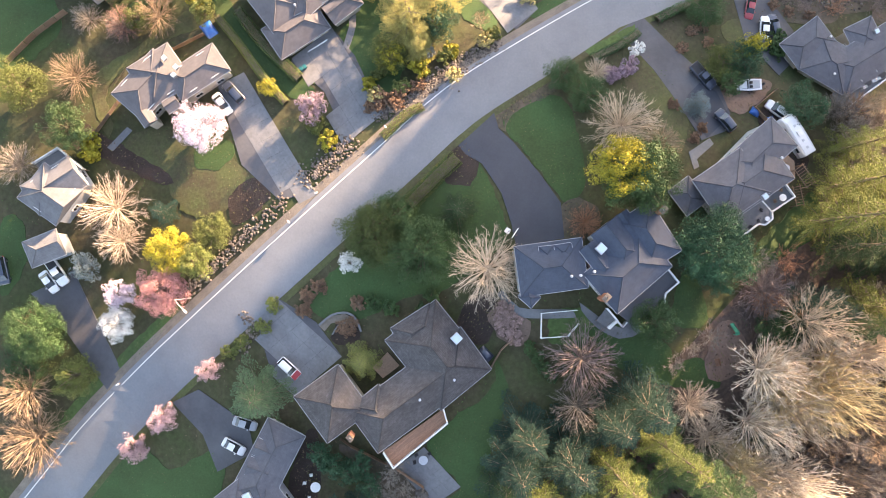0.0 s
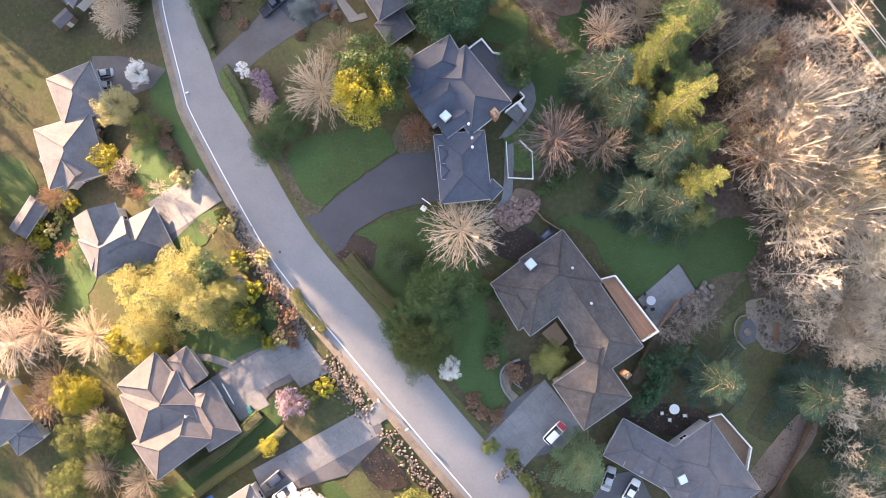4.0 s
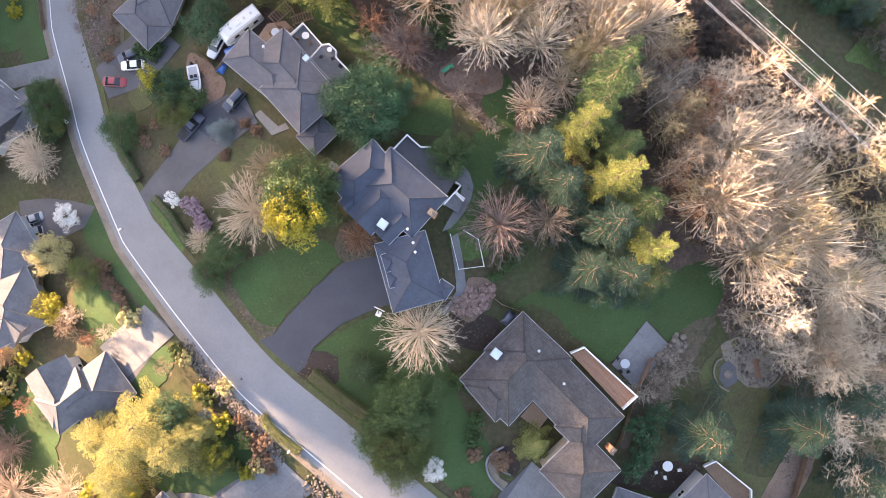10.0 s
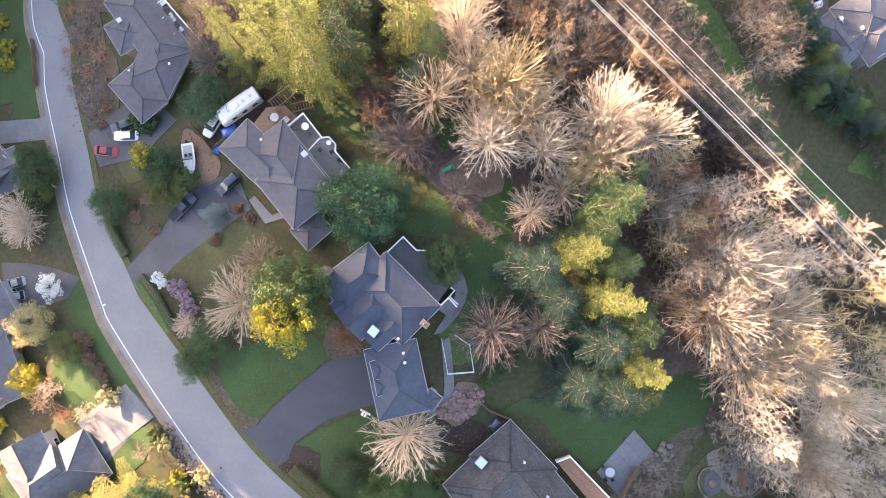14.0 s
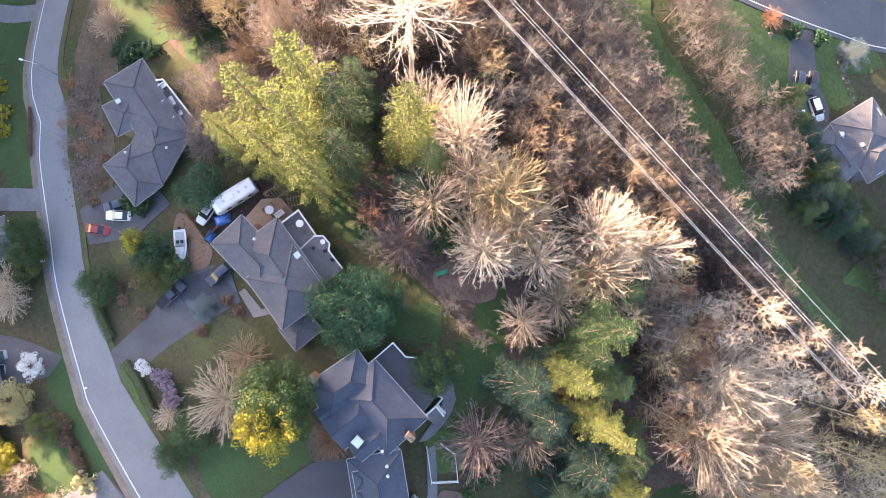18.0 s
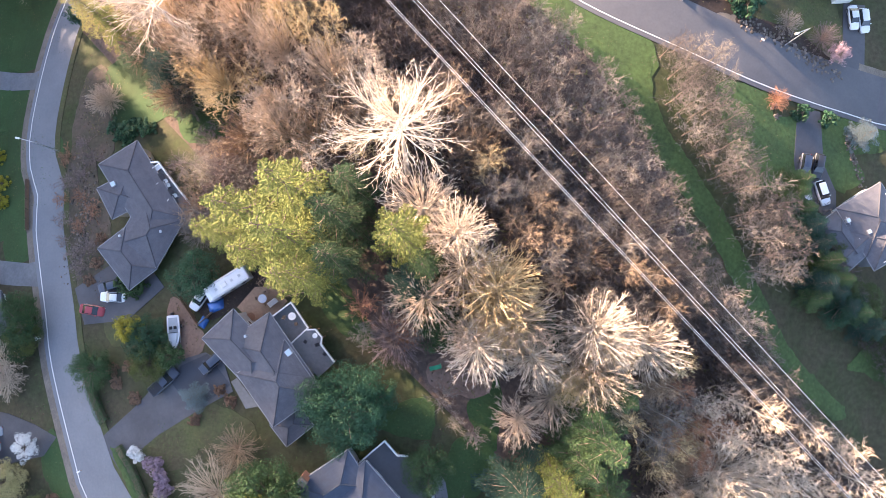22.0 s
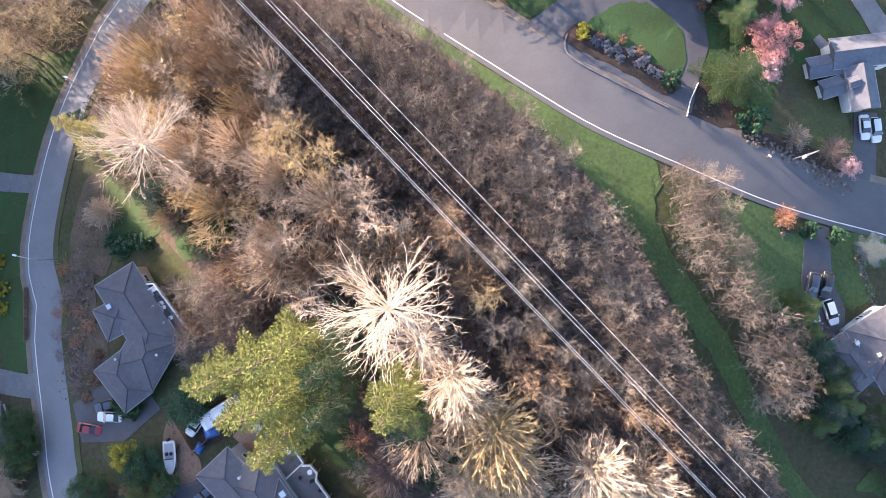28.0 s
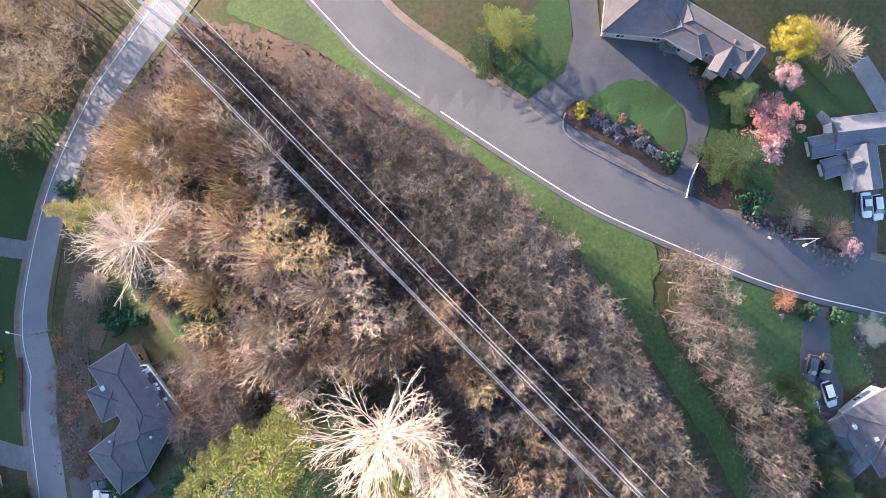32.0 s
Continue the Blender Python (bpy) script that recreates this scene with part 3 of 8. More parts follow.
    ([(-45.3, 83.3), (-36.5, 70.6), (-42.8, 66.3)], 4.3, 0.15, "hh"),
    ([(-40.7, 61.8), (-45.2, 58.0), (-50.9, 64.8)], 4.2, 0.17, "hh"),
    ([(-40.8, 61.9), (-36.6, 70.2), (-43.8, 73.8)], 4.25, 0.16, "hh"),
    ([(-51.7, 74.9), (-48.8, 69.8), (-43.4, 72.8)], 4.1, 0.17, "hh"),
], "grey", "wall_tan", "low house with a plain dark grey shingle roof")
for v in ((-47.0, 67.0), (-40.2, 68.0)):
    on_roof(north, v, 4.6, 0.3, 0, "vent")
on_roof(north, (-48.7, 75.7), 4.7, 0.4, 30, "skylight")

taupe = house("house", [
    ([(-57.9, -25.7), (-52.0, -19.4), (-43.4, -27.9)], 5.0, 0.36, "hh"),
    ([(-54.2, -35.4), (-49.1, -41.2), (-40.2, -33.2)], 4.9, 0.36, "hh"),
    ([(-42.1, -23.4), (-35.7, -31.7), (-40.5, -36.1)], 4.3, 0.38, "hh"),
    ([(-57.2, -27.4), (-52.8, -35.2), (-44.2, -28.6)], 5.05, 0.36, "hh"),
    ([(-49.8, -20.6), (-46.8, -17.9), (-42.6, -22.8)], 4.6, 0.4, "gh"),
], "warm", "wall_tan", "house with a taupe shingle hip roof in the last sun")
garage_door(taupe, (-40.6, -24.2), (-38.1, -27.5))
on_roof(taupe, (-44.2, -29.2), 7.8, 0.3, 0, "vent")

slate = house("house", [
    ([(-70.5, 2.6), (-63.4, 6.1), (-55.9, -1.5)], 5.0, 0.55, "hg"),
    ([(-56.5, 6.1), (-51.6, -1.6), (-61.0, -5.7)], 4.4, 0.5, "gh"),
    ([(-69.2, -1.3), (-65.0, -7.6), (-56.4, -4.0)], 5.0, 0.6, "hg"),
], "pale", "wall_grey", "house with a pale grey shingle roof of steep gables")
garage_door(slate, (-57.2, 5.4), (-54.6, 0.6))

west = house("house", [
    ([(-81.0, 28.2), (-73.1, 32.3), (-70.0, 23.0)], 5.0, 0.36, "hh"),
    ([(-82.2, 18.5), (-72.0, 22.6), (-68.4, 11.4)], 5.0, 0.36, "hh"),
    ([(-80.7, 13.1), (-75.2, 7.6), (-68.7, 12.0)], 4.6, 0.5, "hg"),
], "pale", "wall_grey", "long house with a pale grey roof facing the sun")

blossom = house("house", [
    ([(-37.3, -43.5), (-32.8, -40.0), (-26.2, -47.5)], 4.6, 0.36, "hh"),
    ([(-36.8, -51.2), (-30.2, -46.2), (-24.9, -52.6)], 4.65, 0.36, "hh"),
    ([(-35.6, -53.6), (-27.2, -60.1), (-22.4, -54.6)], 4.6, 0.36, "hh"),
    ([(-27.8, -49.4), (-25.9, -47.9), (-24.3, -49.9)], 4.7, 0.5, "gg"),
    ([(-25.2, -53.4), (-23.2, -51.8), (-21.6, -53.8)], 4.7, 0.5, "gg"),
], "warm", "wall_tan", "house with a taupe shingle roof above a wide concrete drive")
for v in ((-33.6, -50.9), (-32.2, -48.8), (-30.8, -49.1)):
    on_roof(blossom, v, 6.2, 0.4, 50, "skylight")

small = house("house", [
    ([(-10.2, -74.5), (-16.1, -66.8), (-10.9, -63.5)], 4.6, 0.5, "hg"),
    ([(-8.2, -74.8), (-3.8, -67.8), (-10.0, -63.4)], 4.6, 0.5, "hg"),
    ([(-0.6, -73.7), (3.7, -71.6), (-0.0, -66.5)], 4.0, 0.5, "hg"),
], "pale", "wall_grey", "house with a weathered grey shingle roof and white trim")

south = house("house", [
    ([(27.0, -29.5), (29.9, -22.9), (43.3, -28.4)], 4.2, 0.3, "hh"),
    ([(45.0, -21.8), (54.1, -32.7), (45.0, -38.5)], 4.2, 0.3, "hh"),
    ([(37.6, -33.7), (41.5, -38.1), (48.3, -31.3)], 4.3, 0.3, "hh"),
    ([(30.5, -30.8), (33.3, -31.8), (34.3, -27.9)], 4.5, 0.4, "gg"),
    ([(33.7, -31.9), (36.7, -32.8), (37.6, -29.0)], 4.5, 0.4, "gg"),
], "grey", "wall_grey", "wide house with a dark grey shingle roof and white trim")
on_roof(south, (40.2, -31.8), 5.8, 0.7, 30, "skylight")

circle = house("house", [
    ([(31.1, 137.1), (31.8, 148.2), (44.7, 147.6)], 4.0, 0.32, "hh"),
    ([(44.3, 142.8), (57.4, 135.5), (54.9, 130.8)], 4.0, 0.34, "hh"),
    ([(40.2, 137.0), (47.3, 133.3), (50.0, 137.8)], 4.0, 0.3, "hh"),
    ([(48.3, 131.7), (50.7, 130.4), (53.4, 135.8)], 4.1, 0.5, "gg"),
    ([(52.2, 131.6), (54.3, 130.2), (56.9, 135.1)], 4.1, 0.5, "gg"),
], "warm", "wall_tan", "wide house with a taupe shingle roof behind a circular drive")
garage_door(circle, (32.7, 138.0), (36.5, 138.3))
garage_door(circle, (37.1, 138.3), (41.5, 138.7))

house("house", [
    ([(70.8, 125.6), (71.6, 120.4), (83.9, 122.9)], 5.0, 0.5, "gg"),
    ([(67.2, 122.3), (68.0, 118.8), (73.7, 120.1)], 4.4, 0.5, "gg"),
    ([(69.5, 118.5), (70.5, 115.5), (74.2, 116.7)], 4.2, 0.55, "gg"),
    ([(73.6, 121.0), (75.0, 113.4), (79.8, 114.4)], 4.8, 0.5, "gg"),
    ([(73.6, 118.7), (74.2, 117.1), (76.1, 117.6)], 5.6, 0.5, "gg"),
], "bluegrey", "white", "white house with a steep blue grey shingle roof")

eastern = house("house", [
    ([(74.5, 76.5), (82.1, 81.4), (87.7, 73.4)], 4.6, 0.34, "hh"),
    ([(70.8, 73.2), (75.8, 76.9), (80.6, 70.8)], 4.0, 0.36, "gh"),
    ([(72.6, 68.2), (75.8, 64.8), (84.5, 70.4)], 4.3, 0.34, "gh"),
    ([(77.1, 72.6), (85.2, 77.7), (89.2, 71.1)], 4.5, 0.34, "hh"),
], "grey", "wall_grey", "house with a purplish grey shingle roof and white gables")
on_roof(eastern, (76.2, 74.5), 5.2, 0.35, 30, "skylight")
on_roof(eastern, (79.7, 72.7), 5.4, 0.35, 30, "skylight")

house("house", [
    ([(-73.9, -57.9), (-64.0, -49.5), (-59.5, -54.3)], 5.5, 0.5, "gg"),
], "warm", "white", "tall white house with a pinkish roof in low sun")
house("house", [
    ([(-67.9, -65.5), (-58.3, -57.0), (-51.9, -61.2)], 5.5, 0.5, "gg"),
], "warm", "white", "tall white house with a tan roof in low sun")
house("house", [
    ([(-61.4, -74.2), (-49.7, -62.4), (-44.3, -67.1)], 5.5, 0.5, "gg"),
    ([(-57.4, -77.1), (-52.1, -72.7), (-47.4, -77.6)], 4.5, 0.5, "gg"),
], "blue", "white", "tall white house with a blue grey roof")
house("house", [
    ([(-87.7, -31.8), (-83.5, -28.2), (-74.5, -38.5)], 5.0, 0.36, "hh"),
], "pale", "white", "house with a pale roof half hidden behind trees")
house("house", [
    ([(-86.9, -0.2), (-83.6, 6.4), (-80.1, 4.9)], 2.6, 0.4, "gg"),
], "grey", "wall_grey", "small grey roofed outbuilding on a lawn")

yellow = house("house", [
    ([(-89.4, -36.2), (-82.0, -29.1), (-76.1, -35.0)], 6.0, 0.5, "hh"),
], "pale", "wall_yellow", "tall yellow sided house at the edge of the woods")
corner = house("house", [
    ([(-93.4, 55.2), (-85.3, 64.5), (-72.0, 53.3)], 4.6, 0.5, "gg"),
    ([(-85.2, 51.7), (-73.4, 56.7), (-70.1, 49.8)], 4.0, 0.45, "gg"),
], "pale", "white", "pale roofed house with white walls in the sun")


# ---------------------------------------------------------------- trees and shrubs
def unit(rng, up=-1.0):
    while True:
        v = Vector((rng.uniform(-1, 1), rng.uniform(-1, 1), rng.uniform(up, 1)))
        if 0.05 < v.length < 1:
            return v.normalized()


def bare_mesh(seed, height, spread, trunk, limbs, fork=0.18, fine=4, droop=0.0, thick=1.0, spread_out=0.62, kids=(8, 7), wiggle=1.0, rise=(0.0, 0.0)):
    """Trunk and branches of a leafless tree. Returns two meshes' lists."""
    rng = random.Random(seed)
    TV, TF, BV, BF = [], [], [], []
    lean = Vector((rng.uniform(-.04, .04), rng.uniform(-.04, .04), 1)) * height
    core = [lean * t + Vector((noise.noise((t * 3, seed, 0)), noise.noise((t * 3, seed, 5)), 0)) * 0.35 for t in (0, .2, .4, .6, .8, 1)]
    tube(TV, TF, [Vector((0, 0, -0.5))] + core[1:], [trunk * k for k in (1.25, .9, .7, .5, .3, .08)], 7)

    def grow(p, d, length, rad, level):
        pts, q = [p], p.copy()
        n = (4, 3, 2)[level]
        for i in range(n):
            d = (d + unit(rng) * (0.07 + 0.05 * level) * wiggle + Vector((0, 0, 0.05 - droop * level))).normalized()
            q = q + d * (length / n)
            pts.append(q.copy())
        if level < 2:
            tube(BV, BF, pts, [max(0.014, rad * (1 - 0.82 * i / n)) * thick for i in range(n + 1)], 4 if level == 0 else 3)
            for i in range(kids[level]):
                t = rng.uniform(0.22, 1.0) * n
                k = min(int(t), n - 1)
                at = pts[k].lerp(pts[k + 1], t - k)
                side = (pts[k + 1] - pts[k]).normalized()
                dd = (side * rng.uniform(0.8, 1.2) + unit(rng, -0.35) * spread_out).normalized()
                grow(at, dd, length * rng.uniform(0.38, 0.62), rad * 0.42, level + 1)
        else:
            s = d.cross(Vector((rng.uniform(-1, 1), rng.uniform(-1, 1), 0.3))).normalized() * 0.02 * thick
            k = len(BV)
            for i, p in enumerate(pts):
                w = 1 - 0.35 * i
                BV.extend([p - s * w, p + s * w])
            BF.extend([(k, k + 1, k + 3, k + 2), (k + 2, k + 3, k + 5, k + 4)])
            for i in range(fine):
                at = pts[0].lerp(pts[-1], rng.uniform(0.15, 1.0))
                tip = at + (d * rng.uniform(0.3, 1.0) + unit(rng, -0.3) * 0.8).normalized() * length * rng.uniform(0.45, 0.8)
                e = unit(rng) * 0.024 * thick
                k = len(BV)
                BV.extend([at - e, at + e, tip])
                BF.append((k, k + 1, k + 2))

    for i in range(limbs):
        t = fork + (1 - fork) * (i / limbs) ** 0.8
        k = min(int(t * 5), 4)
        at = core[k].lerp(core[k + 1], t * 5 - k)
        w = i * 2.4 + rng.uniform(-.4, .4)
        up = rise[0] + rise[1] * (t - fork) / (1 - fork)
        d = Vector((math.cos(w), math.sin(w), up)).normalized()
        grow(at, d, spread * (1.05 - 0.62 * (t - fork) / (1 - fork)) * rng.uniform(0.85, 1.1), trunk * 0.42 * (1.1 - 0.7 * t), 0)
    return TV, TF, BV, BF


def conifer_mesh(seed, height, spread, whorls=22, arms=9, grain=5.0, fat=0.2, fine=1.0, fan=0.25):
    """Trunk and boughs of a conifer; each bough is a lumpy fan of small sprays with a ragged outline."""
    rng = random.Random(seed)
    TV, TF, V, F = [], [], [], []
    tube(TV, TF, [Vector((0, 0, -0.5)), Vector((0, 0, height * .5)), Vector((0, 0, height))], [spread * .07, spread * .04, 0.02], 7)
    for i in range(whorls):
        t = i / (whorls - 1)
        z = height * (0.10 + 0.89 * t)
        reach = spread * (1 - t) ** 0.62 * (0.92 + 0.08 * math.sin(i * 2.1)) + 0.3
        n = max(4, int(arms * (1 - 0.45 * t)))
        for k in range(n):
            w = k * 2 * math.pi / n + i * 1.1 + rng.uniform(-.3, .3)
            r = reach * rng.uniform(0.42, 1.2) * (0.78 + 0.7 * abs(noise.noise((math.cos(w) * 1.4, math.sin(w) * 1.4, seed + i * .12))))
            d = Vector((math.cos(w), math.sin(w), 0))
            s = Vector((-d.y, d.x, 0))
            zz = z + rng.uniform(-.4, .4) * height / whorls
            at = lambda u: d * (r * u) + Vector((0, 0, zz - r * 0.34 * u * u + r * 0.16 * u))
            tube(TV, TF, [at(0.02), at(0.5), at(0.92)], [.06, .04, .015], 3)
            m = max(4, int(r * grain))
            for j in range(m):
                u = 0.12 + 0.9 * (j + rng.random()) / m
                half = r * fan * (1.12 - u) + 0.14
                for side in (-1, 1):
                    for q in (rng.uniform(0, .45), rng.uniform(.45, 1)):
                        p = at(min(u + q * .05, 1.03)) + s * (side * half * q) + Vector((0, 0, -half * .35 * q * q + rng.uniform(-.07, .07) * (fan * 4) ** 2))
                        ln = rng.uniform(.2, .46) * (spread / 4.5) * fine
                        g = (d * rng.uniform(.5, 1) + s * side * rng.uniform(.1, 1.1) * (.4 + q) + Vector((0, 0, rng.uniform(-.35, .4)))).normalized()
                        e = g.cross(Vector((rng.uniform(-.5, .5), rng.uniform(-.5, .5), 1))).normalized() * ln * fat
                        b = len(V)
                        V += [p, p + g * ln * .45 + e, p + g * ln, p + g * ln * .45 - e]
                        F.append((b, b + 1, b + 2, b + 3))
    return TV, TF, V, F


def dome_mesh(seed, height, spread, trunk, limbs, per, twigs, low=0.1):
    """A leafless tree whose limbs fan out from the fork to an even dome of twig tips."""
    rng = random.Random(seed)
    TV, TF, V, F = [], [], [], []
    foot = Vector((0, 0, height * low))
    tube(TV, TF, [Vector((0, 0, -.4)), foot, Vector((0, 0, height * (low + .25)))], [trunk * 1.2, trunk, trunk * .3], 6)

    def blade(p, q, w):
        e = (q - p).cross(unit(rng)).normalized() * w
        k = len(V)
        V.extend([p - e, p + e, q])
        F.append((k, k + 1, k + 2))

    for i in range(limbs):
        h = .1 + .9 * ((i + rng.random()) / limbs)
        w = i * 2.39996 + rng.uniform(-.2, .2)
        c = math.sqrt(max(0, 1 - h * h))
        lump = rng.uniform(.84, 1.06) * (1 + .16 * noise.noise((math.cos(w) * 1.3 * c, math.sin(w) * 1.3 * c, seed * 3.1 + h)))
        tip = Vector((math.cos(w) * c * spread, math.sin(w) * c * spread, foot.z + h * height * (.97 - low))) * lump
        at = Vector((0, 0, foot.z + height * .25 * rng.random() * h))
        mid = at.lerp(tip, .5) + Vector((0, 0, .06 * height * (1 - h))) + unit(rng) * spread * .05
        tube(V, F, [at, mid, tip], [trunk * .36, trunk * .26, .045], 4)
        for j in range(per):
            u = .28 + .7 * (j + rng.random()) / per
            p = at.lerp(mid, u * 2) if u < .5 else mid.lerp(tip, u * 2 - 1)
            g = (tip - at).normalized()
            b = (g + unit(rng) * .8).normalized()
            ln = spread * (.42 - .28 * u) * rng.uniform(.75, 1.15)
            q = p + b * ln
            blade(p, q, .034)
            for m in range(twigs):
                f = p.lerp(q, rng.uniform(.25, .95))
                blade(f, f + (b + g * .3 + unit(rng) * .85).normalized() * spread * rng.uniform(.08, .16), .025)
    return TV, TF, V, F


def leafy_mesh(seed, height, spread, clumps=60, leaves=70, size=0.28, low=0.12, cone=0.0):
    """Trunk with limbs and a crown of leaf clumps with gaps between them."""
    rng = random.Random(seed)
    TV, TF, V, F = [], [], [], []
    tube(TV, TF, [Vector((0, 0, -0.5)), Vector((0.1, 0, height * .4)), Vector((0, 0.1, height * .85))], [spread * .07, spread * .05, .03], 7)
    mid = height * (low + 1) / 2
    half = height * (1 - low) / 2
    for i in range(clumps):
        d = unit(rng)
        k = rng.uniform(0.42, 0.96)
        zr = d.z * k
        wide = 1.0 - cone * (zr + 1) / 2
        lump = 1 + 0.22 * noise.noise((d.x * 1.7, d.y * 1.7, d.z * 1.7 + seed))
        c = Vector((d.x * spread * k * wide * lump, d.y * spread * k * wide * lump, mid + half * zr * lump * 0.95))
        if i % 3 == 0:
            tube(TV, TF, [Vector((0, 0, height * rng.uniform(low, .6))), c * 0.6 + Vector((0, 0, c.z * .25)), c], [spread * .028, spread * .018, .012], 4)
        r = spread * rng.uniform(0.15, 0.27)
        for j in range(leaves):
            q = unit(rng, -0.7)
            p = c + q * r * rng.uniform(0.7, 1.0)
            nrm = (q + unit(rng) * 0.5).normalized()
            a = nrm.orthogonal().normalized()
            b = nrm.cross(a)
            w = rng.uniform(0, 6.28)
            a, b = a * math.cos(w) + b * math.sin(w), b * math.cos(w) - a * math.sin(w)
            s = size * rng.uniform(.6, 1.3)
            k = len(V)
            V += [p - a * s, p + b * s * .55, p + a * s, p - b * s * .55]
            F.append((k, k + 1, k + 2, k + 3))
    return TV, TF, V, F


PROTO = {}


def plant(key, build, trunk_mat, crown_mat, crown_name, name, label, category, xy, height, diameter, nominal, group="", turn=None, dz=0.0):
    """A tree or shrub: built once per key, then copied at its size and turn."""
    x, y = xy
    if len(label.split()) < 4:
        label += " in a garden"
    turn = (x * 37.7 + y * 61.3) % 360 if turn is None else turn
    s = Matrix.Diagonal((diameter / nominal[1], diameter / nominal[1], height / nominal[0], 1))
    m = pose(x, y, gz(x, y) - 0.05 + dz, 0, 0, turn)
    full = (key, trunk_mat, crown_mat)
    if full not in PROTO:
        if key not in PROTO:
            PROTO[key] = build()
        TV, TF, V, F = PROTO[key]
        top = empty(name, Matrix.Identity(4), label, category, group)
        part("trunk", mesh("trunk", TV, TF, M[trunk_mat], smooth=True), top)
        part(crown_name, mesh(crown_name, V, F, M[crown_mat]), top)
        top.matrix_world = m @ s
        PROTO[full] = top
        return top
    old = PROTO[full]
    ob = copy_thing(old, m @ s @ Matrix.Diagonal((*[1 / v for v in old.scale], 1)))
    ob.name = name
    return tagged(ob, label, category, group)


def bare(xy, height, diameter, tone="twig", kind=0, label="leafless deciduous tree with dense fine twigs", bark="bark", group=""):
    return plant(("bare", kind % 5), lambda: dome_mesh(11 + kind % 5, 12, 6.0, 0.22, 74, 9, 6), bark, tone, "crown", "bare_tree", label, "tree", xy, height, diameter, (12, 12), group)


def starry(xy, height, diameter, tone="twigpale", kind=0, label="tall leafless tree with a crown of pale spreading limbs", bark="palebark"):
    return plant(("star", kind % 3), lambda: bare_mesh(51 + kind % 3, 34, 6.6, 0.42, 48, 0.76, 2, 0.0, 1.25, 0.5, (7, 4), 0.5, (-0.05, 1.5)), bark, tone, "crown", "bare_tree", label, "tree", xy, height, diameter, (34, 14))


def slim_mesh(seed, height, spread, trunk, limbs, fork, per, twigs, size=1.0):
    """A leafless tree or bush of fine ascending twigs: trunk, limbs, branches and single twigs."""
    rng = random.Random(seed)
    TV, TF, V, F = [], [], [], []
    core = [Vector((noise.noise((t * 2, seed, 0)) * .06 * height * t, noise.noise((t * 2, seed, 5)) * .06 * height * t, height * t * .93)) for t in (0, .25, .5, .75, 1)]
    tube(TV, TF, [Vector((0, 0, -.4))] + core[1:], [trunk * k for k in (1.2, .85, .6, .35, .06)], 5)

    def blade(p, q, w):
        e = (q - p).cross(unit(rng)).normalized() * w
        k = len(V)
        V.extend([p - e, p + e, q])
        F.append((k, k + 1, k + 2))

    for i in range(limbs):
        t = fork + (.97 - fork) * (i + rng.random()) / limbs
        k = min(int(t * 4), 3)
        at = core[k].lerp(core[k + 1], t * 4 - k)
        w = i * 2.4 + rng.uniform(-.5, .5)
        ln = spread * (1.12 - .6 * t) * rng.uniform(.75, 1.12)
        d = Vector((math.cos(w), math.sin(w), rng.uniform(.35, .8) + .5 * t)).normalized()
        mid = at + d * ln * .55 + unit(rng) * ln * .05
        end = mid + (d + Vector((0, 0, .25)) + unit(rng) * .18).normalized() * ln * .6
        tube(V, F, [at, mid, end], [trunk * .2, trunk * .13, .01], 3)
        for j in range(per):
            u = rng.uniform(.2, 1)
            p = at.lerp(mid, u * 2) if u < .5 else mid.lerp(end, u * 2 - 1)
            b = (d * .8 + unit(rng, -.3) + Vector((0, 0, .15))).normalized()
            q = p + b * ln * rng.uniform(.25, .5)
            blade(p, q, .036 * size)
            for m in range(twigs):
                s = p.lerp(q, rng.uniform(.2, 1))
                blade(s, s + (b + unit(rng, -.3) * .8).normalized() * spread * rng.uniform(.1, .24), .027 * size)
    return TV, TF, V, F


def alder(xy, height, diameter, tone="twig", kind=0, label="tall slender leafless tree with fine twigs", bark="palebark"):
    return plant(("alder", kind % 6), lambda: slim_mesh(71 + kind % 6, 18, 4.2, .16, 34, .25, 7, 5), bark, tone, "crown", "bare_tree", label, "tree", xy, height, diameter, (18, 9))


def brush(xy, height, diameter, tone="twiggrey", kind=0, label="low thicket of bare grey stems"):
    return plant(("brush", kind % 5), lambda: slim_mesh(91 + kind % 5, 6, 3.0, .06, 26, .04, 6, 7, 1.1), "bark", tone, "crown", "bare_bush", label, "shrub", xy, height, diameter, (6, 6))


def stand(name, label, places, rng, low, high, thin, wide, tones, mass="tree", bark="bark"):
    """Many small trees or bushes, too many to count, as one thing; tones: materials, taken by chance for each tree."""
    V, F, S = [], [], []
    for i, (x, y) in enumerate(places):
        key = ("stand of " + mass, i % 5)
        if key not in PROTO:
            PROTO[key] = conifer_mesh(121 + i % 5, 18, 4.2, 15, 8, 1.3, 0.5) if mass == "conifer" else slim_mesh(171 + i % 5, 18, 4.2, .16, 30, .22, 6, 5) if mass == "tree" else slim_mesh(191 + i % 5, 6, 3.0, .06, 26, .04, 6, 7, 1.1)
        TV, TF, BV, BF = PROTO[key]
        h, d = rng.uniform(low, high) / (6 if mass == "bush" else 18), rng.uniform(thin, wide) / (6 if mass == "bush" else 9)
        m = pose(x, y, gz(x, y) - .05, 0, 0, rng.uniform(0, 360)) @ Matrix.Diagonal((d, d, h, 1))
        tone = 1 + rng.randrange(len(tones))
        for vs, fs, slot in ((TV, TF, 0), (BV, BF, tone)):
            k = len(V)
            V.extend([m @ v for v in vs])
            F.extend([tuple(k + n for n in f) for f in fs])
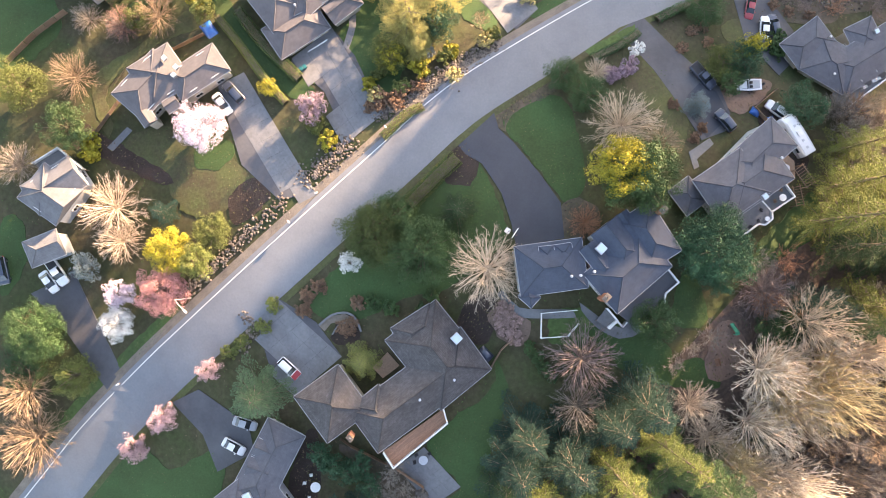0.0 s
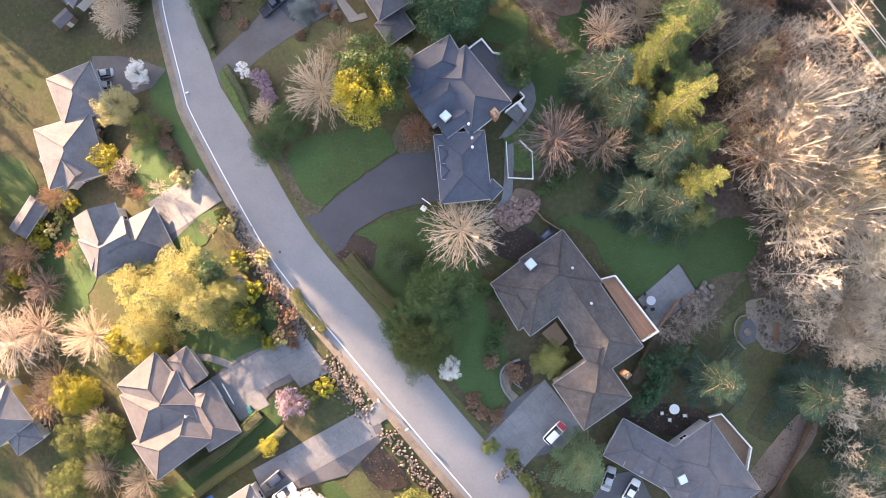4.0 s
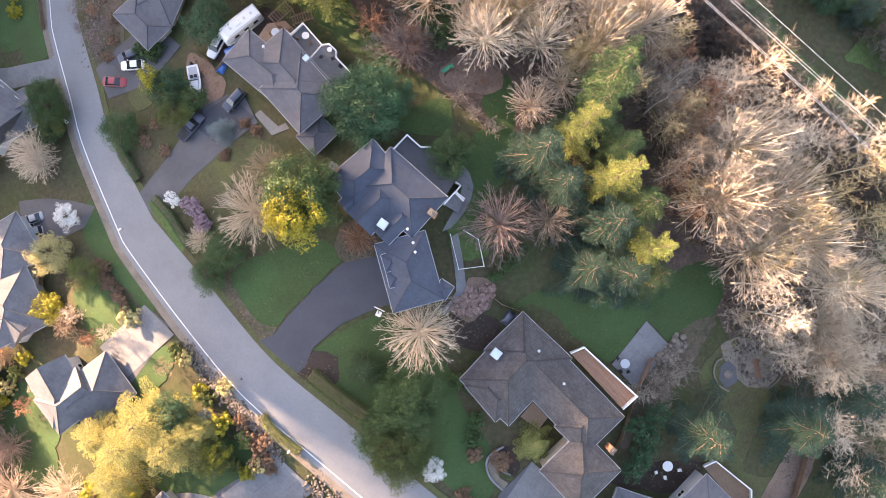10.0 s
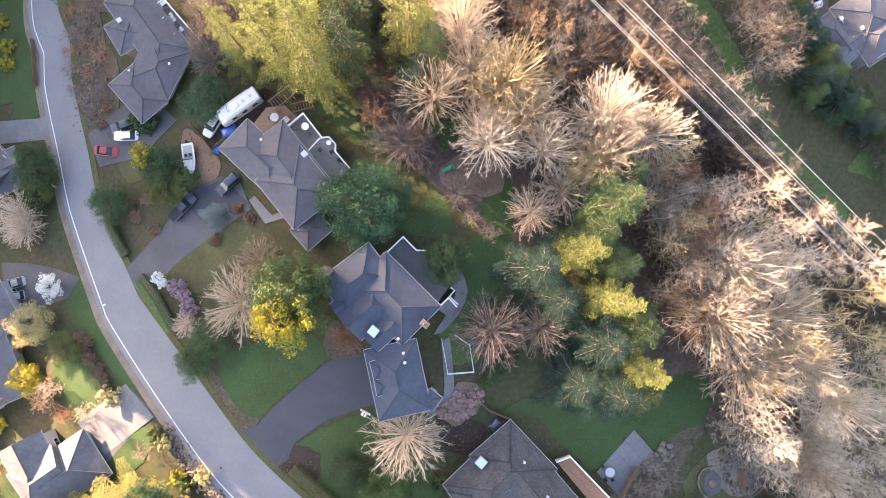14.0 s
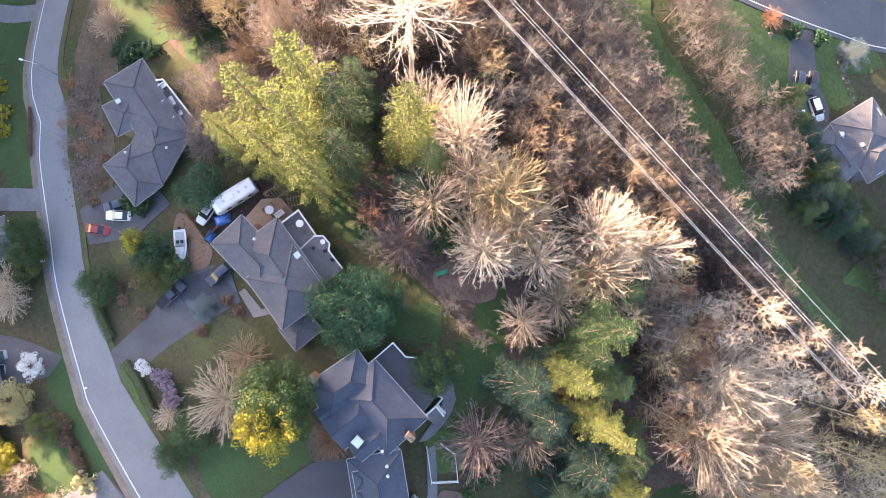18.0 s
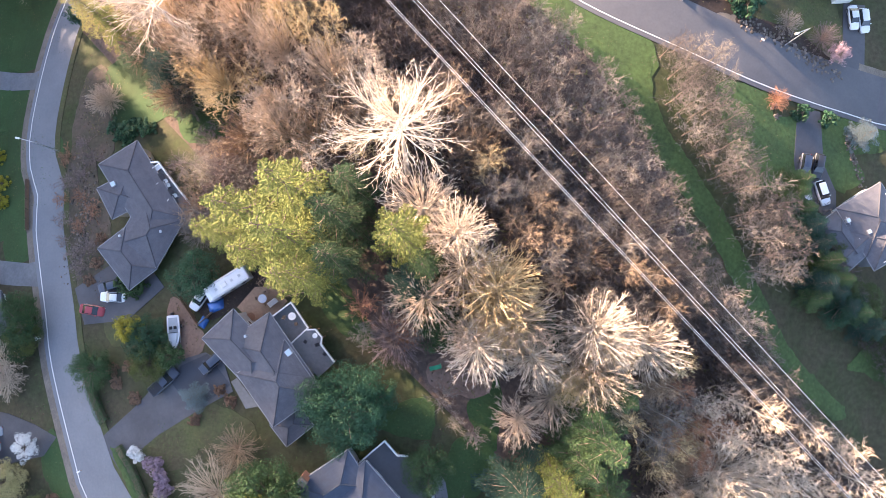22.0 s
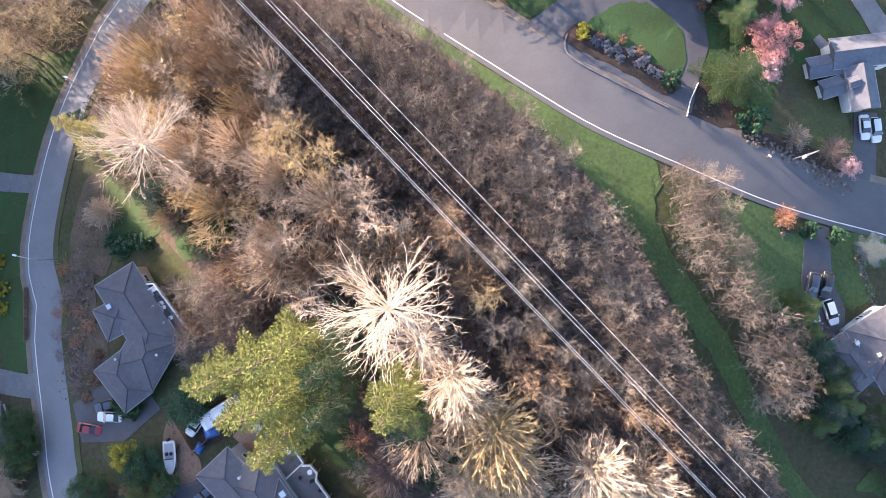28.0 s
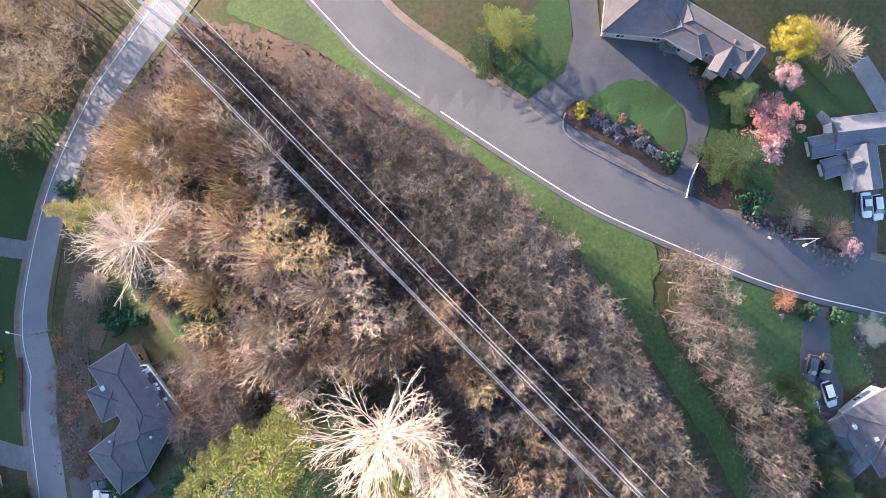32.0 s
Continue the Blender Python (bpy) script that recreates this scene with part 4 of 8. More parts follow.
            S.extend([slot] * len(fs))
    me = mesh(name, V, F, M[bark])
    for t in tones:
        me.materials.append(M[t])
    me.polygons.foreach_set("material_index", S)
    return tagged(new(name, me), label, "brush" if mass == "bush" else "trees", "", "stuff")


def conifer(xy, height, diameter, tone="needle", kind=0, label="tall conifer with drooping green boughs"):
    return plant(("conifer", kind % 4), lambda: conifer_mesh(21 + kind % 4, 20, 4.5, 19, 6, 17.0, 0.24, 0.6, 0.34), "bark", tone, "crown", "conifer", label, "tree", xy, height, diameter, (20, 9))


def leafy(xy, height, diameter, tone="leaf", kind=0, label="dense evergreen tree with a rounded crown", name="evergreen_tree", category="tree"):
    if diameter > 10.5:
        key, make = ("wide", kind % 2), lambda: leafy_mesh(61 + kind % 2, 8, 4, 260, 130, 0.09)
    elif diameter > 6.2:
        key, make = ("leafy", kind % 3), lambda: leafy_mesh(31 + kind % 3, 8, 4, 120, 100, 0.11)
    else:
        key, make = ("small", kind % 3), lambda: leafy_mesh(36 + kind % 3, 8, 4, 70, 48, 0.2)
    return plant(key, make, "bark", tone, "crown", name, label, category, xy, height, diameter, (8, 8))


def hedge(pts, width, height, tone="leaf", label="clipped dark green hedge", seed=1):
    """A clipped hedge along a line: leaves over a dark woody core."""
    rng = random.Random(seed)
    line = spline(pts, False, 0.5)
    top = empty("hedge", pose(line[0].x, line[0].y, gz(*line[0])), label, "hedge")
    inv = top.matrix_world.inverted()
    V, F, CV, CF = [], [], [], []
    for i in range(len(line) - 1):
        p, q = line[i], line[i + 1]
        u = (q - p).normalized()
        s = Vector((u.y, -u.x))
        k = len(CV)
        for e in (p, q):
            for w, h in ((-.36, -.2), (.36, -.2), (.3, .8), (-.3, .8)):
                v = e + s * w * width
                CV.append(inv @ Vector((v.x, v.y, gz(v.x, v.y) + h * height)))
        CF += [(k, k + 4, k + 7, k + 3), (k + 3, k + 7, k + 6, k + 2), (k + 2, k + 6, k + 5, k + 1)]
        for j in range(int(60 * (width + height) * (q - p).length)):
            w, h = rng.uniform(-.5, .5), 1.0
            if rng.random() < height / (width + height):
                w, h = rng.choice((-.5, .5)), rng.random()
            v = p.lerp(q, rng.random()) + s * w * width * rng.uniform(.85, 1.1)
            c = inv @ Vector((v.x, v.y, gz(v.x, v.y) + h * height * rng.uniform(.88, 1.06)))
            n = Vector((s.x * w * 1.4, s.y * w * 1.4, h)) + unit(rng) * .8
            a = n.orthogonal().normalized() * rng.uniform(.07, .14)
            b = n.normalized().cross(a)
            k = len(V)
            V += [c - a, c + b * .6, c + a, c - b * .6]
            F.append((k, k + 1, k + 2, k + 3))
    part("woody_core", mesh("woody_core", CV, CF, M["bark"]), top)
    part("foliage", mesh("foliage", V, F, M[tone]), top)
    return top


def shrub(xy, height, diameter, tone="leaf", label="rounded evergreen shrub", kind=0, name="shrub"):
    return plant(("shrub", kind % 3), lambda: leafy_mesh(41 + kind % 3, 2, 1.2, 34, 38, 0.13, 0.0), "bark", tone, "foliage", name, label, "shrub", xy, height, diameter, (2, 2.4))


# ---------------------------------------------------------------- lawns, beds, drives
GREEN_AREAS, BARE_AREAS, PAVED = [], [], []


def lawn(pts, tone="lawn", label="short green lawn", off=0.05):
    GREEN_AREAS.append(pts)
    return sheet("lawn", pts, M[tone], off, True, 0.5, label, "lawn")


def bed(pts, tone="mulch", label="bed of dark bark mulch", off=0.07):
    BARE_AREAS.append(pts)
    return sheet("planting_bed", pts, M[tone], off, True, 0.4, label, "bed")


def drive(pts, tone="olddrive", label="grey asphalt driveway", off=0.09, smooth=False):
    PAVED.append(pts)
    return sheet("driveway", pts, M[tone], off, smooth, 0.0, label, "driveway")


def slabs(pts, a, b, c, nu, nv, label="concrete driveway of square slabs", tone="concrete"):
    """A drive of single slabs with joints between them, over the quadrilateral a, b, c."""
    top = drive(pts, "olddrive", label, 0.085)
    a, b, c = Vector(a), Vector(b), Vector(c)
    poly = [Vector(p) for p in pts]

    def inside(p):
        n, hit = len(poly), False
        for i in range(n):
            q, r = poly[i], poly[i - 1]
            if (q.y > p.y) != (r.y > p.y) and p.x < (r.x - q.x) * (p.y - q.y) / (r.y - q.y) + q.x:
                hit = not hit
        return hit
    u, v = (b - a) / nu, (c - b) / nv
    for i in range(nu):
        for j in range(nv):
            q = [a + u * (i + s) + v * (j + t) for s, t in ((.006, .006), (.994, .006), (.994, .994), (.006, .994))]
            if inside(sum(q, Vector((0, 0))) / 4):
                V = [(p.x, p.y, gz(p.x, p.y) + 0.1) for p in q] + [(p.x, p.y, gz(p.x, p.y) - 0.05) for p in q]
                F = [(0, 1, 2, 3), (0, 4, 5, 1), (1, 5, 6, 2), (2, 6, 7, 3), (3, 7, 4, 0)]
                if (b - a).cross(c - b) < 0:
                    F = [f[::-1] for f in F]
                part("slab", mesh("slab", V, F, M[tone]), top)


# woodland floor and the grass strip beside it
WOOD = [(-42.2, 141.0), (-16.6, 134.8), (7.7, 119.2), (26.7, 104.8), (38.3, 87.8), (46.2, 75.2), (49.4, 61.1), (59.7, 50.6), (73.4, 39.7), (88.1, 26.1), (83.2, 29.6), (88.8, -18.1), (68.8, -12.7), (53.0, -1.8), (49.6, 15.3), (40.1, 18.2), (41.0, 22.8), (33.6, 41.0), (24.2, 47.8), (17.0, 55.5), (9.9, 67.2), (4.9, 71.2), (-10.2, 73.5), (-14.6, 82.9), (-28.1, 89.7), (-39.8, 98.3), (-52.7, 105.7), (-66.2, 110.4), (-57.9, 126.0)]
sheet("woodland_floor", WOOD, M["litter"], 0.02, True, 1.5, "brown leaf litter and brambles under bare trees", "ground")
lawn([(-34.1, 142.5), (-26.5, 145.1), (-18.6, 144.7), (-8.4, 133.2), (5.6, 123.0), (21.9, 113.0), (40.7, 104.0), (40.9, 95.2), (37.3, 91.5), (31.5, 98.6), (23.0, 106.5), (12.5, 115.5), (-2.2, 125.9), (-16.6, 134.8)], "meadow", "strip of bright rough grass beside the road")
lawn([(37.2, 93.3), (40.8, 100.8), (42.4, 91.6), (50.5, 79.9), (56.2, 71.6), (67.7, 52.2), (79.7, 41.3), (75.9, 40.3), (64.2, 51.1), (51.8, 70.7), (45.1, 79.8)], "meadow", "mown grass track through the brush", 0.08)
lawn([(53.4, 97.5), (63.1, 96.0), (63.5, 92.4), (67.9, 92.1), (68.6, 86.6), (68.3, 80.0), (64.1, 79.0), (58.9, 80.9), (54.6, 88.3)], "meadow", "mossy front lawn beside a driveway")
lawn([(73.4, 92.4), (84.7, 92.6), (88.0, 88.8), (80.4, 86.7), (82.4, 82.8), (77.2, 79.9), (73.1, 84.7)], "meadow", "mossy front lawn beside a driveway", 0.06)
lawn([(79.9, 49.0), (87.3, 54.3), (93.6, 52.0), (95.6, 43.6), (82.5, 48.1)], "meadow", "green lawn behind a house")
# north east: circular drive
drive([(19.5, 126.3), (26.0, 131.5), (27.2, 137.9), (25.9, 145.4), (30.6, 145.6), (31.6, 138.1), (42.9, 137.7), (49.4, 131.5), (50.7, 123.9), (48.7, 117.1), (47.5, 111.8), (42.7, 113.5), (34.4, 117.8), (26.3, 120.8)], "olddrive", "dark asphalt driveway that circles a lawn")
lawn([(29.5, 126.5), (35.5, 130.5), (41.2, 130.1), (45.5, 126.5), (46.6, 120.8), (44.4, 118.0), (38.6, 121.5), (31.9, 124.7)], "lawn", "oval lawn inside a circular drive", 0.14)
bed([(26.1, 124.9), (29.0, 126.5), (36.7, 122.0), (44.8, 118.3), (43.6, 114.7), (35.8, 118.5), (26.3, 122.9)], "mulch", "mulch bed planted with lavender and boxwood", 0.16)
lawn([(14.2, 133.8), (20.9, 142.4), (25.5, 144.5), (26.9, 137.9), (26.7, 132.2), (19.6, 127.5)], "lawn", "green lawn beside a circular drive")
lawn([(50.6, 127.8), (55.1, 127.1), (65.4, 125.4), (69.7, 123.3), (64.9, 114.2), (55.2, 113.6), (49.2, 119.0)], "lawn", "shaded green lawn between shrubs", 0.04)
bed([(48.9, 117.6), (55.2, 113.6), (56.7, 109.7), (47.3, 111.1)], "mulch", "bed of dark bark mulch beside a drive", 0.08)
bed([(56.7, 109.4), (67.6, 108.1), (76.5, 102.7), (76.5, 101.2), (67.7, 103.3), (58.3, 106.7)], "mulch", "bed of boulders and mulch along the road", 0.08)
lawn([(62.9, 136.8), (73.7, 135.4), (80.8, 129.2), (74.0, 127.1), (65.4, 126.9), (61.0, 131.4)], "lawn", "green lawn behind a hedge")
lawn([(64.4, 122.9), (69.7, 119.4), (76.3, 113.9), (77.4, 103.2), (67.7, 103.8), (60.3, 108.2), (62.3, 114.0)], "rough_lawn", "patchy brown and green front lawn", 0.05)
drive([(76.5, 135.9), (79.8, 138.2), (87.4, 129.6), (83.2, 127.4)], "concrete", "pale concrete driveway")
drive([(78.0, 114.5), (82.7, 114.8), (82.3, 101.4), (77.4, 101.2)], "olddrive")
drive([(68.3, 94.2), (72.9, 93.9), (73.6, 84.7), (76.3, 79.9), (76.3, 74.6), (69.0, 75.7), (67.6, 84.7)], "olddrive", "asphalt driveway with parked cars")
# the blue house
drive([(-28.2, 6.3), (-25.4, 7.2), (-22.9, 9.9), (-17.8, 14.3), (-12.8, 18.0), (-6.8, 18.8), (-5.0, 11.0), (-9.1, 9.9), (-14.0, 8.1), (-19.0, 4.6), (-20.5, 1.7), (-22.0, 0.4)], "drive", "dark curving asphalt driveway")
lawn([(-31.9, 16.8), (-27.8, 20.1), (-16.7, 22.0), (-12.8, 19.0), (-18.3, 14.3), (-24.4, 9.1), (-26.9, 7.7), (-29.9, 10.8)], "lawn", "shaded green lawn inside the bend of a drive")
bed([(-13.2, 22.9), (-9.8, 24.7), (-6.7, 22.5), (-6.8, 18.8), (-12.8, 18.5)], "dryearth", "bare earth bed beside the garage")
lawn([(-21.5, -0.0), (-17.0, 5.5), (-7.1, 9.3), (-3.3, 7.1), (3.3, -0.7), (4.6, -6.5), (8.8, -14.4), (9.7, -20.3), (5.7, -24.6), (-0.0, -19.0), (-7.7, -14.0), (-15.3, -6.6)], "lawn", "dark green lawn under trees")
bed([(-22.5, 1.7), (-19.0, 4.1), (-15.1, 2.6), (-16.2, -2.3), (-21.1, -0.7)], "mulch", "mulch bed with low heather beside the drive")
bed([(-35.1, 16.9), (-31.9, 15.8), (-28.9, 10.2), (-24.9, 8.2), (-28.0, 6.3), (-34.1, 10.9)], "dryearth", "rough bank with low dry shrubs along the road", 0.05)
lawn([(-41.5, 33.6), (-31.8, 36.9), (-31.8, 30.8), (-39.3, 28.8), (-44.8, 30.8)], "rough_lawn", "dull brown and green lawn")
lawn([(5.9, 33.0), (9.8, 33.8), (11.1, 28.0), (8.6, 24.2), (13.4, 22.2), (8.5, 18.4), (5.6, 17.5), (6.7, 26.1)], "lawn", "narrow green lawn beside a terrace")
lawn([(4.7, 23.3), (10.0, 22.7), (10.4, 17.4), (5.6, 17.5)], "meadow", "small bright fenced lawn", 0.08)
bed([(4.5, 10.8), (8.4, 14.1), (11.7, 12.6), (10.2, 8.8), (6.3, 6.9), (4.4, 8.9)], "dirt", "bank of pale pinkish ground cover", 0.07)
bed([(5.4, 8.9), (11.6, 6.8), (10.1, 2.0), (5.3, 3.1), (3.4, 6.0)], "mulch", "raised bed of dark soil with a wooden edge", 0.06)
# the brown house
slabs([(6.2, -29.7), (10.1, -22.4), (15.8, -17.5), (23.5, -25.5), (17.9, -30.5), (10.7, -33.0)], (6.2, -29.7), (15.8, -17.5), (23.5, -25.5), 5, 4, "dark concrete driveway of large slabs", "concrete")
lawn([(13.6, 8.2), (19.9, 11.0), (34.9, 8.9), (47.5, 13.8), (51.8, 8.8), (45.3, -0.1), (40.0, 1.5), (37.1, 4.5), (30.7, -1.8), (25.7, 1.7), (18.9, 8.6)], "lawn", "wide dark green back lawn")
slabs([(37.1, 4.5), (41.2, -0.2), (34.8, -6.1), (30.5, -2.3)], (30.5, -2.3), (37.1, 4.5), (41.2, -0.2), 4, 3, "grey concrete patio of large slabs")
bed([(8.3, -15.8), (12.7, -14.5), (14.1, -17.5), (12.6, -19.4), (9.7, -18.8)], "mulch", "mulch bed inside a curved kerb")
bed([(34.8, -7.3), (42.1, 1.4), (48.5, 4.3), (50.7, 4.3), (42.1, -7.5), (37.9, -11.4), (31.6, -17.1)], "dryearth", "bank of bare earth and dry brambles", 0.05)
lawn([(49.7, -1.7), (55.3, 0.2), (64.8, -4.1), (57.9, -16.3), (54.6, -24.5), (63.2, -27.3), (54.9, -33.1), (48.9, -24.1), (53.3, -16.1), (46.4, -7.6)], "rough_lawn", "sunlit mossy garden lawn")
bed([(50.8, -1.2), (56.4, -0.3), (63.0, -4.1), (62.5, -7.7), (58.9, -9.6), (54.2, -7.9)], "gravel", "ring of pale boulders round a rock garden", 0.08)
bed([(63.0, -23.0), (68.5, -19.1), (69.5, -25.7), (63.5, -33.9), (55.3, -40.7), (51.7, -40.3)], "dirt", "path of reddish earth along a fence", 0.07)
bed([(29.6, -23.0), (32.7, -20.2), (42.2, -20.6), (46.6, -21.9), (41.7, -26.2)], "mulch", "dark patio court beside a house", 0.05)
drive([(26.5, -48.0), (23.7, -43.1), (29.3, -33.7), (34.3, -32.5), (38.7, -39.3), (32.0, -42.1)], "olddrive")
# the grey house and the north house
drive([(-49.4, 32.8), (-45.4, 28.3), (-38.4, 34.5), (-31.2, 39.3), (-25.6, 42.6), (-27.6, 47.0), (-31.1, 48.4), (-36.3, 46.6), (-38.9, 43.3), (-43.2, 38.6)], "olddrive", "grey asphalt driveway with a darker new patch")
sheet("driveway", [(-36.8, 43.2), (-35.2, 46.0), (-30.6, 48.2), (-26.1, 43.6), (-31.2, 39.7), (-34.0, 40.6)], M["drive"], 0.105, False, 0, "darker patch of fresh asphalt", "driveway")
bed([(-38.0, 57.1), (-32.6, 52.7), (-31.6, 48.7), (-36.3, 46.6), (-38.4, 51.7)], "dirt", "parking pad of bare earth", 0.08)
bed([(-34.1, 57.3), (-24.9, 63.0), (-20.9, 60.2), (-29.0, 54.4), (-32.1, 54.2)], "mulch", "dark earth parking place beside a house", 0.07)
lawn([(-17.9, 63.9), (-11.1, 64.4), (-7.4, 59.3), (-2.8, 51.5), (-7.5, 52.2), (-12.2, 56.7), (-16.0, 60.8)], "lawn", "shaded back lawn under conifers")
lawn([(-3.2, 40.7), (5.3, 43.4), (7.1, 40.3), (5.1, 37.1), (-2.3, 38.8)], "lawn", "dark green lawn")
lawn([(9.6, 36.5), (13.5, 37.6), (16.2, 35.1), (15.2, 31.2), (9.3, 23.9), (8.1, 28.6)], "lawn", "narrow dark green lawn")
lawn([(11.8, 42.5), (14.7, 46.1), (17.1, 45.1), (16.3, 35.8), (13.5, 37.8)], "lawn", "strip of dark green lawn")
bed([(6.4, 49.2), (12.1, 51.1), (15.7, 46.1), (13.0, 43.7), (5.8, 45.3)], "dirt", "rectangle of bare reddish earth", 0.08)
lawn([(-51.1, 53.2), (-47.1, 53.9), (-45.7, 49.2), (-49.3, 48.5)], "rough_lawn", "small mossy lawn")
lawn([(-38.4, 37.0), (-29.2, 40.4), (-21.3, 37.2), (-23.3, 34.4), (-33.3, 32.9), (-38.5, 33.1)], "rough_lawn", "dull brown and green lawn")
bed([(-57.6, 71.4), (-53.4, 72.9), (-51.4, 66.2), (-52.3, 55.9), (-57.1, 56.4)], "dryearth", "rocky bank of dry plants beside the road", 0.06)
drive([(-57.8, 57.7), (-49.8, 62.8), (-45.9, 64.9), (-39.8, 58.7), (-46.2, 52.8), (-54.9, 51.5)], "olddrive")
lawn([(-56.7, 99.2), (-46.8, 98.6), (-39.2, 93.0), (-31.4, 91.3), (-29.0, 87.7), (-32.9, 84.2), (-38.3, 84.3), (-42.1, 88.9), (-47.6, 86.7), (-53.8, 88.2)], "lawn", "green lawn behind conifers")
bed([(-62.8, 80.9), (-58.0, 82.9), (-54.6, 72.5), (-56.2, 62.3), (-58.9, 59.2), (-62.1, 70.3)], "dryearth", "rocky bank of dry plants beside the road", 0.06)
bed([(-61.6, 97.3), (-56.6, 98.1), (-53.0, 82.8), (-57.6, 80.8), (-62.5, 83.0)], "dryearth", "bank of dry brown brush beside the road", 0.05)
# west of the road
lawn([(-91.0, 117.0), (-72.8, 117.0), (-67.2, 111.9), (-67.9, 103.0), (-75.0, 100.4), (-87.8, 100.8)], "lawn", "wide green lawn west of the road")
lawn([(-86.9, 96.0), (-72.5, 95.5), (-70.8, 88.8), (-71.8, 76.6), (-72.0, 68.0), (-82.2, 67.8)], "lawn", "wide green lawn west of the road", 0.06)
drive([(-87.8, 100.6), (-74.8, 99.5), (-69.1, 101.6), (-67.4, 97.7), (-74.0, 95.9), (-87.0, 96.5)], "concrete", "pale asphalt driveway")
lawn([(-93.8, 131.4), (-79.1, 126.0), (-66.3, 125.2), (-68.6, 114.9), (-72.5, 104.8), (-88.4, 98.7)], "lawn", "wide grass verge west of the road", 0.05)
lawn([(-79.1, 89.4), (-64.9, 85.0), (-66.8, 72.8), (-71.4, 70.7), (-77.6, 74.7)], "lawn", "green lawn with yellow shrubs")
lawn([(-75.8, 68.6), (-71.3, 68.8), (-68.5, 63.1), (-74.3, 61.6)], "lawn", "small bright lawn", 0.07)
drive([(-82.9, 62.5), (-68.8, 61.8), (-64.7, 63.1), (-64.2, 57.7), (-70.6, 57.6), (-82.6, 57.9)], "concrete", "concrete driveway")
drive([(-76.4, 35.1), (-69.4, 34.8), (-63.4, 33.6), (-58.4, 32.0), (-60.8, 28.5), (-69.1, 26.0), (-74.6, 26.8)], "olddrive", "asphalt driveway with parked cars")
lawn([(-59.6, 33.2), (-60.7, 25.8), (-51.6, 15.7), (-49.3, 12.0), (-47.0, 13.4), (-52.8, 24.1)], "lawn", "narrow green verge along the road", 0.06)
lawn([(-63.9, 16.4), (-57.5, 19.2), (-49.1, 10.3), (-55.7, 6.6), (-60.5, 8.9)], "lawn", "striped green lawn in low sun", 0.06)
slabs([(-58.9, 6.7), (-49.1, 13.7), (-44.6, 9.8), (-45.7, 7.5), (-53.0, -0.1)], (-58.9, 6.7), (-49.1, 13.7), (-43.7, 8.2), 4, 3)
lawn([(-80.6, -1.3), (-73.6, 0.8), (-68.5, -7.8), (-72.5, -14.2), (-75.8, -18.5), (-80.5, -10.0)], "lawn", "green lawn beside a house")
lawn([(-52.8, 1.4), (-46.0, 6.3), (-44.3, 3.2), (-50.5, -3.7)], "lawn", "green verge below a driveway", 0.06)
slabs([(-43.0, -23.6), (-37.8, -19.0), (-27.4, -13.5), (-21.5, -18.8), (-30.7, -23.9), (-36.2, -30.5)], (-43.0, -23.6), (-27.3, -12.9), (-21.0, -19.7), 6, 3)
lawn([(-50.7, -13.9), (-39.7, -9.8), (-31.4, -11.4), (-27.2, -13.5), (-36.7, -18.8), (-47.5, -19.4)], "lawn", "green lawn below conifers")
lawn([(-36.0, -30.2), (-30.7, -25.7), (-29.8, -29.6), (-36.2, -36.8), (-40.4, -36.7)], "lawn", "strip of green lawn beside a hedge", 0.06)
slabs([(-31.0, -43.4), (-33.7, -38.8), (-17.4, -28.1), (-12.1, -23.7), (-11.0, -30.6), (-16.7, -37.6)], (-31.0, -43.4), (-33.7, -38.8), (-12.1, -23.7), 3, 8)
lawn([(-19.5, -59.5), (-23.0, -51.5), (-16.9, -38.4), (-13.1, -34.0), (-8.5, -39.8), (-7.4, -46.9), (-14.2, -52.2)], "rough_lawn", "mossy brown front lawn")
lawn([(-20.7, -45.5), (-21.4, -41.4), (-18.9, -39.1), (-15.7, -41.9), (-16.5, -46.1)], "lawn", "small green lawn patch", 0.09)
lawn([(-31.1, -66.3), (-36.9, -60.4), (-45.1, -50.9), (-41.8, -48.3), (-38.8, -54.9), (-30.2, -63.2), (-21.9, -61.8), (-21.8, -63.8)], "rough_lawn", "mossy side lawn")
lawn([(-49.9, -45.1), (-41.1, -38.8), (-35.8, -32.0), (-30.4, -26.9), (-30.1, -31.4), (-41.0, -41.9), (-49.8, -48.3)], "lawn", "strip of lawn beside a clipped hedge")
lawn([(-42.0, -22.2), (-46.7, -17.5), (-42.5, -13.0), (-32.5, -16.4), (-34.5, -18.6)], "lawn", "green lawn beside a driveway")
bed([(-10.3, -39.4), (-14.5, -35.7), (-11.7, -31.9), (-5.9, -37.5)], "mulch", "bare mulch bed beside a driveway")
bed([(-23.5, -69.0), (-19.9, -61.6), (-14.3, -50.6), (-12.2, -51.5), (-16.7, -63.3), (-18.4, -68.5)], "mulch", "mulch bed round a lawn")
drive([(8.4, -74.2), (6.2, -70.3), (3.7, -66.9), (21.3, -57.9), (25.2, -60.4), (15.2, -67.6)], "olddrive")
lawn([(20.4, -59.4), (9.7, -49.1), (10.7, -46.4), (21.9, -57.9)], "meadow", "grass verge beside the road", 0.06)
lawn([(31.0, -68.6), (22.1, -61.4), (25.2, -60.4), (35.3, -68.7)], "meadow", "grass verge beside the road", 0.06)
lawn([(46.4, -67.1), (35.5, -55.1), (39.1, -48.5), (35.0, -39.9), (42.4, -38.7), (54.0, -48.8), (56.0, -71.0)], "lawn", "green lawn below pink blossom trees")
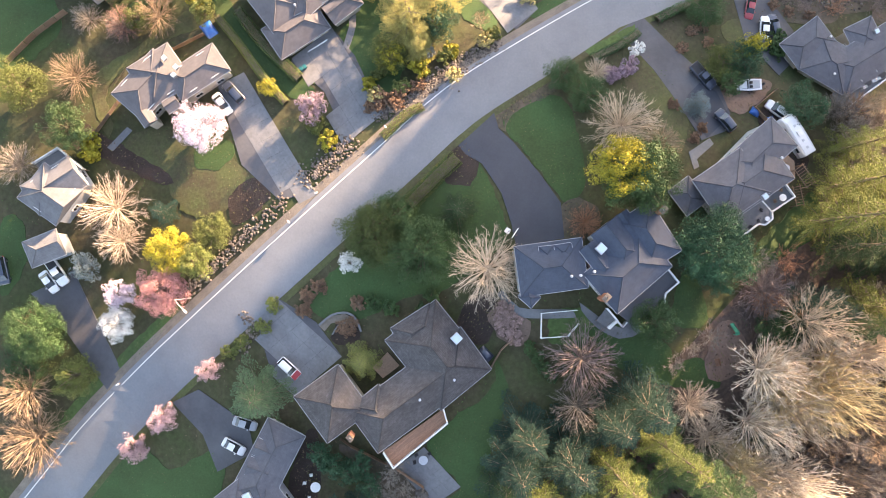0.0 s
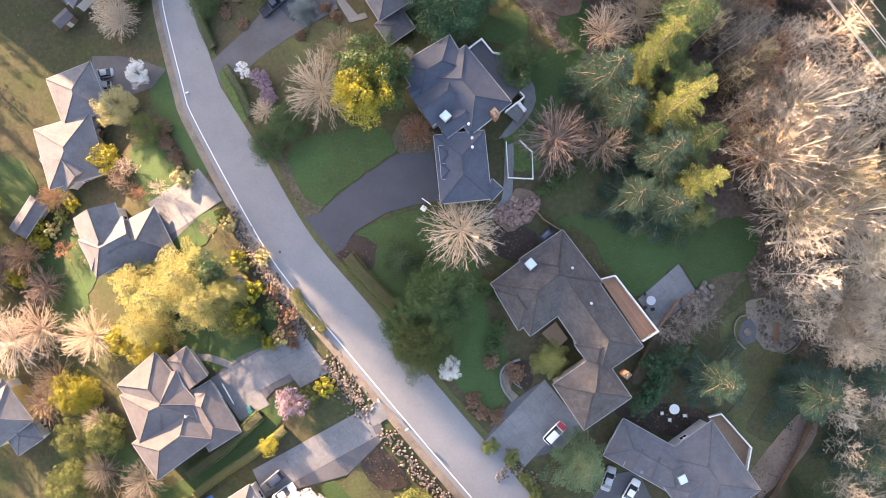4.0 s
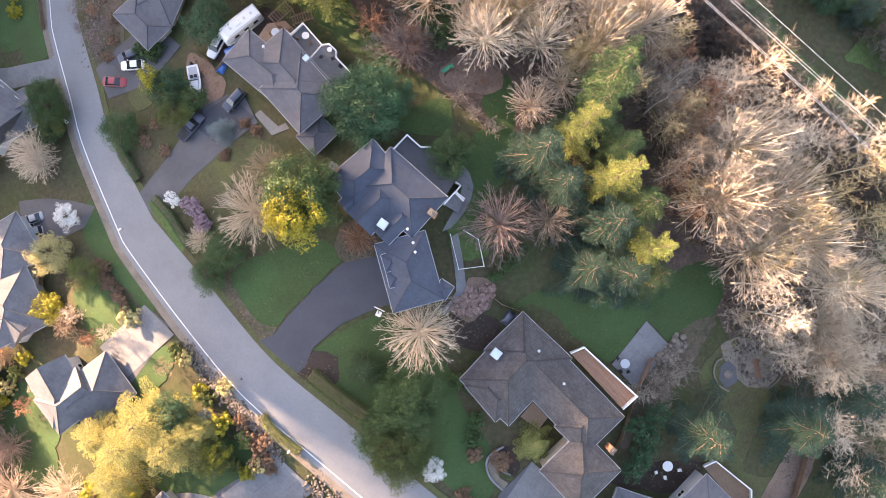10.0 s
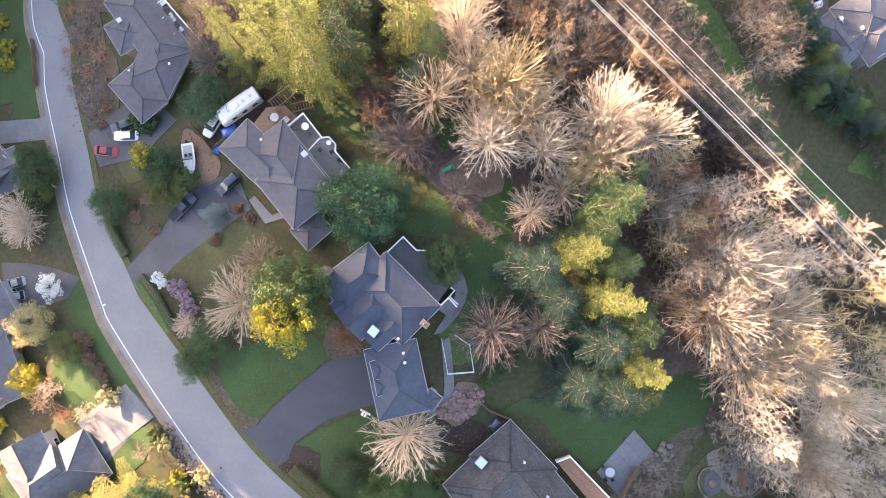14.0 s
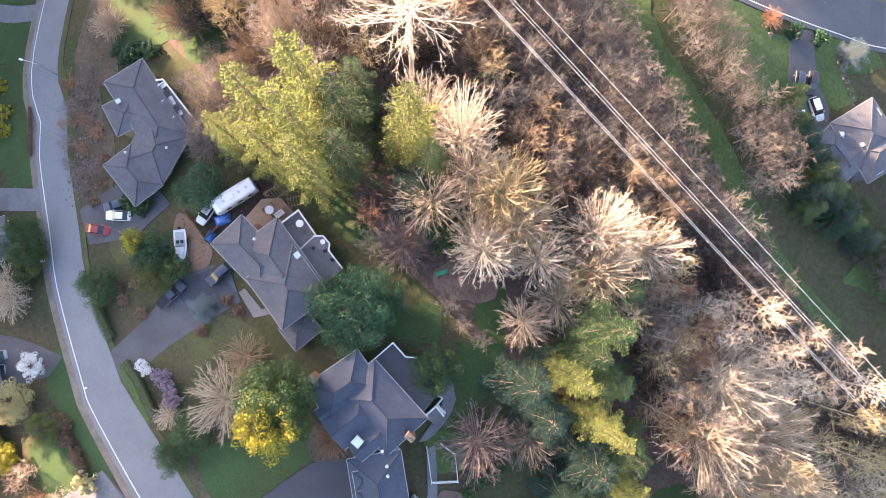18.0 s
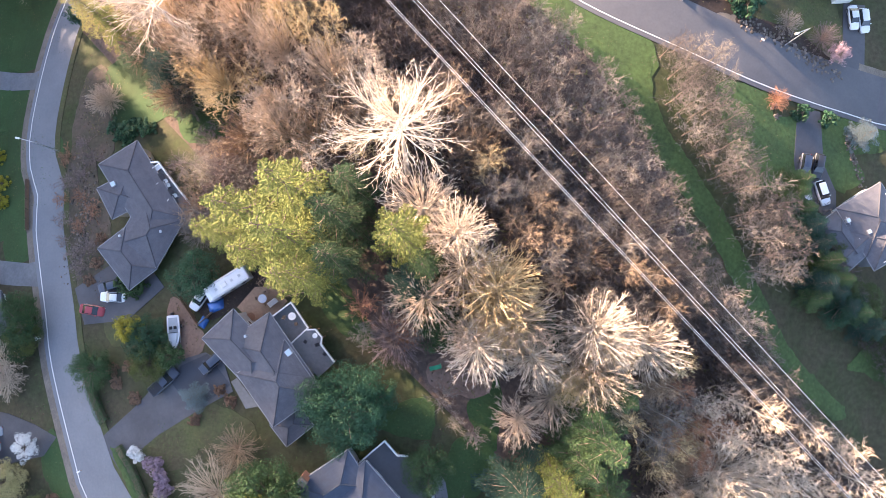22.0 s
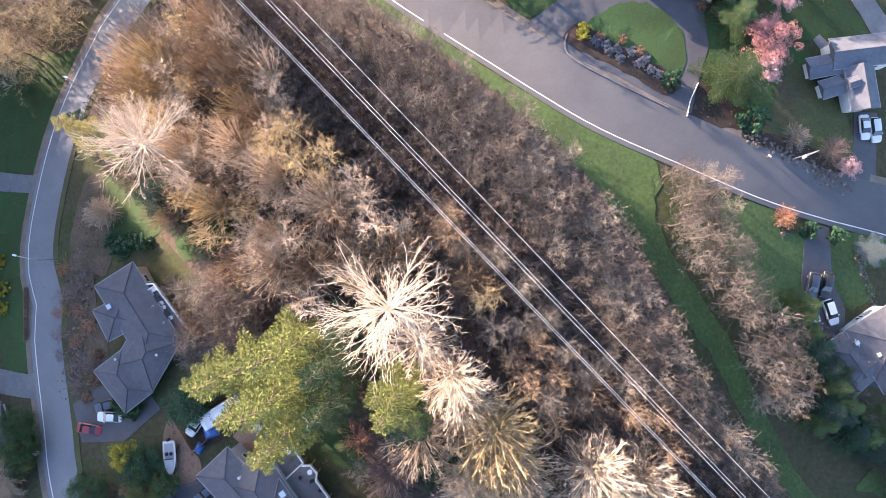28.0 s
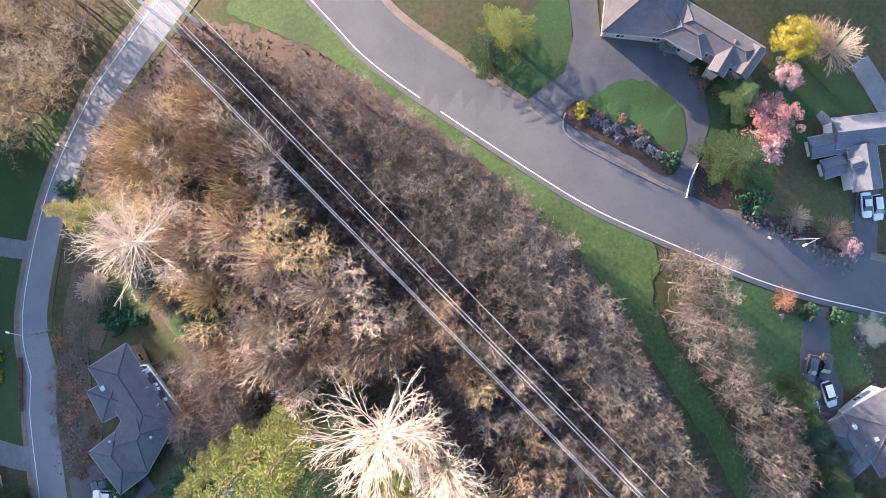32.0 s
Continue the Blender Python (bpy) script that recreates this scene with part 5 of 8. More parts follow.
lawn([(-3.3, -80.2), (-5.5, -77.4), (0.4, -75.0), (6.5, -76.8), (8.8, -79.7)], "lawn", "small lawn behind a house")
lawn([(-40.3, -87.4), (-50.0, -79.9), (-41.4, -73.4), (-33.4, -78.3), (-31.8, -85.1)], "lawn", "lawn beyond a hedge")
lawn([(-83.3, -4.3), (-76.7, -2.3), (-72.2, -8.5), (-69.2, -13.9), (-74.8, -19.1), (-82.3, -11.4)], "lawn", "dark green lawn behind a house", 0.06)
lawn([(-88.9, 13.6), (-84.3, 8.2), (-88.4, 2.0), (-92.8, 6.1), (-94.3, 11.9)], "lawn", "dark green lawn between gardens", 0.06)
lawn([(-65.2, -36.2), (-60.8, -35.0), (-54.7, -41.2), (-48.0, -44.5), (-42.9, -42.1), (-44.0, -44.5), (-47.9, -46.8), (-56.2, -44.5), (-62.8, -41.0)], "lawn", "green side lawn beside a house", 0.06)
ribbon("verge", WLINE, -2.3, -0.9, 0.085, M["gravel"], "strip of gravel and dry grass beside the road", "verge")
ribbon("verge", WLINE, 8.2, 9.4, 0.085, M["rough_lawn"], "strip of mossy grass beside the road", "verge", narrow=west_narrows)
ribbon("verge", ELINE, -9.9, -8.6, 0.06, M["gravel"], "pale gravel edge beside the road", "verge")

# ---------------------------------------------------------------- trees: south and west
leafy((-22.8, -45.0), 6.0, 9.5, "palepink", 0, "round cherry tree in full pale pink blossom", "blossom_tree")
leafy((12.7, -57.2), 7, 6.5, "whiteflower", 1, "tree covered in white blossom", "blossom_tree")
leafy((7.2, -56.7), 7, 5.5, "palepink", 2, "tree covered in pale blossom", "blossom_tree")
leafy((6.0, -49.2), 7, 9.5, "pinkwarm", 1, "plum tree in warm pink blossom", "blossom_tree")
leafy((19.5, -40.5), 5, 4.5, "pink", 3, "small cherry tree in pink blossom", "blossom_tree")
leafy((35.1, -54.3), 5, 5.5, "pink", 0, "small cherry tree in pink blossom", "blossom_tree")
leafy((29.0, -48.6), 5, 5.5, "pink", 1, "small cherry tree in pink blossom", "blossom_tree")
conifer((23.1, -31.1), 10, 12.5, "needlesoft", 1, "broad soft green cedar beside a drive")
leafy((-20.9, -67.6), 9, 9, "leaf", 2, "dense dark evergreen with a sunlit edge")
shrub((-18.1, -64.7), 3, 5.5, "leafyellow", "clipped golden conifer hedge", 1)
bare((-7.7, -59.2), 9, 12, "twigpale", 2, "wide leafless tree with pale sunlit twigs")
bare((-2.0, -57.9), 7, 8.5, "twigpale", 3)
conifer((-7.3, -50.0), 7, 6, "needleblue", 2, "small blue green spruce")
leafy((-1.1, -48.1), 8, 8.5, "leafyellow", 3, "golden green conifer in the sun")
leafy((1.0, -43.4), 7, 7, "leafolive", 1, "olive green shrubby tree")
leafy((-4.5, -41.1), 5, 7, "leafolive", 2, "loose olive green shrubs")
leafy((15.0, -71.3), 7, 11, "leaf", 0)
leafy((22.3, -64.9), 5.5, 8.5, "leafolive", 1, "olive green rounded shrubby tree")
leafy((21.3, -73.8), 6, 9, "leaf", 2)
bare((33.9, -71.8), 10, 14, "twig", 0, "wide leafless tree in warm low sun")
bare((25.8, -73.5), 10, 11, "twig", 1, "wide leafless tree in warm low sun")
leafy((-28.1, -77.2), 8, 10, "leafolive", 3)
leafy((3.2, -63.9), 4, 6, "leafsilver", 1, "grey green shrub beside a drive", "shrub", "shrub")
bare((-43.3, -55.4), 7, 8, "twig", 2)
leafy((-42.4, -58.9), 5, 6, "leafolive", 0)
bare((-40.7, -61.7), 6, 6.5, "twigred", 3)
bare((-30.7, -68.7), 7, 9, "twig", 4)
bare((-14.1, -76.6), 7, 8, "twiggrey", 3)
leafy((-44.5, -47.1), 5, 5.5, "leafolive", 1)
leafy((-27.1, -25.5), 4.5, 6, "plum", 2, "small plum tree in dull mauve blossom", "blossom_tree")
shrub((-21.6, -22.4), 2.2, 4, "leafyellow", "bright golden shrub", 2)
shrub((-24.3, -24.7), 2.5, 4, "leafolive", "rounded olive shrub", 0)
leafy((-30.7, -33.7), 3, 4, "leafyellow", 1, "golden columnar shrub", "shrub", "shrub")
# sunlight put into the golden colour of these conifers
conifer((-47.3, -5.4), 12, 14, "gold", 0, "broad golden conifer in full sun")
conifer((-52.1, -9.2), 11, 14, "gold", 1, "broad golden conifer in full sun")
conifer((-44.2, -10.1), 11, 12, "gold", 2, "broad golden conifer in full sun")
for i, q in enumerate([(-57.6, -8.4), (-54.3, -14.8), (-43.0, -9.4)]):
    conifer(q, 9 + i, 13, "gold", i, "broad golden conifer in full sun")
conifer((-38.7, -7.6), 7, 7, "gold", 3, "golden green conifer in the sun")
leafy((-43.3, -4.6), 8, 8, "leafdeep", 1, "dark green evergreen behind golden conifers")
leafy((-37.6, -13.0), 5, 7.5, "leafolive", 0, "golden olive shrubby tree")
shrub((-36.0, -7.3), 3.5, 4.5, "leafyellow", "bright yellow rounded shrub", 0)
shrub((-38.7, -6.3), 2.5, 3.2, "leafsilver", "pale grey leaved shrub", 1)
shrub((-30.1, -13.7), 2.0, 3.5, "russet", "low russet shrub on a bank", 0)
shrub((-32.1, -10.3), 2.0, 3.5, "leafolive", "low golden shrub on a bank", 1)
shrub((-29.1, -10.8), 1.8, 3.0, "russet", "low russet shrub on a bank", 2)
leafy((-54.9, -18.5), 6, 8, "leafyellow", 2, "golden evergreen beside a house")
leafy((-60.1, -18.6), 6, 6, "leafyellow", 3, "golden evergreen beside a house")
bare((-78.5, -18.7), 10, 12, "twigpale", 1)
bare((-66.5, -18.5), 9, 10.5, "twigpale", 2)
leafy((-67.1, -29.3), 5, 7.5, "leafyellow", 1, "bright olive gold shrubby tree")
leafy((-61.7, -35.4), 5, 8, "leafolive", 0)
bare((-73.6, -27.6), 7, 8, "twig", 4)
leafy((-67.0, 24.1), 6, 8.5, "palegold", 1, "pale gold shrubby tree beside a drive")
leafy((-59.8, 19.9), 5, 6.5, "leafolive", 2, "rounded olive shrubby tree")
leafy((-69.3, 14.4), 3.5, 7, "leafyellow", 3, "spreading golden shrub", "shrub", "shrub")
shrub((-64.8, 12.1), 2.5, 4, "russet", "russet shrub beside a lawn", 1)
shrub((-72.2, 19.0), 2.5, 4, "russet", "russet shrub beside a house", 2)
for q in [(-58.1, 20.3), (-56.3, 17.5), (-54.5, 15.4), (-52.7, 13.2), (-56.9, 18.6)]:
    shrub(q, 1.4, 2.2, "russet", "low russet hedge plant", 0)
leafy((-63.1, 30.4), 5, 5, "whiteflower", 3, "small tree in white blossom", "blossom_tree")
bare((-69.6, 40.8), 7, 7.5, "twigpale", 4)
leafy((-66.1, 49.0), 5, 7, "leafolive", 0)
leafy((-67.3, 46.2), 4, 5, "leaf", 1)
for q in [(-83.4, 3.1), (-82.3, 0.9), (-80.7, 5.3), (-81.7, -2.4), (-84.3, -9.9)]:
    shrub(q, 2.5, 3.5, "leafyellow", "golden hedge plant", 1)
bare((-79.2, 6.2), 6, 6, "twig", 0)
bare((-83.3, -5.4), 7, 8, "twig", 3)
bare((-78.8, -10.7), 7, 8, "twigred", 2)

# low sun put into the whitish twig colour
bare((-84.1, -21.7), 11, 14, "twigsunlit", 2, "wide leafless tree in blinding low sun")
leafy((-93.0, 3.5), 7, 9, "leafyellow", 1, "golden green evergreen tree")
bare((-94.1, -3.9), 8, 10, "twigpale", 3)
bare((-89.2, -10.2), 7, 9, "twig", 0)
bare((-90.5, -16.2), 8, 9, "twigpale", 4)
bare((-88.2, -6.7), 6, 7, "twigred", 1)
shrub((-85.8, -9.3), 3, 3.5, "leafyellow", "bright golden rounded shrub", 1)
leafy((-69.1, -29.0), 7, 8, "leafyellow", 2, "golden olive evergreen tree")
bare((-75.3, -32.2), 7, 9, "twig", 2)
leafy((-67.4, -36.9), 7, 8, "leafolive", 3, "golden olive evergreen tree")
bare((-63.7, -33.8), 6, 6, "twigpale", 1)
leafy((-67.3, -45.8), 7, 9, "leafolive", 0, "spreading olive green evergreen tree")
bare((-62.0, -42.9), 6, 7, "twiggrey", 4)
bare((-53.5, -43.2), 6, 9, "twiggrey", 0)
bare((-56.0, -50.9), 8, 12, "twig", 3, "wide leafless tree behind tall houses")
leafy((-47.1, -48.2), 5, 5, "leafyellow", 1, "small golden evergreen tree")
bare((-41.6, -61.7), 5, 6.5, "pinktwig", 2)
bare((-42.0, -68.1), 5, 6, "twiggrey", 1)
for q in [(-86.1, -3.9), (-85.1, -2.4), (-84.1, -0.8), (-82.8, 1.5)]:
    shrub(q, 1.8, 2.8, "leafyellow", "bright golden hedge plant", 1)
for q in [(-46.8, -55.7), (-45.1, -59.4), (-43.1, -60.5)]:
    shrub(q, 1.8, 3.4, "leaf", "rounded green shrub in a garden", 2)
# trees between the road and the houses
leafy((-3.4, -4.7), 9, 12, "leaf", 0, "large dark evergreen tree on a lawn")
leafy((-6.0, -13.1), 8, 11, "leafdark", 1, "large olive green tree beside the road")
leafy((-9.2, -9.8), 7, 8, "leaf", 2)
conifer((-10.4, 0.7), 6, 8, "needledark", 3, "dark spreading monkey puzzle tree on a lawn")
bare((-0.9, 6.2), 10, 14, "twigpale", 0, "wide leafless tree with a dense ring of pale twigs")
leafy((-0.6, -17.0), 3, 4.2, "whiteflower", 2, "small shrub in white flower beside the road", "shrub", "shrub")
# one half-lit tree made as two: green shaded part, golden sunlit part
leafy((-17.0, 28.8), 13.5, 12.5, "leaf", 0, "broad round green evergreen behind a golden one")
leafy((-18.2, 25.2), 15.5, 10.5, "leafsunlit", 1, "bright golden evergreen in full sun")
bare((-26.4, 27.4), 10, 13, "twigpale", 2, "fan shaped leafless tree with pale limbs")
bare((-23.7, 34.1), 6, 8, "twig", 1)
leafy((-31.8, 22.4), 5, 7.5, "leaf", 3)
leafy((-35.5, 17.7), 4, 7, "leaf", 1)
bare((-36.7, 23.9), 4, 5, "twigpale", 3)
conifer((-31.5, 41.7), 5, 6, "spruce", 2, "small silvery blue spruce")
leafy((-40.1, 46.3), 5, 7, "leafolive", 2)
leafy((-36.4, 47.7), 5, 5, "leaf", 3)
shrub((-41.7, 31.3), 2.2, 3, "whiteflower", "small magnolia shrub in white flower", 1)
leafy((-6.3, 42.4), 9, 13.4, "leafdeep", 1, "broad domed deep green evergreen beside a house")
leafy((-2.0, 43.5), 6, 7, "leafdeep", 2)
leafy((6.1, 33.6), 5.5, 8.2, "leaf", 3, "round evergreen beside a terrace")
bare((12.9, 22.3), 7.5, 13, "twigred", 4, "domed leafless tree with reddish twigs")
bare((20.9, 22.4), 7, 9.5, "twiggrey", 3, "domed leafless tree with grey twigs")
for q in [(7.3, 11.2), (8.8, 9.7), (10.2, 11.6), (7.3, 9.3), (5.4, 9.8)]:
    shrub(q, 0.9, 3.2, "dustypink", "low dusty pink heather", 2)
for q in [(11.7, 14.0), (13.2, 15.4), (14.7, 16.6), (16.2, 17.8)]:
    shrub(q, 1.5, 2.6, "leaf", "clipped green hedge plant", 1)
bare((-9.6, 21.9), 3.5, 6, "russettwig", 1, "low spreading leafless shrub")
conifer((16.0, -13.9), 6, 8, "palm", 3, "spiky golden green tree beside a front door")
for q in [(6.9, -3.7), (8.1, -0.8), (4.2, -2.7), (6.9, -9.5), (6.1, -12.4)]:
    shrub(q, 1.6, 3.2, "leaf", "rounded dark evergreen shrub", 0)
shrub((6.3, -15.2), 1.2, 3, "russet", "low russet shrub beside a path", 2)
for q in [(9.7, -15.9), (11.2, -16.4), (10.7, -17.8)]:
    shrub(q, 1.0, 2.6, "russet", "low russet maple in a bed", 1)
for q in [(34.2, -13.2), (35.8, -15.3), (34.8, -17.7), (37.4, -11.3), (32.7, -20.2)]:
    leafy(q, 4, 5, "leafdeep", 1, "dense dark green hedge shrub", "shrub", "shrub")
for q in [(3.8, -22.1), (5.7, -24.1), (8.1, -24.6), (12.5, -73.6)]:
    shrub(q, 1.2, 3.2, "russet", "low russet shrub beside the drive", 0)
for q in [(7.6, -30.1), (11.5, -31.7), (14.4, -35.3), (16.4, -37.5)]:
    shrub(q, 1.2, 3.2, "leafolive", "low shrub along the road", 1)

# conifers of the wood; the golden ones have sunlight put into their colour
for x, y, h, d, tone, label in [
        (24.5, 34.0, 27, 9.0, "needlesunlit", "tall conifer lit golden at the wood's edge"),
        (29.4, 27.0, 27, 9.2, "needlesunlit", "tall conifer lit golden at the wood's edge"),
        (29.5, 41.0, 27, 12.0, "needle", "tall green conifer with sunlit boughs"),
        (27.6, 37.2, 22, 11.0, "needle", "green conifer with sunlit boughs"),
        (34.6, 16.4, 22, 9.0, "needlesunlit", "tall conifer lit golden at the wood's edge"),
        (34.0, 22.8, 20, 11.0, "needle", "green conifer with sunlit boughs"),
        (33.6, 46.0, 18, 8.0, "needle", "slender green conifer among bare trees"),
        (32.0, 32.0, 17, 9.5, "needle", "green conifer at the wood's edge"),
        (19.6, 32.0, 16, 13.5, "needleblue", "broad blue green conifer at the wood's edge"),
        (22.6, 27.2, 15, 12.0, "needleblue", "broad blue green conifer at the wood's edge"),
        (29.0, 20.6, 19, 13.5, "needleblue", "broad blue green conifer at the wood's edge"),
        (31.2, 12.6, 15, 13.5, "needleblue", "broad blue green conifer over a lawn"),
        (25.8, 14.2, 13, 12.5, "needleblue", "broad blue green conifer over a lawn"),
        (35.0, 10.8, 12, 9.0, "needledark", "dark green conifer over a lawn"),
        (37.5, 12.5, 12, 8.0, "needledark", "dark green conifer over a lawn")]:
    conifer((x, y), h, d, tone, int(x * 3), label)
conifer((44.1, -14.6), 15, 13.5, "needleblue", 3, "broad blue green conifer in a garden")
conifer((62.5, -15.6), 15, 16, "needleblue", 0, "broad blue green conifer in a garden")
conifer((73.1, -12.2), 16, 13, "needleblue", 1)
conifer((75.4, -26.7), 16, 14, "needleblue", 2)
conifer((68.5, -37.5), 15, 12, "needledark", 3)
# sun and shade put into the colours: golden trees west, dark ones east
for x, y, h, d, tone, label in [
        (-19.0, 69.8, 38, 13.0, "needlesunlit", "very tall broad conifer lit golden by low sun"),
        (-12.6, 72.8, 40, 13.0, "needlesunlit", "very tall broad conifer lit golden by low sun"),
        (-13.4, 67.0, 39, 12.5, "needlesunlit", "very tall broad conifer lit golden by low sun"),
        (-12.4, 61.8, 35, 11.5, "needlesunlit", "very tall conifer lit golden by low sun"),
        (-18.6, 64.8, 30, 10.5, "needlesunlit", "tall conifer lit golden by low sun"),
        (-25.6, 67.6, 25, 8.5, "needlesunlit", "conifer lit golden beside a house"),
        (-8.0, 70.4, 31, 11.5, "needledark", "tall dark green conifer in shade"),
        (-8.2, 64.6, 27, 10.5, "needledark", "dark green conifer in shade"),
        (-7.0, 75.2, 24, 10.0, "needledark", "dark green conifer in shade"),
        (1.4, 67.4, 38, 11.5, "needlesunlit", "tall golden green conifer beside bare trees"),
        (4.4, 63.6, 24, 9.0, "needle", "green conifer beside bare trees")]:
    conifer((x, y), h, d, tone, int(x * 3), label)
conifer((2.7, 61.0), 14, 12, "needleblue", 1, "blue green conifer in shade")
conifer((-39.6, 94.7), 15, 13, "needleblue", 3, "dark blue green conifer beside the road")
conifer((-45.4, 97.4), 14, 11, "needledark", 2)
# sunlight put into the gold of this conifer
conifer((-53.5, 104.8), 22, 10, "gold", 0, "tall slim conifer lit bright gold")
conifer((-51.5, 103.7), 15, 9, "needlesunlit", 1)
conifer((-29.7, 89.8), 9, 6, "needledark", 2)
leafy((23.5, 53.7), 5, 7, "leafdeep", 1, "dark green holly among bare trees")
leafy((-17.2, 84.1), 7, 8, "leafdeep", 2, "dark green holly among bare trees")
leafy((6.9, 54.8), 6, 9, "leaf", 0, "dark shrubby evergreen at the wood's edge")
for q in [(-52.3, 86.5), (-49.4, 87.0), (-46.4, 86.7), (-50.4, 85.4)]:
    shrub(q, 2.2, 4.0, "leafdeep", "clipped dark green hedge", 0)
leafy((-33.2, 60.6), 6.5, 9, "leafdeep", 3, "dense evergreen beside a camper")
leafy((-40.8, 50.6), 6, 8, "leafdeep", 0, "dense evergreen shrubby tree")
# sunlight put into the golden leaf colour
leafy((-43.4, 51.6), 7.5, 5.5, "leafsunlit", 1, "golden sunlit evergreen")
leafy((-51.0, 44.4), 5, 7.5, "leaf", 2)
for q in [(-47.2, 59.0), (-44.4, 59.2), (-45.5, 57.8)]:
    shrub(q, 2.0, 3.5, "leaf", "clipped dark hedge beside cars", 1)
leafy((-65.9, 50.7), 7, 8, "leaf", 1)
leafy((-67.3, 53.4), 6, 7, "leaf", 3)
bare((-70.7, 43.4), 8, 10, "twigpale", 1, "leafless tree with pale spreading limbs")
for q in [(-77.8, 77.0), (-79.9, 82.2), (-77.4, 73.4)]:
    shrub(q, 2.2, 3.5, "leafyellow", "bright yellow flowering shrub", 2)
bare((-40.3, 91.6), 12, 8.5, "twig", 1, "slender grey leafless tree on a shaded lawn")
bare((-55.6, 91.8), 6, 6, "twigpale", 3, "small pale leafless tree beside the road")
bare((-25.3, 83.6), 14, 9, "twig", 2, "grey leafless tree at the wood's edge")
# clipped hedges along the drive mouths
for q in [(-38.5, 30.2), (-37.0, 28.2), (-36.5, 26.3)]:
    shrub(q, 1.8, 3.4, "plum", "dull purple leafless shrub", 1)
for q in [(-47.0, 42.3), (-44.8, 45.2), (-43.2, 40.1), (-48.1, 44.4), (-53.6, 62.3), (-53.2, 66.5), (-54.7, 59.3)]:
    shrub(q, 1.0, 2.6, "russet", "low dry brown shrub", 2)
for q in [(-27.6, 42.7), (-25.7, 41.2), (-31.7, 37.6)]:
    shrub(q, 1.0, 2.4, "russet", "low russet shrub beside the path", 0)

hedge([(-54.4, 46.6), (-51.8, 40.5), (-48.6, 35.6)], 1.7, 1.3, "leaf", "clipped dark green hedge along the road", 1)
hedge([(-45.6, 32.0), (-42.6, 28.4), (-39.5, 23.3)], 1.6, 1.2, "leaf", "clipped dark green hedge along the road", 2)
hedge([(-43.9, -44.7), (-38.9, -40.1), (-33.0, -35.2), (-28.2, -30.5)], 1.4, 1.5, "leafolive", "clipped yellow green hedge between gardens", 3)
hedge([(-57.0, -58.2), (-52.8, -61.1), (-49.4, -63.8), (-46.1, -66.1)], 4.0, 3.4, "leaf", "tall wide clipped green hedge", 4)
hedge([(-45.3, -41.1), (-38.9, -35.4), (-32.7, -28.4)], 2.0, 1.8, "leafdark", "clipped dark hedge beside a lawn", 5)
hedge([(-19.8, 0.2), (-16.5, -2.9), (-11.1, -7.5)], 2.8, 1.1, "leafolive", "low clipped yellow green hedge beside the road", 6)
hedge([(-28.8, -6.2), (-26.8, -9.3), (-22.7, -12.9)], 1.6, 1.1, "leafolive", "low clipped hedge along a lawn", 7)
lawn([(-57.8, 46.6), (-56.2, 46.3), (-50.7, 35.3), (-51.4, 33.7), (-53.0, 35.8)], "meadow", "strip of yellow green grass beside the road", 0.09)
lawn([(-47.5, 31.8), (-46.0, 31.6), (-40.2, 23.1), (-41.1, 22.0), (-43.1, 24.9)], "meadow", "strip of yellow green grass beside the road", 0.09)
# sunlit gardens west of the road
for i, q in enumerate([(-58.1, 21.6), (-57.0, 19.7), (-55.6, 18.0), (-54.2, 16.1), (-53.0, 14.5), (-56.3, 20.6), (-32.3, -8.2), (-31.3, -9.8), (-30.4, -11.2), (-29.5, -12.7), (-28.7, -14.0), (-32.7, -7.0), (-28.2, -15.5)]):
    shrub(q, 1.3 + i % 3 * 0.3, 2.6, "russet", "low russet plant in a roadside bed", i)
for i, q in enumerate([(-39.6, -1.7), (-38.3, -2.9), (-30.3, -14.7), (-32.5, -16.0), (-42.9, 5.5), (-41.7, 4.2), (-75.5, 5.3), (-77.4, 2.8), (-79.0, 0.1), (-80.9, -2.1), (-34.4, -14.2), (-34.7, -1.0)]):
    shrub(q, 2.0 + i % 3 * 0.4, 3.2, ("leafyellow", "leafolive", "palegold")[i % 3], "golden garden shrub in low sun", i)
for i, q in enumerate([(-72.0, 18.2), (-64.5, 10.7), (-55.3, 9.4), (-80.3, 7.2), (-45.0, 3.1), (-62.9, 12.9), (-60.1, 8.6), (-82.5, -5.0), (-70.7, 0.9), (-75.0, -3.2), (-68.5, -4.4)]):
    brush(q, 3.0 + i % 3 * 0.8, 4.2 + i % 2, ("russettwig", "twig", "twigpale")[i % 3], i, "leafless orange brown garden shrub")
shrub((-51.8, 11.6), 2.4, 4.4, "palegold", "rounded pale shrub at a drive mouth", 1)
conifer((-41.0, -7.8), 8, 8, "gold", 1, "golden green conifer in the sun")
leafy((-36.9, -12.2), 5, 6, "leafyellow", 0, "yellow green shrubby tree")
leafy((-67.7, 14.1), 5, 6, "leafyellow", 2, "yellow green shrubby tree")
# trees with sunlight put into their pale twig colours
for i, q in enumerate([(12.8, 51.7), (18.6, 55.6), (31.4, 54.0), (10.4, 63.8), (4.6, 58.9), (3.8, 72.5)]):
    bare(q, 17 + i % 3 * 1.5, 12 + i % 2 * 2, ("twigsunlit", "twigpale", "twigsunlit")[i % 3], i, "tall leafless tree with pale sunlit twigs", "palebark")
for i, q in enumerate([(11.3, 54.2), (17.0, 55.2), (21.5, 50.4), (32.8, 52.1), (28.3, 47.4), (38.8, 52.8)]):
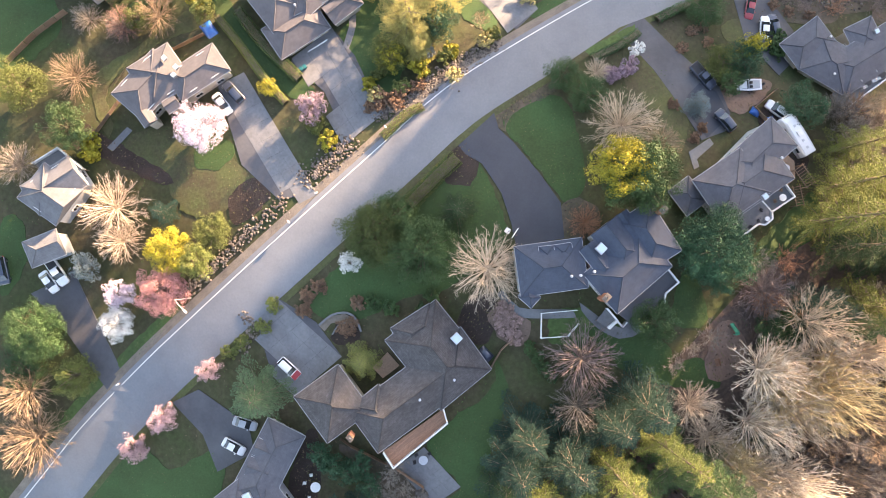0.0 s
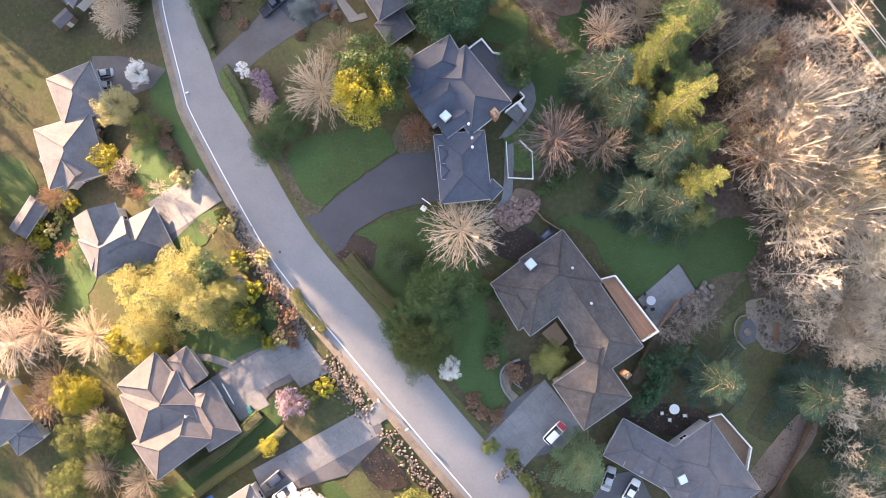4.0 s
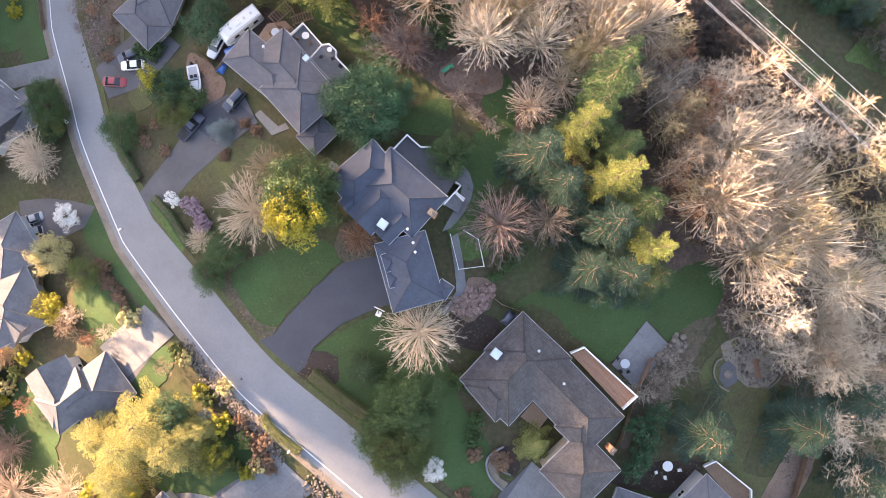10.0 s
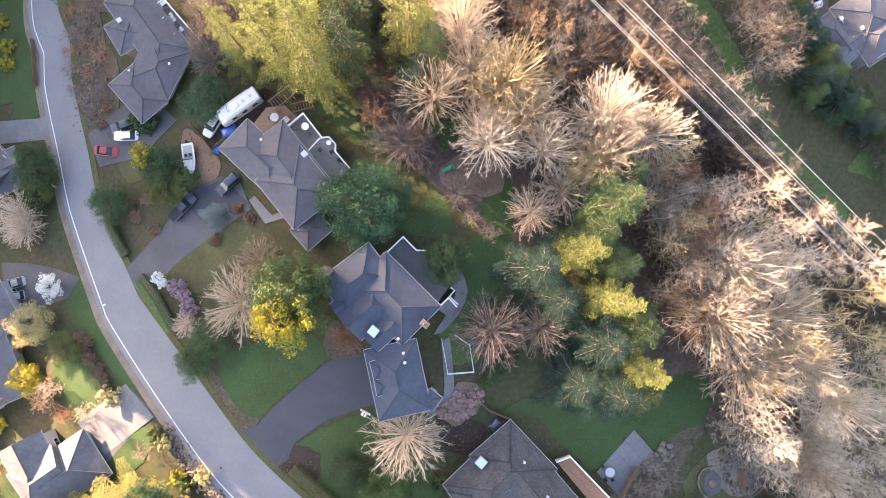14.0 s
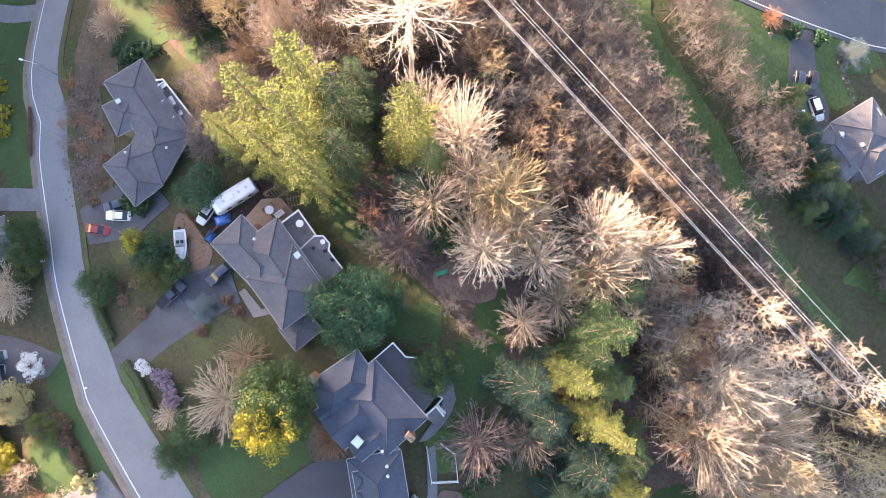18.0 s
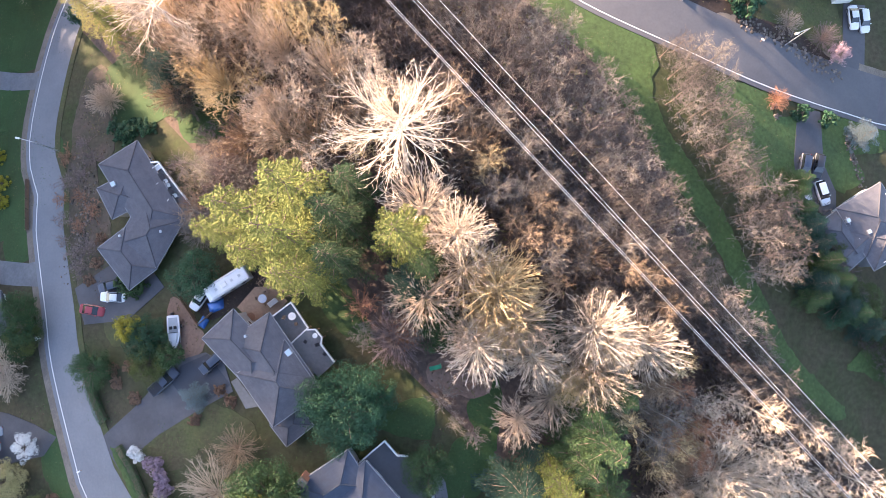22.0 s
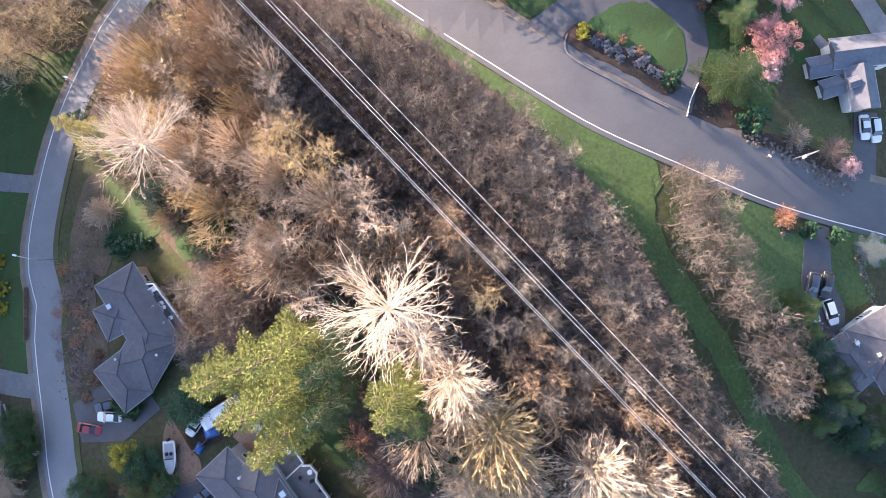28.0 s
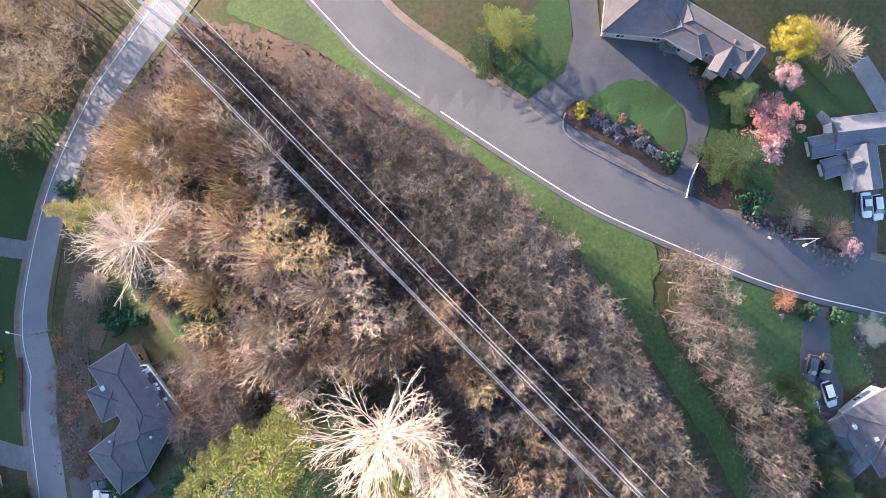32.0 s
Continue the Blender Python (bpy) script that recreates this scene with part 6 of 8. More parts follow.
    bare(q, 14 + i % 3 * 2, 10 + i % 2 * 2, ("twigpale", "twiggold", "twigsunlit")[i % 3], i, "leafless tree with pale sunlit twigs", "palebark")
starry((0.8, 79.2), 37, 15, "twigsunlit", 0, "very tall leafless tree with white sunlit limbs")
bare((9.0, 68.6), 35, 10.5, "twigsunlit", 1, "tall leafless tree with pale sunlit twigs", "palebark")
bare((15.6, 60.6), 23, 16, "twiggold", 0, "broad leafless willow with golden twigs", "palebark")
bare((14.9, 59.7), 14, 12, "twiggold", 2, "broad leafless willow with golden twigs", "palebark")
bare((30.4, 54.8), 25, 13, "twigsunlit", 3, "tall leafless tree with pale sunlit twigs", "palebark")
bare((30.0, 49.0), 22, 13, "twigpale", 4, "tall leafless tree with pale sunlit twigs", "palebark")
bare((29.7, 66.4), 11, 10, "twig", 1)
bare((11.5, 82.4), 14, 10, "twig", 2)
bare((52.2, 32.4), 21, 16, "twigsunlit", 0, "tall leafless tree with pale sunlit twigs", "palebark")
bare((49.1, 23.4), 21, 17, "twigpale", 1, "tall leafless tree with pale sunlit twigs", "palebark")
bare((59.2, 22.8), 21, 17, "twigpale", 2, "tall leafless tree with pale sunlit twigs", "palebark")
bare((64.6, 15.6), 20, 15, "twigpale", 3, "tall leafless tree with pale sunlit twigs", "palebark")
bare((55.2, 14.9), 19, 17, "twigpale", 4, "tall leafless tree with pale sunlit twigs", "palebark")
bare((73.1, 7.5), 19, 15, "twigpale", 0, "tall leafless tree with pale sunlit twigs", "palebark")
bare((58.0, 4.9), 11, 13, "twiggrey", 1)
bare((69.6, 0.9), 12, 13, "twigpale", 2)
bare((42.4, 36.1), 12, 11, "twig", 3)
bare((72.3, -6.2), 12, 12, "twigpale", 4)
bare((24.8, 44.0), 10, 11, "twigpale", 0)
bare((19.5, 40.7), 9, 9, "twigpale", 2)
bare((0.2, 52.3), 6, 10, "twigred", 1)
bare((2.0, 53.4), 5, 6, "russettwig", 3, "small leafless tree in glowing orange light")
# sunlight put into the white of the limbs
starry((-37.6, 100.2), 28, 15, "twigsunlit", 1, "very tall leaning leafless tree lit white by the sun")
leafy((-31.7, 116.6), 6, 8, "leafolive", 0, "olive green evergreen among bare trees")
leafy((-25.9, 108.4), 6, 7.5, "leafgold", 1, "yellow green evergreen among bare trees")
leafy((-64.1, 109.6), 5, 4.5, "leafdeep", 2, "dark green shrub beside the road")
bare((-54.4, 92.3), 6, 6, "twigpale", 4, "small pale leafless tree beside the road", "palebark")
bare((-37.9, 90.7), 9, 8, "twiggrey", 0, "leafless tree with a grey trunk on a lawn")
bare((-34.4, 72.5), 6, 6, "russettwig", 2)
bare((-25.4, 71.2), 8, 11, "twiggrey", 3)
bare((-28.4, 77.3), 9, 10, "twigred", 1)
bare((-33.5, 68.3), 6, 7, "twiggrey", 2)


def inside(p, poly):
    hit = False
    for i in range(len(poly)):
        q, r = poly[i], poly[i - 1]
        if (q[1] > p[1]) != (r[1] > p[1]) and p[0] < (r[0] - q[0]) * (p[1] - q[1]) / (r[1] - q[1]) + q[0]:
            hit = not hit
    return hit


def scatter(poly, count, gap, seed):
    """Places inside a polygon, no two nearer than gap."""
    rng = random.Random(seed)
    xs, ys = [p[0] for p in poly], [p[1] for p in poly]
    out = []
    for _ in range(count * 30):
        p = (rng.uniform(min(xs), max(xs)), rng.uniform(min(ys), max(ys)))
        if inside(p, poly) and all((p[0] - q[0]) ** 2 + (p[1] - q[1]) ** 2 > gap * gap for q in out):
            out.append(p)
            if len(out) == count:
                break
    return out


rng = random.Random(5)
TALL, EDGE, LOW = ["twig", "twigpale", "twigpale", "twiggold", "twig", "twiggrey"], ["edgegrey", "edgegrey", "twiggrey", "brushgrey"], ["brushgrey", "brushgrey", "brushmauve", "twigmauve"]
# sunlit side of the wood; pale and gold tones carry some of the sun
for i, q in enumerate(scatter([(-52.0, 117.9), (-38.4, 127.2), (-27.8, 125.4), (-21.6, 113.4), (-6.7, 96.1), (4.9, 87.1), (1.9, 85.9), (-12.4, 78.7), (-24.5, 84.7), (-38.3, 95.2), (-45.1, 95.7)], 120, 3.3, 1)):
    if i % 3:
        alder(q, rng.uniform(12, 21), rng.uniform(7, 10), rng.choice(TALL), i)
    else:
        bare(q, rng.uniform(15, 24), rng.uniform(8, 11.5), rng.choice(TALL), i, "tall leafless tree with a rounded crown", "palebark")
for i, q in enumerate(scatter([(3.3, 96.1), (15.0, 86.4), (28.4, 74.5), (39.2, 65.5), (48.7, 40.8), (49.5, 32.1), (55.8, 27.1), (51.3, 14.5), (40.1, 24.7), (38.5, 40.9), (23.4, 45.3), (26.8, 58.4), (13.3, 76.7)], 75, 3.6, 2)):
    alder(q, rng.uniform(9, 15), rng.uniform(7, 9.5), rng.choice(["twig", "twig", "twiggold", "twiggrey", "twiggrey"]), i)
for i, q in enumerate(scatter([(38.7, 47.6), (54.5, 46.3), (51.0, 36.1), (45.4, 20.2), (41.3, 26.0)], 20, 3.8, 3)):
    alder(q, rng.uniform(9, 14), rng.uniform(6.5, 9), rng.choice(["twigpale", "russettwig", "twig"]), i)
# paler twigs put the strong sun on these crowns into the colour
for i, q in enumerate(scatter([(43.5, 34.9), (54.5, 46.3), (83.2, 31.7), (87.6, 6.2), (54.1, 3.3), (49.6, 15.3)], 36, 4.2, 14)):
    alder(q, rng.uniform(13, 20), rng.uniform(8, 11), rng.choice(["twigsunlit", "twigpale", "twigpale", "twiggold"]), i)
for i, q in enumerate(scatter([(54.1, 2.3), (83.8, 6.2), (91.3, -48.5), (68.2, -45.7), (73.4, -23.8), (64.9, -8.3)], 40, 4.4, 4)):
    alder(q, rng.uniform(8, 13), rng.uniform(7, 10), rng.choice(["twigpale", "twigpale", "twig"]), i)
# low grey brush under the power line
stand("brush", "dense low grey leafless brush under the power line", scatter([(-42.1, 138.9), (-22.7, 130.9), (-1.5, 111.3), (18.0, 90.7), (35.1, 69.6), (52.4, 57.3), (67.5, 42.7), (88.1, 25.0), (88.3, 16.5), (72.1, 28.6), (56.2, 43.7), (44.1, 55.2), (24.5, 63.2), (4.8, 83.8), (-12.6, 98.7), (-23.1, 109.3), (-40.2, 125.3)], 500, 1.9, 5), rng, 4.0, 8.0, 4.5, 8.0, LOW, "bush", "bark")
stand("brush", "low brown leafless brush beside the power line", scatter([(-36.0, 128.0), (-24.0, 118.0), (-8.0, 104.0), (8.0, 92.0), (24.0, 78.0), (40.0, 63.0), (36.0, 60.0), (20.0, 70.0), (6.0, 84.0), (-12.0, 98.0), (-28.0, 110.0), (-40.0, 122.0)], 150, 2.2, 25), rng, 2.5, 5.0, 4.0, 6.5, ["twig", "twiggrey", "brushgrey"], "bush", "bark")
# slender trees along the grass strip
stand("young_wood", "dense band of slender grey leafless trees along grass", scatter([(-20.6, 130.9), (-8.3, 129.3), (8.7, 117.3), (26.8, 103.2), (35.7, 88.7), (44.6, 72.0), (62.8, 47.9), (72.8, 37.5), (67.9, 37.5), (56.8, 46.4), (37.5, 67.4), (26.9, 83.4), (13.6, 96.4), (-5.8, 112.1), (-19.7, 124.9)], 200, 1.9, 6), rng, 8, 12.5, 5.5, 8.0, EDGE)
stand("young_wood", "island of slender grey leafless trees between grass tracks", scatter([(42.2, 102.7), (52.4, 100.3), (54.0, 92.0), (57.9, 79.9), (64.2, 77.1), (64.8, 63.9), (59.6, 64.0), (51.9, 79.0), (43.9, 91.7)], 75, 2.2, 7), rng, 7, 11, 5.5, 8.0, ["edgegrey", "brushgrey", "twiggrey"])
# across the road in the north west
stand("far_wood", "sunlit leafless wood across the road", scatter([(-90.4, 153.7), (-64.9, 151.6), (-60.0, 138.3), (-66.3, 127.2), (-77.9, 117.7), (-87.4, 117.5)], 75, 3.2, 8), rng, 12, 17, 8, 11, ["twig", "twigpale", "twiggold"])
# unseen conifers added to shade the street, houses and gardens
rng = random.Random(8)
stand("far_wood", "unseen belt of tall conifers added to shade the houses", scatter([(-172, 105), (-136, 78), (-136, 160), (-172, 187)], 110, 4.2, 15), rng, 22, 27, 10, 13, ["needle", "needledark"], "conifer", "bark")
stand("far_wood", "unseen belt of low conifers added to shade the west gardens", scatter([(-145, -75), (-112, -75), (-114, 44), (-145, 44)], 125, 4.0, 16), rng, 10, 18, 7, 11, ["needle", "needledark"], "conifer", "bark")
stand("far_wood", "unseen loose row of conifers added for dappled shade", scatter([(-145, 46), (-112, 44), (-116, 58), (-145, 78)], 12, 6.0, 19), rng, 10, 15, 7, 10, ["needle", "needledark"], "conifer", "bark")
stand("far_wood", "unseen clump of tall conifers added to shade a lawn", scatter([(-128, 134), (-104, 122), (-100, 140), (-124, 153)], 24, 4.6, 18), rng, 32, 38, 10, 13, ["needle", "needledark"], "conifer", "bark")
stand("far_wood", "unseen belt of conifers added beyond the road for shade", scatter([(-150, 152), (-106, 150), (-104, 165), (-50, 175), (-30, 215), (-150, 215)], 70, 5.5, 17), rng, 14, 19, 10, 13, ["needle", "needledark"], "conifer", "bark")
# bank between the grass track and the eastern houses
stand("brush", "tangled grey brush on a bank below houses", scatter([(67.1, 76.9), (72.5, 66.3), (80.2, 56.6), (88.7, 45.5), (94.3, 42.6), (93.6, 57.0), (85.2, 59.8), (76.1, 66.5), (69.9, 77.2)], 60, 2.2, 21), rng, 2.5, 5.0, 4.0, 6.5, LOW, "bush", "bark")
for i, q in enumerate(scatter([(70.0, 73.2), (74.9, 66.4), (82.6, 59.7), (91.6, 54.9), (92.0, 46.7), (85.5, 50.6), (76.3, 60.5)], 9, 5.0, 22)):
    leafy(q, rng.uniform(4, 6), rng.uniform(6.4, 8), "leafdark", i, "dark shrubby evergreen on a bank")
stand("brush", "tangled grey brush behind the gardens", scatter([(50.7, 5.3), (64.7, 1.1), (83.9, 5.1), (88.3, -9.1), (72.7, -12.9), (62.3, -2.0), (54.1, 1.2)], 40, 2.4, 23), rng, 2.5, 5.0, 4.0, 6.5, ["twiggrey", "twig", "twigpale"], "bush", "bark")
for i, q in enumerate(scatter([(-33.8, 84.5), (-25.5, 88.8), (-21.2, 83.6), (-23.4, 74.4), (-26.8, 66.9), (-32.3, 67.3), (-34.1, 76.2)], 26, 2.8, 24)):
    brush(q, 4 + i % 5, 5 + i % 4, ("twiggrey", "twigmauve", "twigred")[i % 3], i, "tall leafless bush behind a house")
# undergrowth between houses and wood
for i, q in enumerate(scatter([(-7.4, 57.4), (4.0, 58.8), (7.5, 52.0), (-0.1, 48.5), (-3.8, 50.6)], 8, 3.5, 9)):
    brush(q, rng.uniform(2.5, 4.5), rng.uniform(4.5, 7), rng.choice(["twigred", "russettwig", "twiggrey"]), i, "low brown leafless shrub")
for i, q in enumerate(scatter([(4.4, 44.6), (10.0, 43.5), (14.4, 36.8), (9.8, 38.8)], 6, 3.0, 10)):
    brush(q, rng.uniform(1.5, 3), rng.uniform(4, 6), "twiggrey", i, "low brown leafless shrub")
for i, q in enumerate(scatter([(-37.8, 79.7), (-20.8, 86.7), (-10.5, 80.1), (-17.7, 71.4), (-34.8, 70.9)], 20, 3.4, 11)):
    alder(q, rng.uniform(5, 9), rng.uniform(6, 9), rng.choice(["twiggrey", "twig", "twigmauve"]), i)
for i, q in enumerate(scatter([(31.7, -7.2), (40.0, -1.5), (44.2, -3.6), (37.9, -11.4)], 8, 2.6, 12)):
    brush(q, rng.uniform(2, 3.5), rng.uniform(4, 5.5), "twiggrey", i, "low grey leafless brush")
for i, q in enumerate(scatter([(-64.5, 83.1), (-57.7, 85.1), (-53.6, 60.4), (-59.3, 58.2)], 14, 3.0, 13)):
    brush(q, rng.uniform(1.2, 2.4), rng.uniform(3.5, 5), rng.choice(["russettwig", "twigred"]), i, "low dry brown shrub beside the road")
# green belt below the power line in the east
for i, q in enumerate([(66.3, 78.8), (68.1, 73.1), (71.6, 67.5), (74.0, 62.3), (78.4, 59.0), (70.5, 63.5), (67.4, 76.0), (70.2, 70.5), (73.8, 64.4), (76.2, 59.7), (66.2, 80.7), (81.1, 56.2), (70.6, 61.1)]):
    conifer(q, 7 + i % 3, 6.5 + i % 2, "needleblue" if i % 2 else "needle", i, "dark green conifer below a house")
leafy((75.7, 59.7), 6, 9, "leafdeep", 2)
leafy((67.4, 73.7), 6, 8, "leafdeep", 3)
# north east gardens
conifer((15.5, 136.5), 12, 11, "needlesunlit", 1, "conifer with sunlit tips beside a lawn")
conifer((12.5, 133.6), 9, 9, "needledark", 2)
conifer((54.4, 128.0), 8, 10, "needle", 3, "sparse golden green cedar")
conifer((54.0, 117.6), 9, 13, "needle", 0, "sparse golden green cedar")
leafy((60.2, 124.4), 7, 9.5, "pinkwarm", 2, "plum tree in warm pink blossom", "blossom_tree")
leafy((59.7, 120.1), 5, 6, "pink", 1, "plum tree in pink blossom", "blossom_tree")
leafy((63.0, 132.5), 5, 5.5, "pink", 3, "plum tree in pink blossom", "blossom_tree")
shrub((58.0, 111.1), 3.0, 5.5, "leafdeep", "rounded green rhododendron", 0)
leafy((63.1, 138.1), 8, 8, "leafyellow", 1, "golden green evergreen tree")
bare((67.8, 139.4), 7, 7, "twig", 2)
bare((72.0, 137.9), 7, 9, "twigpale", 3)
shrub((28.9, 125.1), 1.6, 3.2, "leafyellow", "clipped yellow green boxwood ball", 1)
shrub((43.8, 117.2), 2.0, 4.0, "leafdeep", "clipped green boxwood", 2)
for q in [(31.2, 123.4), (32.9, 123.0), (34.6, 122.3), (37.1, 122.0), (39.5, 120.9), (38.4, 119.9), (40.5, 119.0), (42.0, 118.2), (35.3, 120.7), (33.4, 121.9)]:
    shrub(q, 0.8, 2.0, "lavender", "low grey lavender in a bed", 0)
for q in [(31.9, 124.4), (35.7, 123.9), (38.6, 122.1)]:
    shrub(q, 0.9, 1.8, "russet", "low russet shrub in a bed", 1)
for q in [(68.6, 93.0), (74.1, 92.6)]:
    shrub(q, 2.2, 3.6, "leafdeep", "clipped evergreen shrub at a drive's mouth", 0)
bare((64.1, 95.1), 2.0, 4.5, "russettwig", 1, "low brown leafless shrub")
conifer((80.1, 90.0), 6, 7, "spruce", 1, "small blue green spruce")
for q in [(47.4, 132.5), (49.0, 130.5), (51.5, 129.7), (53.0, 128.4), (50.4, 131.6)]:
    shrub(q, 1.2, 2.0, "russet", "low clipped russet shrub beside a house", 2)
leafy((42.6, 136.5), 3, 4, "leafsilver", 1, "small grey green tree beside a door", "shrub", "shrub")
bare((72.8, 106.8), 4, 6, "twigred", 2)
bare((65.9, 108.8), 3.5, 5, "twiggrey", 4)
leafy((75.6, 104.1), 4, 4, "pink", 0, "small plum tree in pink blossom", "blossom_tree")


# ---------------------------------------------------------------- vehicles
def paint(name, color):
    m = mat(name, color, 0.3, 0.05, 3.0, 0.0, spec=0.6)
    m.node_tree.nodes["Principled BSDF"].inputs["Coat Weight"].default_value = 0.5
    return m


PAINT = dict(white=paint("white_car_paint", (0.7, 0.7, 0.7)), red=paint("red_car_paint", (0.28, 0.02, 0.025)), dark=paint("dark_blue_car_paint", (0.03, 0.04, 0.065)),
             black=paint("black_car_paint", (0.02, 0.02, 0.023)), silver=paint("silver_car_paint", (0.3, 0.32, 0.34)), blue=paint("blue_tarp", (0.02, 0.12, 0.4)))
LAMP = mat("clear_lamp", (0.6, 0.6, 0.62), 0.15, 0.05, 3.0, 0.0)
TAIL = mat("red_lamp", (0.3, 0.01, 0.01), 0.2, 0.05, 3.0, 0.0)
CACHE = {}


def loft(name, rings, material, smooth=True, caps=True):
    V, F = [p for r in rings for p in r], []
    n = len(rings[0])
    for i in range(len(rings) - 1):
        for k in range(n):
            F.append((i * n + k, i * n + (k + 1) % n, (i + 1) * n + (k + 1) % n, (i + 1) * n + k))
    if caps:
        F += [tuple(range(n))[::-1], tuple((len(rings) - 1) * n + k for k in range(n))]
    return mesh(name, V, F, material, smooth=False)


def wheel_meshes(r=0.34):
    if "wheel" not in CACHE:
        V, F = [], []
        tube(V, F, [Vector((0, y, 0)) for y in (-0.11, -0.1, 0.1, 0.11)], [r * .7, r, r, r * .7], 14)
        T = mesh("tyre", V, F, M["tyre"], smooth=True)
        V, F = [], []
        tube(V, F, [Vector((0, y, 0)) for y in (-0.115, -0.09, 0.09, 0.115)], [0.02, r * .66, r * .66, 0.02], 10)
        CACHE["wheel"] = (T, mesh("rim", V, F, M["chrome"]))
    return CACHE["wheel"]


def wheels(top, spots):
    T, Rm = wheel_meshes()
    for x, y in spots:
        w = part("wheel", T, top)
        w.matrix_local = pose(x, y, 0.34)
        part("rim", Rm, w)


def car(ends, color="white", kind="sedan", label="", lift=0.12):
    """ends: the car's front and rear on the ground."""
    f, r = Vector(ends[0]), Vector(ends[1])
    c, d = (f + r) / 2, f - r
    label = label or {"sedan": "%s sedan parked on a driveway", "suv": "%s sport utility car parked on a driveway", "pickup": "%s pickup truck parked on a driveway", "van": "%s van parked on a driveway"}[kind] % color
    top = empty({"pickup": "pickup_truck"}.get(kind, "car"), pose(c.x, c.y, gz(c.x, c.y) + lift, 0, 0, math.degrees(math.atan2(d.y, d.x))), label, "car" if kind != "pickup" else "truck")
    L, W, H, belt = {"sedan": (4.4, 0.86, 1.42, 0.9), "suv": (4.45, 0.9, 1.68, 1.0), "pickup": (5.6, 0.98, 1.8, 1.08), "van": (5.0, 0.98, 1.75, 1.0)}[kind]
    a = L / 2
    hood = {"sedan": 0.95, "suv": 1.0, "pickup": 1.15, "van": 0.7}[kind]
    key = ("body", color, kind)
    if key not in CACHE:
        def ring(x, w, z0, z1, crown=0.04):
            return [(x, -w * .9, z0), (x, -w, z0 + .18), (x, -w, z1 - .12), (x, -w * .86, z1), (x, 0, z1 + crown), (x, w * .86, z1), (x, w, z1 - .12), (x, w, z0 + .18), (x, w * .9, z0)]
        st = [(-a, .74, .42, belt - .12), (-a + .1, .9, .3, belt - .03), (-a + .5, 1, .26, belt), (0, 1, .24, belt), (a - hood - .3, 1, .25, belt), (a - .5, .97, .27, belt - .08), (a - .12, .86, .32, belt - .18), (a, .68, .42, belt - .3)]
        CACHE[key] = loft("body", [ring(x, W * w, z0, z1) for x, w, z0, z1 in st], PAINT[color])
        x0, x1, x2, x3 = {"sedan": (-a + .55, -a + 1.3, a - hood - 1.05, a - hood - .2), "suv": (-a + .12, -a + .5, a - hood - .95, a - hood - .15),
                          "pickup": (-a + 2.2, -a + 2.5, a - hood - 1.0, a - hood - .25), "van": (-a + .1, -a + .35, a - hood - .9, a - hood + .05)}[kind]
        w0, w1 = W * .88, W * .68
        CACHE[key + ("roof",)] = loft("roof", [[(x, -w * .98, H - .06), (x, -w * .7, H - .01), (x, 0, H + .02), (x, w * .7, H - .01), (x, w * .98, H - .06), (x, 0, H - .1)] for x, w in ((x1 - .05, w1), (x1 + .2, w1 * 1.03), (x2 - .2, w1 * 1.03), (x2 + .05, w1))], PAINT[color])
        glass = {}
        glass["rear_window"] = [(x0, -w0, belt), (x0, w0, belt), (x1, w1, H - .06), (x1, -w1, H - .06)]
        glass["windshield"] = [(x3, w0, belt), (x3, -w0, belt), (x2, -w1, H - .06), (x2, w1, H - .06)]
        for n, s in (("side_window", 1), ("side_window ", -1)):
            glass[n] = [(x0, s * w0, belt), (x3, s * w0, belt), (x2, s * w1, H - .06), (x1, s * w1, H - .06)][::-s]
        for n, q in glass.items():
            o = Vector((0, 0, -.03))
            V = [Vector(p) for p in q] + [Vector(p) * .97 + o for p in q]
            F = [(0, 1, 2, 3), (7, 6, 5, 4), (0, 4, 5, 1), (1, 5, 6, 2), (2, 6, 7, 3), (3, 7, 4, 0)]
            CACHE[key + (n,)] = mesh(n.strip(), V, F, M["glass"])
    part("body", CACHE[key], top)
    part("roof", CACHE[key + ("roof",)], top)
    for n in ("rear_window", "windshield", "side_window", "side_window "):
        part(n.strip(), CACHE[key + (n,)], top)
    wheels(top, [(x, s * (W - .08)) for x in (-a + .85, a - .9) for s in (-1, 1)])
    for s in (-1, 1):
        part("headlight", box(a - .3, s * W * .62 - .18, belt - .36, a - .06, s * W * .62 + .18, belt - .2, .04, LAMP, "headlight"), top)
        part("tail_light", box(-a + .0, s * W * .72 - .12, belt - .35, -a + .14, s * W * .72 + .12, belt - .12, .03, TAIL, "tail_light"), top)
        part("mirror", box(a - hood - .55, s * (W + .08) - .09, belt - .02, a - hood - .38, s * (W + .08) + .09, belt + .14, .03, PAINT[color], "mirror"), top)
    if kind == "pickup":
        part("cargo_bed", boxes("cargo_bed", [(-a + .1, -W * .8, belt - .02, -a + 2.05, W * .8, belt + .06)], M["black"]), top, "open black cargo bed")
        part("tailgate", boxes("tailgate", [(-a + .02, -W * .86, .5, -a + .1, W * .86, belt + .1)], PAINT[color]), top)
    return top


car([(19.9, -24.8), (17.0, -28.4)], "white", "suv", "white and red sport utility car parked before a garage")
part("hood_cover", boxes("hood_cover", [(1.2, -.8, .98, 2.2, .8, 1.03)], PAINT["red"]), bpy.data.objects["car"], "dark red hood")
car([(34.3, -34.3), (32.6, -37.9)], "white", "sedan")
car([(29.4, -32.6), (28.6, -35.7)], "silver", "sedan")
